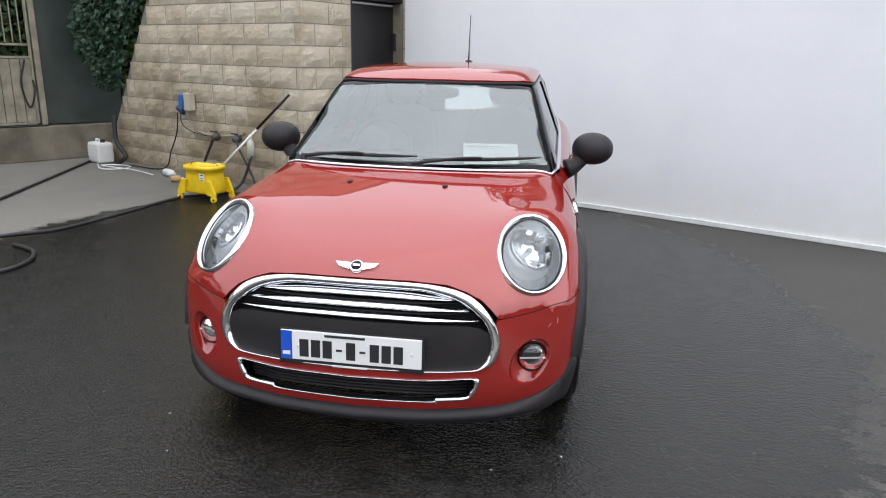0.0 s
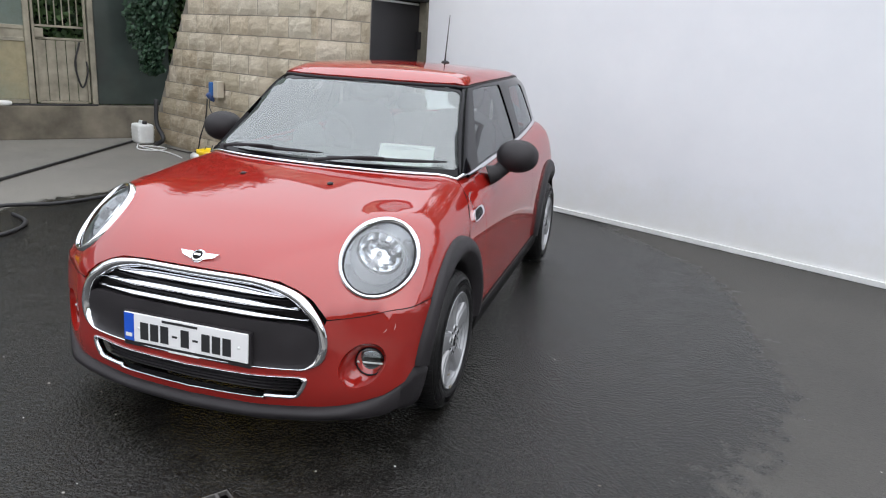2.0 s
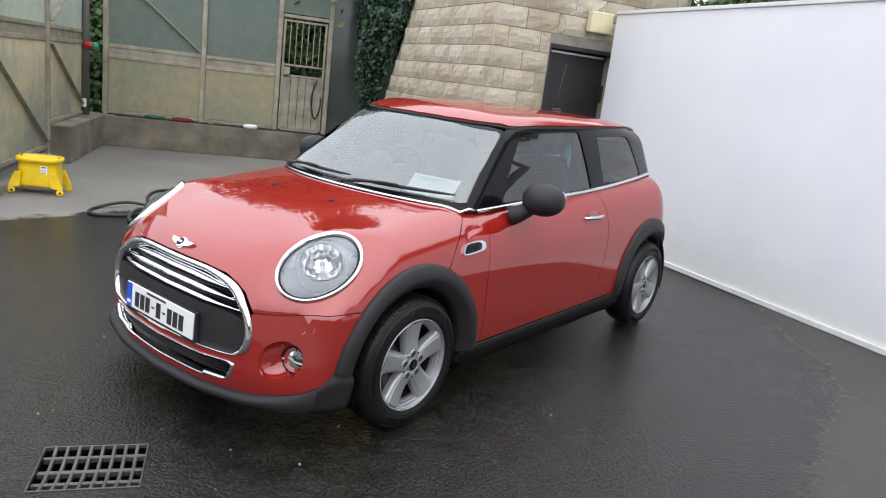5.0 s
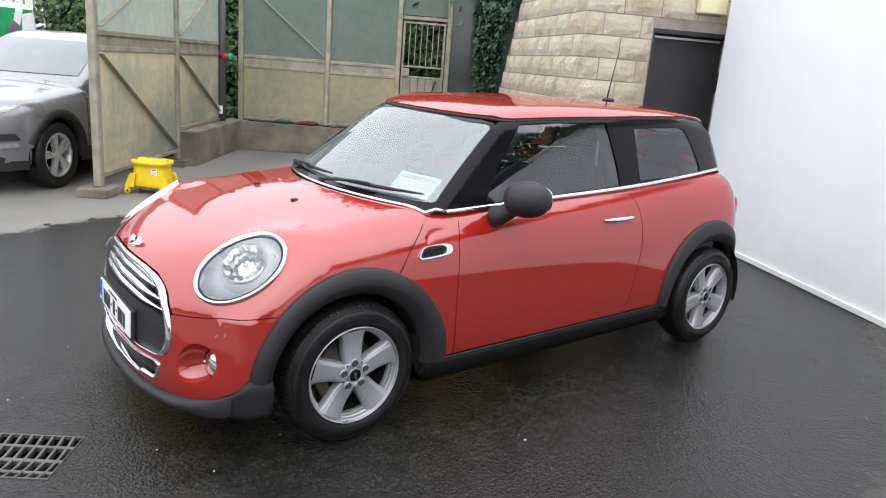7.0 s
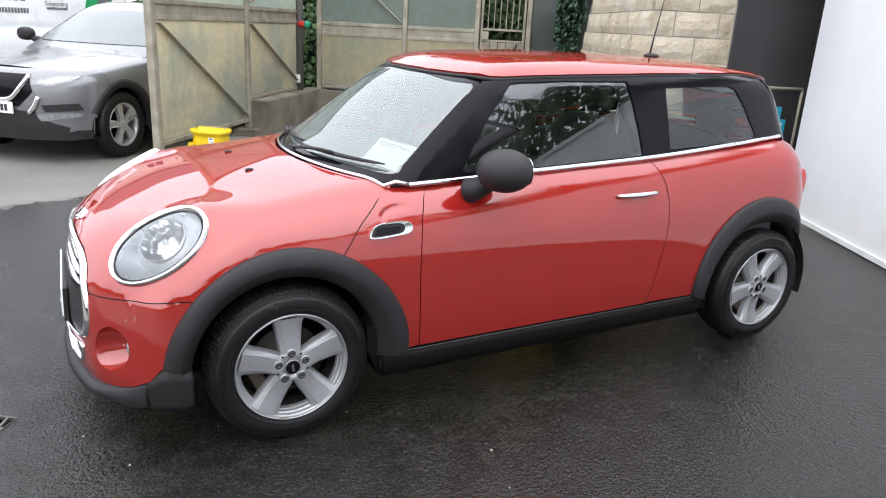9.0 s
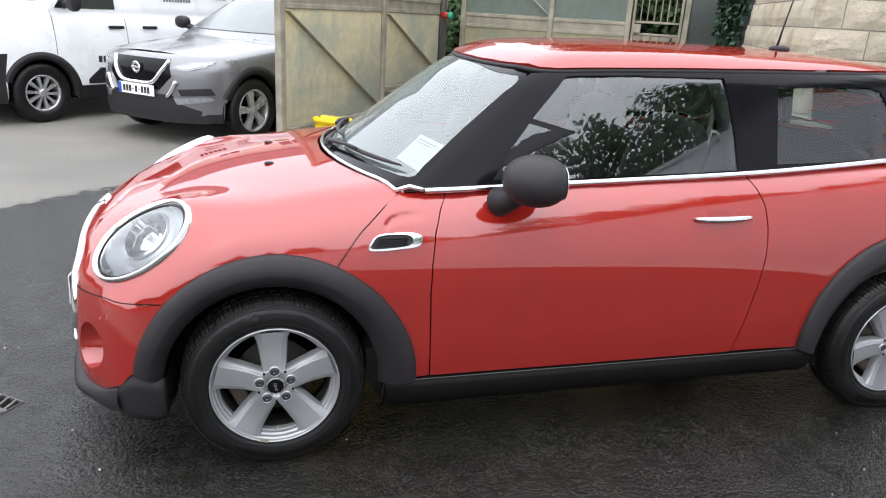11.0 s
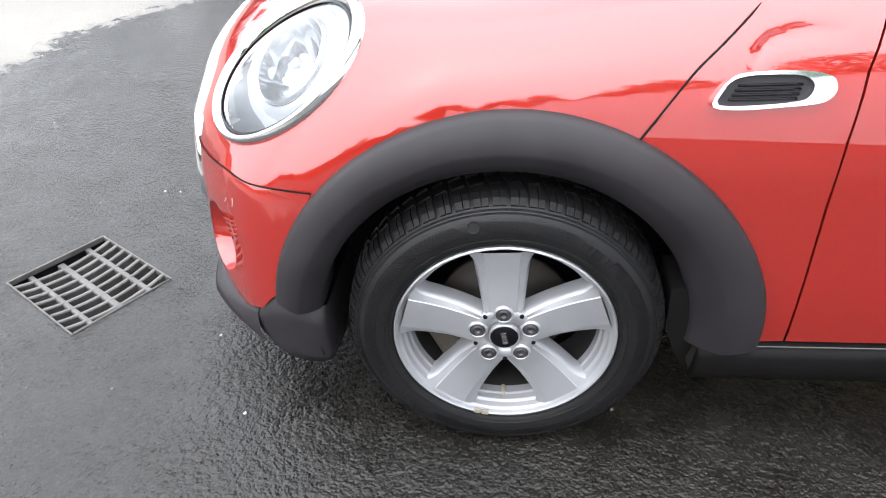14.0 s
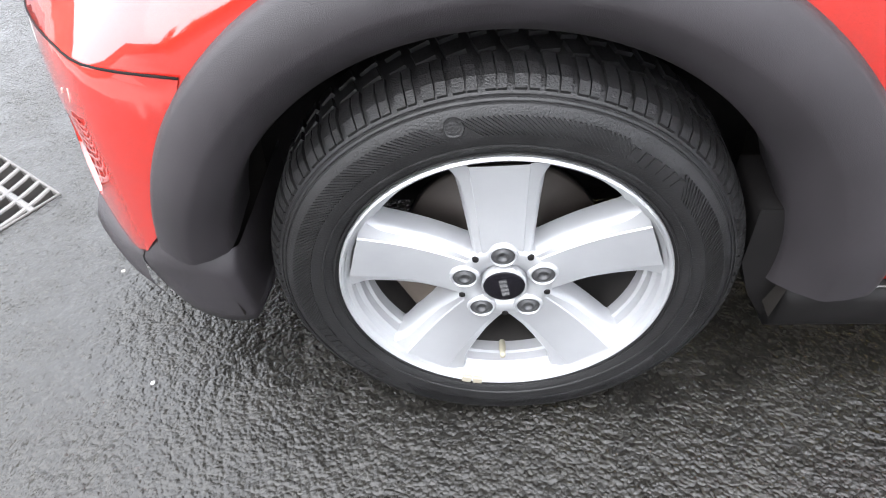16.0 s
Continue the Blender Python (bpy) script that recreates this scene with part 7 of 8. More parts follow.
def simple_wheel(parent, x, y, r, rim_r, spokes, mat):
    s = 1 if x > 0 else -1
    w = new("wheel")
    w.parent = parent
    w["label"] = "alloy wheel with black tyre"
    w.matrix_basis = Matrix.Translation((x, y, r)) @ (Matrix(((0, 0, 1, 0), (1, 0, 0, 0), (0, 1, 0, 0), (0, 0, 0, 1))) if s > 0 else Matrix(((0, 0, -1, 0), (-1, 0, 0, 0), (0, 1, 0, 0), (0, 0, 0, 1))))
    part("tyre", lathe_bm([(rim_r - 0.02, -0.1), (r - 0.03, -0.11), (r, -0.08), (r, 0.07), (r - 0.012, 0.098), (r - 0.04, 0.108), (rim_r + 0.01, 0.105), (rim_r, 0.09)], 48), RUBBER, w)
    rim = part("rim", lathe_bm([(rim_r - 0.03, -0.05), (rim_r - 0.02, 0.06), (rim_r, 0.092), (rim_r + 0.004, 0.1), (rim_r - 0.012, 0.098), (rim_r - 0.02, 0.075)], 48), mat, w)
    part("brake_disc", lathe_bm([(0, 0.0), (rim_r * 0.8, 0.0), (rim_r * 0.8, -0.03)], 32), DARK, w)
    for k in range(spokes):
        bm = bmesh.new()
        wd = 0.9 * rim_r / spokes
        v = [(0.03, -wd * 0.8), (rim_r * 0.5, -wd * 0.8), (rim_r - 0.012, -wd * 1.15), (rim_r - 0.012, wd * 1.15), (rim_r * 0.5, wd * 0.8), (0.03, wd * 0.8)]
        a = [bm.verts.new((px, py, 0.088)) for px, py in v]
        b = [bm.verts.new((px, py * 1.15, 0.05)) for px, py in v]
        bm.faces.new(a)
        for m in range(6):
            bm.faces.new((a[m], b[m], b[(m + 1) % 6], a[(m + 1) % 6]))
        bm.transform(pose(0, 0, 0, 0, 0, 90 + 360 / spokes * k + 11))
        bmesh.ops.recalc_face_normals(bm, faces=bm.faces)
        part("spoke", bm, mat, rim, "", False)
    part("hub_cap", lathe_bm([(0, 0.096), (0.03, 0.095), (0.045, 0.088), (0.05, 0.05)], 24), mat, rim)


def trim_ring(low, cy, r, r0, r1, wide, s):
    """A smooth band over a wheel arch, turned in towards the well."""
    bm = bmesh.new()
    rows = []
    for a in range(-8, 189 if cy > 1 else 167, 7):
        c, d = math.cos(radians(a)), math.sin(radians(a))
        yz = np.array([(cy + q * c, max(0.27, r + q * d)) for q in (r1, r1, r0, r0)])
        x = np.maximum(by_side(low)(yz)[:, 0], wide - 0.2) + np.array([-0.01, 0.006, 0.014, -0.08])
        rows.append([bm.verts.new((s * x[k], yz[k][0], yz[k][1])) for k in range(4)])
    for p, q in zip(rows, rows[1:]):
        for k in range(3):
            bm.faces.new((p[k], q[k], q[k + 1], p[k + 1]))
    bmesh.ops.recalc_face_normals(bm, faces=bm.faces)
    return bm


def vehicle(name, label, category, m, sp, paint, trim):
    """A parked vehicle: lofted body, cabin glass, black skirts, lamps, plate and wheels."""
    v = thing(name, label, category, m)
    low, cab = vehicle_fields(sp)
    both_f = lambda x, y, z: np.minimum(low(x, y, z), cab(x, y, z))
    wb, r, wide, nose = sp["base"], sp["tyre"], sp["wide"], sp["nose"]
    ra = r + 0.075

    def in_arch(c):
        return any((c[1] - a) ** 2 + (c[2] - r) ** 2 < ra * ra for a in (0.0, wb)) and abs(c[0]) > 0.5

    part("body", loft_bm(both_f, nose + sp["round"] * 0.55, sp["tail"] - 0.12, 0.62, 150, 42, -46, in_arch), paint, v)
    zt = sp["front_top"]
    face = [(-wide * 0.84, 0.28), (wide * 0.84, 0.28), (wide * 0.9, 0.6), (wide * 0.84, zt - 0.04), (wide * 0.5, zt), (-wide * 0.5, zt), (-wide * 0.84, zt - 0.04), (-wide * 0.9, 0.6)]
    front = by_front(low, 0.6)
    part("nose", panel_bm(face, 0.04, front, field=low, depth=0.0, off=0.004), paint, v)
    rear = [(-wide * 0.93, 0.3), (wide * 0.93, 0.3), (wide * 0.93, sp["belt"]), (-wide * 0.93, sp["belt"])]

    # black skirt round the foot
    sk = sp["skirt"]
    part("bumper_skirt", panel_bm([(-wide * 0.84, 0.24), (wide * 0.84, 0.24), (wide * 0.9, sk), (wide * 0.6, sk - 0.04), (-wide * 0.6, sk - 0.04), (-wide * 0.9, sk)], 0.07, front, field=low, depth=0.04, off=0.008), trim, v, "black lower bumper")
    for s in (1, -1):
        part("side_skirt", panel_bm([(0.42, 0.24), (wb - 0.42, 0.24), (wb - 0.42, 0.40), (0.42, 0.40)], 0.12, by_side(low), field=low, depth=0.03, off=0.008, mirror=s < 0), trim, v)
        n0 = nose + sp["round"] * 0.5
        part("bumper_corner", panel_bm([(n0, 0.25), (0.01 - ra, 0.25), (-0.01 - ra, min(0.5, sk - 0.03)), (-ra * (0.88 if sk > 0.6 else 1.0), sk), (n0 + 0.03, sk)], 0.05, by_side(low), field=low, depth=0.02, off=0.009, mirror=s < 0), trim, v)
        for cy in (0.0, wb):
            part("arch_trim", trim_ring(low, cy, r, ra - 0.03, ra + 0.05, wide, s), trim, v)
            bm = lathe_bm([(0, 0), (ra + 0.02, 0), (ra + 0.02, 0.32)], 32, Matrix.Translation((s * (wide - 0.36), cy, r)) @ pose(0, 0, 0, 0, 90 * s, 0))
            for q in bm.verts:
                q.co.z = max(q.co.z, 0.26)
            part("wheel_well", bm, DARK, v)
            simple_wheel(v, s * (wide - 0.125), cy, r, sp["rim"], sp["spokes"], sp["rim_mat"])
        for poly in sp["windows"]:
            part("side_window", panel_bm(poly, 0.1, by_side(cab), field=cab, depth=0.0, off=0.006, mirror=s < 0), DARK_GLASS, v, "dark side window")
        hl = [(s * x, z) for x, z in sp["lamp"]]
        part("headlamp", panel_bm(hl, 0.035, front, field=low, depth=0.012, off=0.012), LAMP_SILVER, v, "clear headlamp")
        hi = shrink(hl, lambda p: 0.022)
        part("lamp_core", panel_bm(hi, 0.035, front, field=low, depth=0.006, off=0.016), CHROME, v)
        fx, fz = sp["fog"]
        part("fog_trim", panel_bm([(s * (fx + dx), fz + dz) for dx, dz in ((-0.15, 0.03), (0.13, 0.055), (0.16, -0.01), (-0.12, -0.035))], 0.05, front, field=low, depth=0.02, off=0.012), trim, v)
        if sp["blade"]:
            part("fog_blade", panel_bm([(s * (fx + dx), fz + dz) for dx, dz in ((-0.2, -0.06), (0.14, -0.035), (0.15, -0.075), (-0.16, -0.125))], 0.05, front, field=low, depth=0.02, off=0.014), LAMP_SILVER, v, "silver bumper blade")
        mx, my, mz = sp["mirror"]
        mirror = part("door_mirror", blob(0.105, 0.07, sp["mirror_h"], Matrix.Translation((s * mx, my, mz)), 20, 12, 2.6), sp["mirror_mat"], v)
        root = by_side(both_f)(np.array([(my + 0.03, mz - 0.08)]))[0]
        part("mirror_arm", tube_bm([Vector((s * (root[0] - 0.03), my + 0.03, mz - 0.08)), Vector((s * (mx - 0.04), my, mz - 0.035))], [0.045, 0.03], 10), trim, mirror)
        for hy in sp["handles"]:
            p = by_side(low)(np.array([(hy, sp["grip"])]))[0]
            part("door_handle", box_bm((0.03, 0.2, 0.035), Matrix.Translation((s * (p[0] + 0.012), hy, p[2])), 0.01), trim, v, "", False)
        for sy in sp["shuts"]:
            pp = by_side(both_f)(np.array([(sy, z) for z in np.linspace(0.42, sp["belt"] - 0.06, 12)]))
            part("shut_line", tube_bm([Vector((s * (q[0] - 0.001), q[1], q[2])) for q in pp], 0.004, 5), DARK, v)
    part("windscreen", panel_bm(sp["glass"], 0.09, by_front(cab, 2.2), field=cab, depth=0.0, off=0.006), SKY_GLASS, v, "windscreen reflecting the sky")
    part("grille", panel_bm(sp["grille"], 0.05, front, field=low, depth=0.02, off=0.010), GLOSS_BLACK, v, "black grille")
    if sp.get("mouth"):
        part("lower_mouth", panel_bm(sp["mouth"], 0.05, front, field=low, depth=0.02, off=0.011), BLACK_PLASTIC, v, "black lower air intake")
    for line in sp["chrome"]:
        pp = front(np.array(line))
        part("grille_bar", tube_bm([Vector(q) + Vector((0, -0.016, 0)) for q in spline([Vector(t) for t in pp], 4)], 0.024, 8), CHROME, v, "chrome grille bar")
    bp = front(np.array([(0.0, sp["badge"])]))[0]
    part("badge", lathe_bm([(0.035, 0.0), (0.05, 0.008), (0.06, 0.0)], 24, Matrix.Translation((0, bp[1] - 0.03, bp[2])) @ pose(0, 0, 0, 90)), CHROME, v)
    part("badge_bar", box_bm((0.13, 0.012, 0.022), Matrix.Translation((0, bp[1] - 0.034, bp[2])), 0.004), CHROME, v, "", False)
    pz = sp["plate"]
    pp = front(np.array([(0.0, pz)]))[0]
    pl = part("number_plate", box_bm((0.52, 0.012, 0.11), Matrix.Translation((0, pp[1] - 0.03, pz)), 0.003), PAPER, v, "white number plate", False)
    part("blue_band", box_bm((0.04, 0.003, 0.106), Matrix.Translation((-0.238, pp[1] - 0.037, pz)), 0), bpy.data.materials["plate_blue"], pl, "", False)
    for k in range(9):
        w, h = (0.022, 0.009) if k in (3, 5) else (0.032, 0.064)
        part("plate_bar", box_bm((w, 0.003, h), Matrix.Translation((-0.175 + k * 0.045, pp[1] - 0.037, pz)), 0), INK, pl, "", False)
    return v, low, cab


DARK_GLASS = plain("privacy_glass", (0.012, 0.013, 0.015), 0.06, 0, 0.1, 3, coat=1.0)
SKY_GLASS = plain("screen_glass", (0.13, 0.145, 0.15), 0.1, 0, 0.1, 3, coat=0.0, spec=0.7)
LAMP_SILVER = plain("lamp_bright", (0.26, 0.27, 0.285), 0.2, 0.4, 0.25, 22, coat=1.0)
GREY_PAINT = plain("grey_metallic", (0.185, 0.187, 0.195), 0.3, 0.55, 0.06, 3, coat=0.8)
SILVER_PAINT = plain("silver_metallic", (0.46, 0.46, 0.47), 0.3, 0.55, 0.06, 3, coat=1.0)
WHITE_PAINT = plain("white_enamel", (0.78, 0.79, 0.80), 0.28, 0, 0.04, 3, coat=0.8)
TWO_TONE = plain("dark_alloy", (0.22, 0.22, 0.225), 0.35, 0.7, 0.1)


def sym(half):
    return half + [(-x, z) for x, z in half[::-1]]


suv = dict(hood=[(-1.0, 0.80), (-0.78, 0.88), (-0.4, 0.955), (0.2, 1.03), (0.6, 1.07), (1.2, 1.12), (4.0, 1.14)], roof=[(0.6, 1.40), (1.2, 1.55), (1.7, 1.595), (2.6, 1.58), (3.5, 1.48)], wide=0.903, nose=-0.76, tail=3.48, belt=1.12, grip=1.0, tumble=0.33, round=0.34, lean=0.22, screen=((0.46, 1.06), (1.33, 1.52)), cab_back=3.35, back_slope=0.9, base=2.646, tyre=0.345, rim=0.225, spokes=5, rim_mat=SILVER_PAINT, front_top=0.91, skirt=0.34,
           windows=[[(0.78, 1.145), (1.7, 1.16), (1.68, 1.48), (1.35, 1.455)], [(1.76, 1.16), (2.55, 1.18), (2.5, 1.45), (1.74, 1.48)]], lamp=[(0.42, 0.77), (0.47, 0.81), (0.66, 0.85), (0.80, 0.86), (0.75, 0.81), (0.62, 0.765)], fog=(0.66, 0.55), blade=True, mirror=(1.0, 0.78, 1.17), mirror_h=0.075, mirror_mat=BLACK_PLASTIC, handles=(1.55, 2.4), shuts=(0.5, 1.73, 2.6),
           glass=sym([(0.70, 1.12), (0.66, 1.25), (0.58, 1.48)]), grille=sym([(0.30, 0.56), (0.44, 0.70), (0.40, 0.86)]), chrome=[[(-0.40, 0.86), (-0.33, 0.74), (-0.22, 0.63), (0.0, 0.615), (0.22, 0.63), (0.33, 0.74), (0.40, 0.86)], [(-0.50, 0.66), (-0.45, 0.56), (-0.40, 0.50)], [(0.50, 0.66), (0.45, 0.56), (0.40, 0.50)]], badge=0.765, plate=0.545, mouth=sym([(0.70, 0.30), (0.72, 0.37), (0.52, 0.44), (0.44, 0.52)]))
vehicle("grey_suv", "dark grey metallic compact SUV parked beside the side screen", "car", parked(-5.12, -0.2, 0.80, -42.0), suv, GREY_PAINT, BLACK_PLASTIC)

van_sp = dict(hood=[(-1.0, 1.0), (-0.82, 1.08), (-0.5, 1.17), (-0.1, 1.29), (0.3, 1.36), (4.2, 1.36)], roof=[(0.2, 1.85), (0.8, 1.93), (1.4, 1.965), (4.1, 1.95)], wide=0.978, nose=-0.93, tail=4.05, belt=1.30, grip=1.07, tumble=0.12, round=0.34, lean=0.18, screen=((-0.08, 1.28), (0.72, 1.88)), cab_back=4.05, back_slope=0.02, base=3.098, tyre=0.335, rim=0.203, spokes=10, rim_mat=SILVER_PAINT, front_top=1.1, skirt=0.78,
              windows=[[(0.26, 1.27), (1.02, 1.27), (1.02, 1.74), (0.62, 1.74)]], lamp=[(0.50, 0.90), (0.52, 1.0), (0.74, 1.12), (0.88, 1.14), (0.82, 1.0), (0.68, 0.91)], fog=(0.72, 0.48), blade=False, mirror=(1.13, 0.36, 1.38), mirror_h=0.14, mirror_mat=BLACK_PLASTIC, handles=(0.98, 1.45), shuts=(0.2, 1.12), glass=sym([(0.78, 1.33), (0.76, 1.5), (0.70, 1.86)]), grille=sym([(0.36, 0.72), (0.46, 0.82), (0.42, 1.03)]),
              chrome=[[(-0.42, 1.03), (-0.35, 0.86), (-0.24, 0.76), (0.24, 0.76), (0.35, 0.86), (0.42, 1.03)]], badge=0.90, plate=0.55)
VAN_M = parked(-6.2, -2.55, 0.87)
van, vlow, vcab = vehicle("white_van", "white panel van with black bumpers and dealer lettering", "van", VAN_M, van_sp, WHITE_PAINT, BLACK_PLASTIC)
vside = lambda y, z: by_side(lambda a, b, c: np.minimum(vlow(a, b, c), vcab(a, b, c)))(np.array([(y, z)]))[0]
p = vside(2.2, 1.0)
INK_GREY = plain("grey_lettering", (0.16, 0.16, 0.17), 0.5)
for y, z, w, h, mat in ((0.90, 0.70, 0.42, 0.075, INK), (1.85, 1.60, 0.62, 0.14, INK), (1.95, 1.42, 0.44, 0.06, INK_GREY), (2.62, 1.46, 0.34, 0.03, INK_GREY)):
    q0, q1 = vside(y, z - h / 2), vside(y, z + h / 2)
    n = max(1, round(w / (h * 0.75)))
    for k in range(n):
        yy = y - w / 2 + w * (k + 0.5) / n
        part("letter_bar", box_bm((0.004, w / n * 0.66, h), Matrix.Translation(((q0[0] + q1[0]) / 2 + 0.006, yy, z)), 0), mat, van, "", False)
for body, z in (("Proudly", 1.60), ("Supporting", 1.52)):
    txt = bpy.data.curves.new("lettering", "FONT")
    txt.body, txt.size, txt.align_x, txt.align_y, txt.extrude = body, 0.085, "CENTER", "CENTER", 0.001
    txt.materials.append(INK_GREY)
    txo = new("lettering", txt)
    txo.parent = van
    q = vside(2.62, z)
    txo.matrix_basis = Matrix(((0, 0, 1, q[0] + 0.008), (1, 0, 0, 2.62), (0, 1, 0, z), (0, 0, 0, 1)))
GREEN_FILM = plain("green_film", (0.02, 0.30, 0.10), 0.4)
for k, (y0, y1) in enumerate(((3.0, 3.28), (3.42, 3.62))):
    bm = bmesh.new()
    vs = [bm.verts.new((vside(y, z)[0] + 0.006, y, z)) for y, z in ((y0, 1.30), (y1, 1.30), (y1 + 0.28, 1.85), (y0 + 0.28, 1.85))]
    bm.faces.new(vs)
    part("green_stripe", bm, GREEN_FILM, van, "green stripe", False)
q = vside(3.45, 1.56)
part("crest", lathe_bm([(0, 0.004), (0.11, 0.004), (0.13, 0.0)], 6, Matrix.Translation((q[0] + 0.012, 3.45, 1.56)) @ pose(0, 0, 0, 0, 90, 0)), INK_GREY, van, "plain shield shape", False)
for y0, y1, z0, z1 in ((0.55, 1.05, 0.42, 0.60), (1.25, 2.6, 0.42, 0.56)):
    part("side_moulding", panel_bm([(y0, z0), (y1, z0), (y1, z1), (y0 + 0.16, z1), (y0, z0 + 0.05)], 0.1, by_side(vlow), field=vlow, depth=0.02, off=0.012), BLACK_PLASTIC, van, "black side moulding")

pick = dict(hood=[(-1.0, 1.0), (-0.8, 1.06), (-0.4, 1.12), (0.4, 1.17), (0.8, 1.2), (4.3, 1.2)], roof=[(0.8, 1.6), (1.4, 1.76), (1.9, 1.80), (2.7, 1.77)], wide=0.925, nose=-0.90, tail=4.3, belt=1.18, grip=1.08, tumble=0.3, round=0.28, lean=0.12, screen=((0.62, 1.16), (1.38, 1.72)), cab_back=2.75, back_slope=0.25, base=3.15, tyre=0.385, rim=0.24, spokes=6, rim_mat=TWO_TONE, front_top=1.08, skirt=0.50,
            windows=[[(0.95, 1.22), (1.75, 1.22), (1.75, 1.66), (1.42, 1.66)], [(1.83, 1.22), (2.55, 1.22), (2.45, 1.64), (1.83, 1.66)]], lamp=[(0.52, 0.88), (0.52, 1.0), (0.70, 1.04), (0.86, 1.05), (0.82, 0.93), (0.66, 0.87)], fog=(0.68, 0.6), blade=True, mirror=(1.04, 0.9, 1.28), mirror_h=0.1, mirror_mat=CHROME, handles=(1.6, 2.5), shuts=(0.7, 1.79), glass=sym([(0.72, 1.2), (0.68, 1.4), (0.62, 1.68)]), grille=sym([(0.36, 0.74), (0.44, 0.84), (0.42, 1.02)]),
            chrome=[[(-0.42, 1.02), (-0.34, 0.86), (-0.22, 0.76), (0.22, 0.76), (0.34, 0.86), (0.42, 1.02)]], badge=0.9, plate=0.62)
vehicle("silver_pickup", "silver double-cab pickup truck parked nose out", "pickup", parked(-7.4, -4.76, 0.82), pick, SILVER_PAINT, BLACK_PLASTIC)
vehicle("white_van", "white panel van with a black bumper, far along the row", "van", parked(-8.4, -6.6, 0.87), van_sp, WHITE_PAINT, BLACK_PLASTIC)
vehicle("dark_car", "dark car at the far end of the row", "car", parked(-9.6, -9.0, 0.8), suv, plain("dark_green_metallic", (0.015, 0.025, 0.022), 0.3, 0.4, 0.05, coat=1.0), BLACK_PLASTIC)


# ---- far side: white wall with railings, house, hedge, trees ----
far_m = upright((-17.8, -14.0), (0.30, 0.954))
fw = tagged(part("wall_far", box_bm((26.0, 0.3, 1.72), Matrix.Translation((13.0, 0.15, 0.86)), 0.02), WHITE_WALL, smooth=False), "white rendered boundary wall behind the parked vehicles", "wall", kind="structure")
fw.matrix_basis = far_m
fence = thing("railing", "grey steel palisade railing on top of the white wall", "railing", far_m @ Matrix.Translation((0, 0.12, 1.72)))
GREY_RAIL = plain("grey_railing", (0.2, 0.2, 0.2), 0.6, 0.2)
for z in (0.12, 0.62):
    part("rail", box_bm((26.0, 0.03, 0.04), Matrix.Translation((13.0, 0, z)), 0), GREY_RAIL, fence, "", False)
pale_me = bpy.data.meshes.new("pale")
pb = box_bm((0.035, 0.02, 0.85), Matrix.Translation((0, -0.026, 0.425)), 0)
pb.to_mesh(pale_me)
pb.free()
pale_me.materials.append(GREY_RAIL)
for k in range(100):
    ob = new("pale", pale_me)
    ob.parent = fence
    ob.matrix_basis = Matrix.Translation((7.0 + k * 0.17, 0, 0))

house = thing("house", "pale house with a slate roof beyond the railings", "house", far_m @ Matrix.Translation((11, 9.0, 0)))
part("wall", box_bm((14, 7, 5.4), Matrix.Translation((0, 3.5, 2.7)), 0), plain("cream_render", (0.62, 0.60, 0.55), 0.9, 0, 0.08, 1.5, 0.3, 60), house, "", False)
bm = bmesh.new()
v = [bm.verts.new(c) for c in ((-7.3, -0.35, 5.4), (7.3, -0.35, 5.4), (7.3, 7.35, 5.4), (-7.3, 7.35, 5.4), (-6.8, 3.5, 7.9), (6.8, 3.5, 7.9))]
for f in ((0, 1, 5, 4), (2, 3, 4, 5), (1, 2, 5), (3, 0, 4), (3, 2, 1, 0)):
    bm.faces.new([v[i] for i in f])
part("roof", bm, plain("slate", (0.07, 0.075, 0.085), 0.7, 0, 0.2, 3, 0.4, 30), house, "dark slate roof", False)
for x in (-5, -2.2, 0.6, 3.4, 6):
    for z in (1.5, 3.9):
        wn2 = part("window", box_bm((1.2, 0.1, 1.3), Matrix.Translation((x, -0.02, z)), 0.02), WHITE_PL, house, "white framed window", False)
        for dx in (-0.28, 0.28):
            part("pane", box_bm((0.48, 0.02, 1.12), Matrix.Translation((x + dx, -0.085, z)), 0), DARK_GLASS, wn2, "", False)


def leaf_mat(name, a, b):
    m, nt, bs = mat_new(name)
    geo = nt.nodes.new("ShaderNodeNewGeometry")
    c = ramp(nt, geo.outputs["Random Per Island"], [(0.0, a), (0.6, b), (1.0, tuple(v * 1.5 for v in b))])
    nt.links.new(c, bs.inputs["Base Color"])
    bs.inputs["Roughness"].default_value = 0.5
    bs.inputs["Specular IOR Level"].default_value = 0.35
    return m


IVY = leaf_mat("ivy_leaf", (0.012, 0.028, 0.018), (0.03, 0.065, 0.035))
LEAF = leaf_mat("tree_leaf", (0.02, 0.045, 0.015), (0.06, 0.11, 0.035))
BARK = plain("bark", (0.12, 0.095, 0.07), 0.95, 0, 0.3, 8, 0.8, 40)


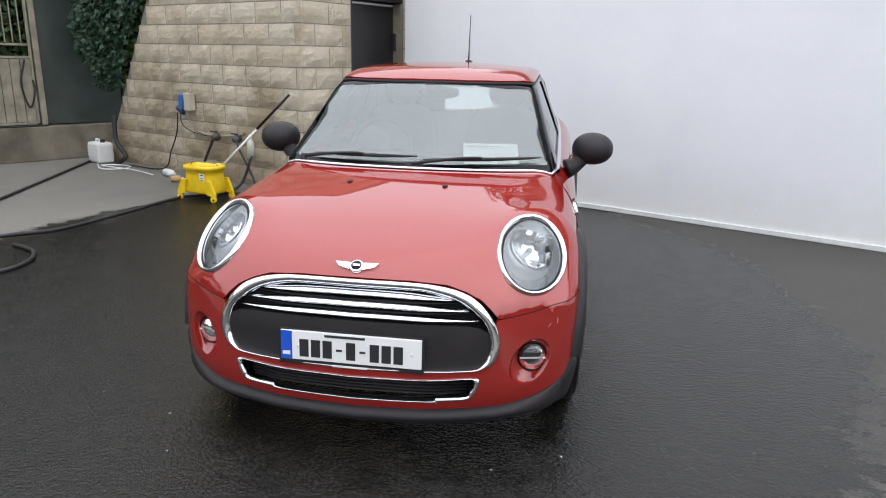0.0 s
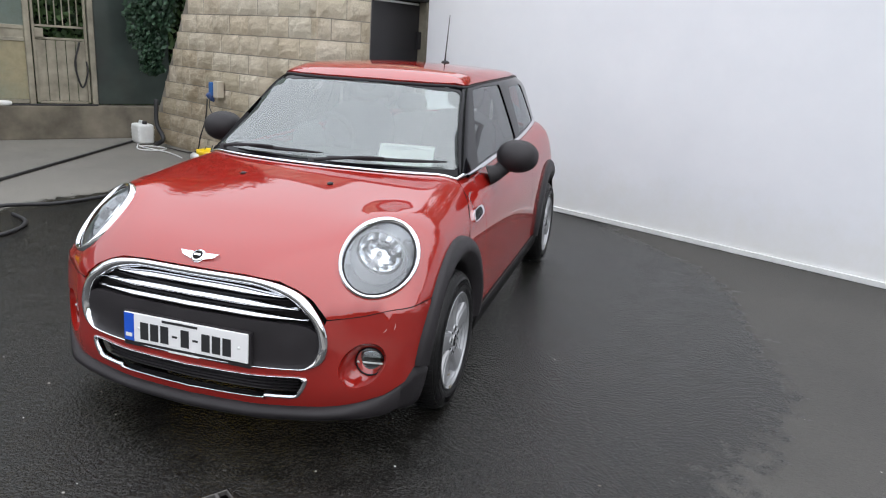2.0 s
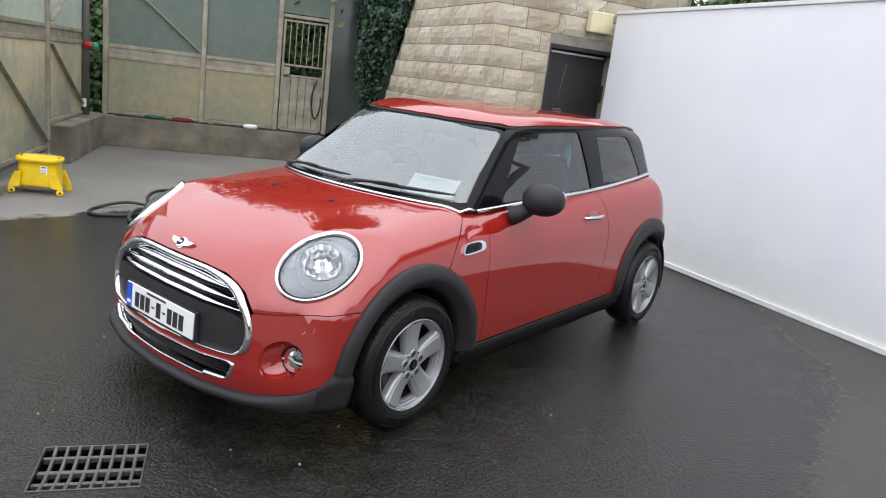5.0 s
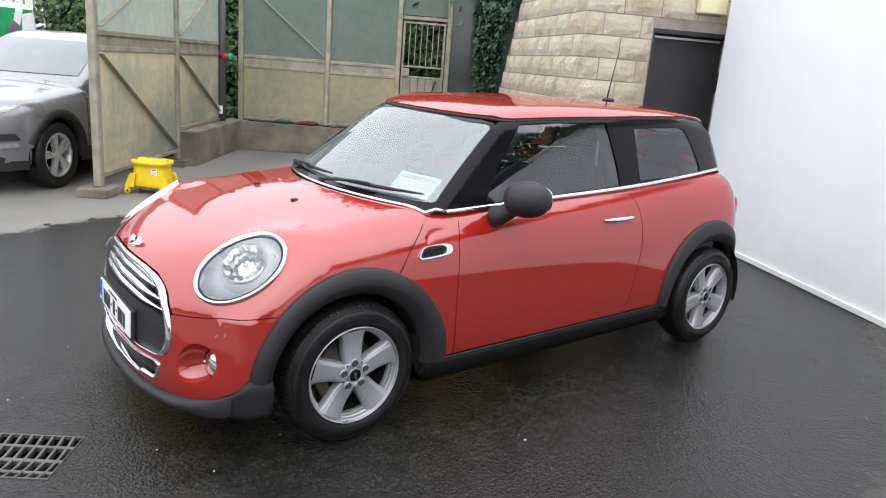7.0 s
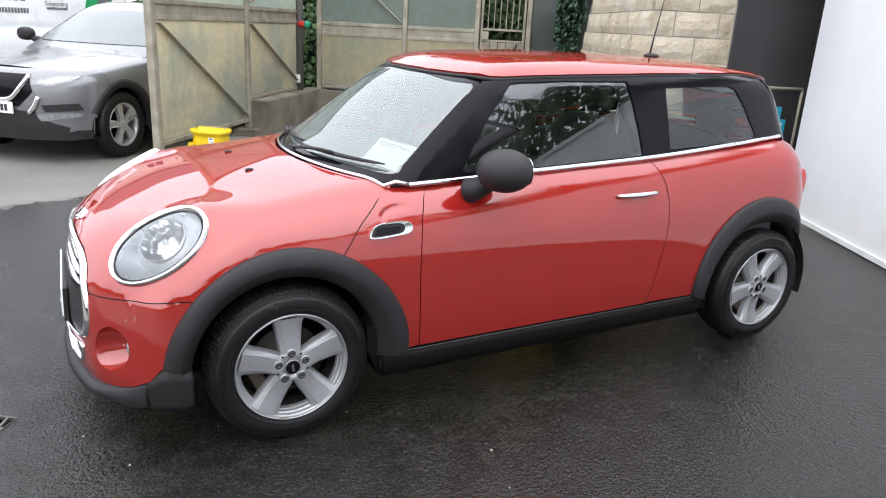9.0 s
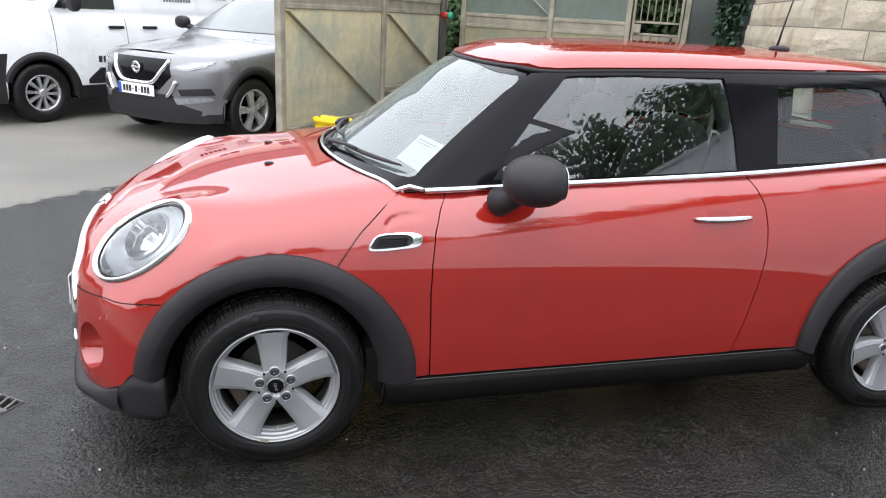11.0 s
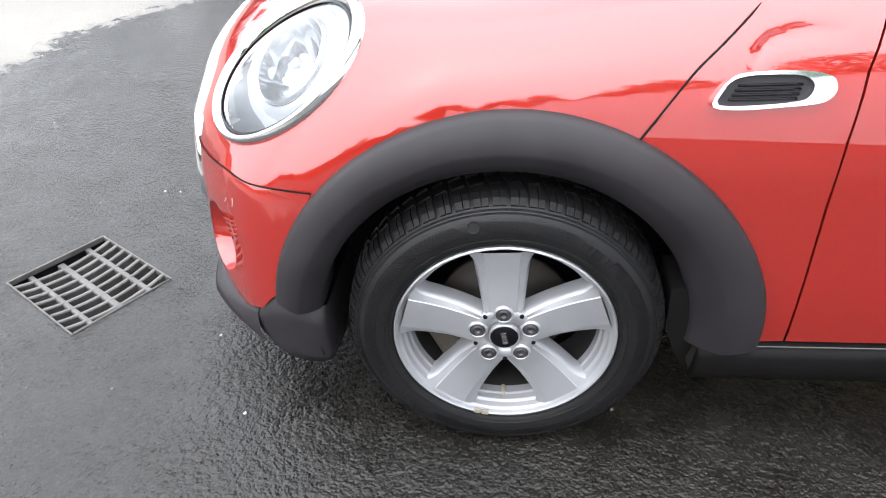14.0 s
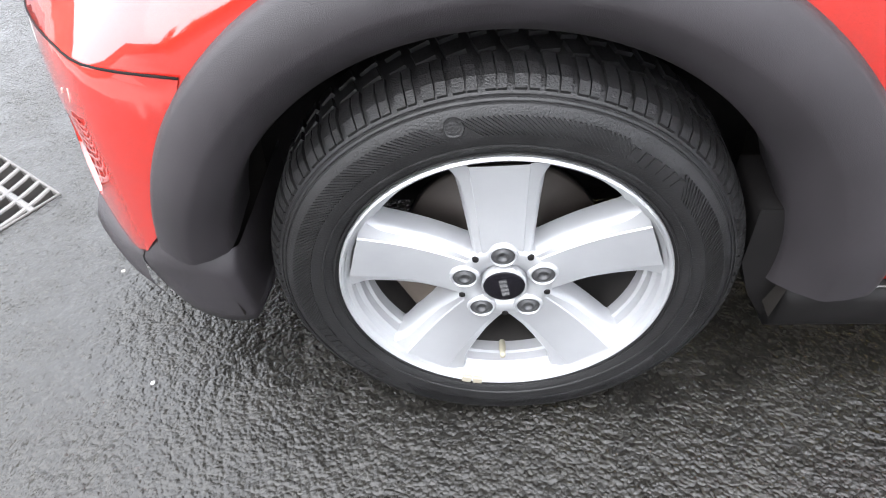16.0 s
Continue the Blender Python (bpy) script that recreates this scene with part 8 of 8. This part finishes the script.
def leaves(points, size, rnd, out=None, droop=0.3):
    """Many small folded leaves at the points: verts and faces."""
    vs, fs = [], []
    for p in points:
        p = Vector(p)
        n = Vector((rnd.gauss(0, 1), rnd.gauss(0, 1), rnd.gauss(0.3, 0.8)))
        if out is not None:
            n = n * 0.6 + Vector(out) * 1.2
        n.normalize()
        t = Vector((rnd.gauss(0, 1), rnd.gauss(0, 1), rnd.gauss(-droop, 0.6)))
        t = (t - n * t.dot(n)).normalized()
        b = n.cross(t)
        s = size * rnd.uniform(0.6, 1.3)
        k = len(vs)
        vs += [p, p + t * s * 0.5 + b * s * 0.42 - n * s * 0.1, p + t * s, p + t * s * 0.5 - b * s * 0.42 - n * s * 0.1]
        fs += [(k, k + 1, k + 2), (k, k + 2, k + 3)]
    return vs, fs


def leaf_object(name, vs, fs, mat, parent=None):
    me = bpy.data.meshes.new(name)
    me.from_pydata([tuple(v) for v in vs], [], fs)
    me.materials.append(mat)
    ob = new(name, me)
    if parent is not None:
        ob.parent = parent
    return ob


# ivy over the sloping end of the block wall
rnd = random.Random(11)
pts = []
for _ in range(21000):
    z = 1.0 + (HIGH - 0.75) * rnd.random()
    lo_end = 3.48 - 0.70 * (z - 1.05) + 0.10 * math.sin(z * 5.0)
    spread = min(2.2, 0.18 + 1.50 * (z - 1.0))
    u = rnd.random() ** 0.9
    x = lo_end + u * spread + rnd.gauss(0, 0.05)
    if noise.noise((x * 2.2, z * 2.2, 5.0)) < -0.42 + 0.35 * abs(u - 0.4):
        continue
    y = 0.05 + 0.18 * math.sin(u * math.pi) * rnd.random() + 0.06 * noise.noise((x * 4, z * 4, 0))
    pts.append(W_M @ Vector((x, y, z)))
vs, fs = leaves(pts, 0.075, rnd, out=(-0.447, -0.894, 0.2))
ivy = leaf_object("ivy", vs, fs, IVY)
tagged(ivy, "dark green ivy hanging over the end of the block wall", "ivy", kind="stuff")

# hedge behind the back screen
pts = []
for _ in range(26000):
    x = rnd.uniform(-3.5, 7.5)
    z = 3.9 * rnd.random() ** 0.8
    top = 3.2 + 0.6 * noise.noise((x * 0.9, 3.1, 0)) + 0.3 * noise.noise((x * 3, 1.1, 0))
    if z > top:
        continue
    y = 0.85 + 0.28 * noise.noise((x * 1.6, z * 1.6, 2.0)) + rnd.gauss(0, 0.10)
    pts.append(B_M @ Vector((x, y, z)))
vs, fs = leaves(pts, 0.10, rnd, out=(0.815, -0.579, 0.2))
hedge = leaf_object("hedge", vs, fs, LEAF)
tagged(hedge, "tall dense green hedge behind the screens", "hedge", kind="stuff")
# added near-black box behind the leaves: the hedge's inner shade as colour
hc2 = tagged(part("hedge_shade_box", box_bm((11.0, 0.8, 2.9), Matrix.Translation((2.0, 1.55, 1.45)), 0.1), plain("hedge_shade", (0.012, 0.018, 0.01), 0.95, 0, 0.3, 3), smooth=False), "dark box painted as the shade inside the tall hedge", "hedge", kind="stuff")
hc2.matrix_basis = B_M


def tree(m, height, spread, seed, count=9000, size=0.15):
    rn = random.Random(seed)
    t = thing("tree", "broad leafy green tree beyond the yard", "tree", m, "trees round the yard")
    bm = bmesh.new()
    add_tube(bm, [(0, 0, 0), (0.06, 0.03, height * 0.3), (0.0, 0.08, height * 0.62), (0.05, 0, height * 0.85)], [0.2, 0.15, 0.09, 0.03], 10)
    tips = []
    for k in range(20):
        a, z0 = rn.uniform(0, math.tau), height * rn.uniform(0.12, 0.75)
        ln = spread * rn.uniform(0.6, 1.0) * (1.15 - 0.6 * z0 / height)
        p1 = Vector((math.cos(a) * ln * 0.5, math.sin(a) * ln * 0.5, z0 + ln * 0.32))
        p2 = Vector((math.cos(a + 0.2) * ln, math.sin(a + 0.2) * ln, z0 + ln * 0.5))
        add_tube(bm, [(0, 0.03, z0), p1, p2], [0.07, 0.045, 0.015], 7)
        tips += [p1.lerp(p2, 0.4), p2, p1 + Vector((rn.gauss(0, 0.4), rn.gauss(0, 0.4), 0.5))]
    tips.append(Vector((0, 0, height * 0.92)))
    part("trunk", bm, BARK, t)
    pts = []
    for _ in range(count):
        c = rn.choice(tips)
        d = Vector((rn.gauss(0, 1), rn.gauss(0, 1), rn.gauss(0, 0.7)))
        pts.append(c + d.normalized() * rn.random() ** 0.5 * spread * 0.38)
    vs, fs = leaves(pts, size, rn)
    leaf_object("crown", vs, fs, LEAF, t)
    return t


# tall trees in a row behind the white wall, seen in the car's windows
pts = []
for _ in range(56000):
    x = rnd.uniform(0.5, 16.0)
    top = 4.1 + 1.1 * noise.noise((x * 0.6, 7.3, 0)) + 0.6 * noise.noise((x * 2.2, 2.2, 0))
    z = 1.6 + (top - 1.6) * rnd.random() ** 0.8
    y = 1.5 + 0.4 * noise.noise((x * 1.2, z * 1.2, 4.0)) + rnd.gauss(0, 0.16) + 0.35 * rnd.random() * (top - z < 1.0)
    pts.append(wm @ Vector((x, y, z)))
vs, fs = leaves(pts, 0.08, rnd, out=(-0.447, -0.894, 0.2))
tagged(leaf_object("tree_row", vs, fs, LEAF), "tall dense row of evergreen trees behind the white wall", "trees", kind="stuff")
# a second near-black box, painted shade behind this row's leaves
bank = tagged(part("tree_row_shade", box_bm((15.5, 0.7, 3.3), Matrix.Translation((8.2, 2.2, 1.65)), 0.2), bpy.data.materials["hedge_shade"], smooth=False), "dark box painted as the shade inside the tree row", "trees", kind="stuff")
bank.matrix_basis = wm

# trees seen in the car's paint and glass
for x, y, h, sp_, sd in ((-6.6, 8.6, 6.2, 2.7, 1), (-9.6, 7.2, 7.6, 2.9, 2), (16.0, -2.5, 5.5, 2.4, 3), (4.0, 15.5, 6.5, 2.6, 5), (-2.0, 15.0, 6.0, 2.6, 6), (-12.0, 7.5, 5.5, 2.4, 7), (-9.5, 10.0, 5.5, 2.4, 8)):
    tree(Matrix.Translation((x, y, 0)), h, sp_, sd, *((26000, 0.13) if sd in (1, 2) else (9000, 0.15)))
# unseen wall, added to give the car's flank a horizon to reflect
near_m = upright((13.0, 12.0), (-0.05, -1.0))
nw = tagged(part("wall_near", box_bm((34.0, 0.25, 1.9), Matrix.Translation((17.0, 0.125, 0.95)), 0.02), CONCRETE, smooth=False), "unseen plain grey wall added behind the camera for reflections", "wall", kind="structure")
nw.matrix_basis = near_m
# unseen shrubs, added to break that wall's straight line in the door's reflection
pts = []
for _ in range(9000):
    x = rnd.uniform(2.0, 30.0)
    top = 2.3 + 0.9 * noise.noise((x * 0.7, 4.4, 0)) + 0.5 * noise.noise((x * 2.3, 1.7, 0))
    z = 1.1 + (top - 1.1) * rnd.random() ** 0.8
    pts.append(near_m @ Vector((x, -0.25 + 0.2 * noise.noise((x, z, 1.0)) - 0.15 * rnd.random(), z)))
vs, fs = leaves(pts, 0.16, rnd, out=(-1.0, 0.0, 0.2))
tagged(leaf_object("shrubs", vs, fs, LEAF), "unseen green shrubs added over the near wall for leafy reflections", "shrubs", kind="stuff")
# another added wall out of view, closing the yard's open side
front_m = upright((14.0, -16.0), (-1.0, 0.0))
nw2 = tagged(part("wall_front", box_bm((30.0, 0.25, 2.2), Matrix.Translation((15.0, -0.125, 1.1)), 0.02), CONCRETE, smooth=False), "unseen plain grey wall added across the yard", "wall", kind="structure")
nw2.matrix_basis = front_m

# split blocks of the two faces, laid last
lay_blocks(wall_door, 0.0, lambda z: 2.55, 1, door_cut)
lay_blocks(wall_left, 0.0, lambda z: 3.86 - 0.6 * z, -1, no_cut, shift=-0.1)
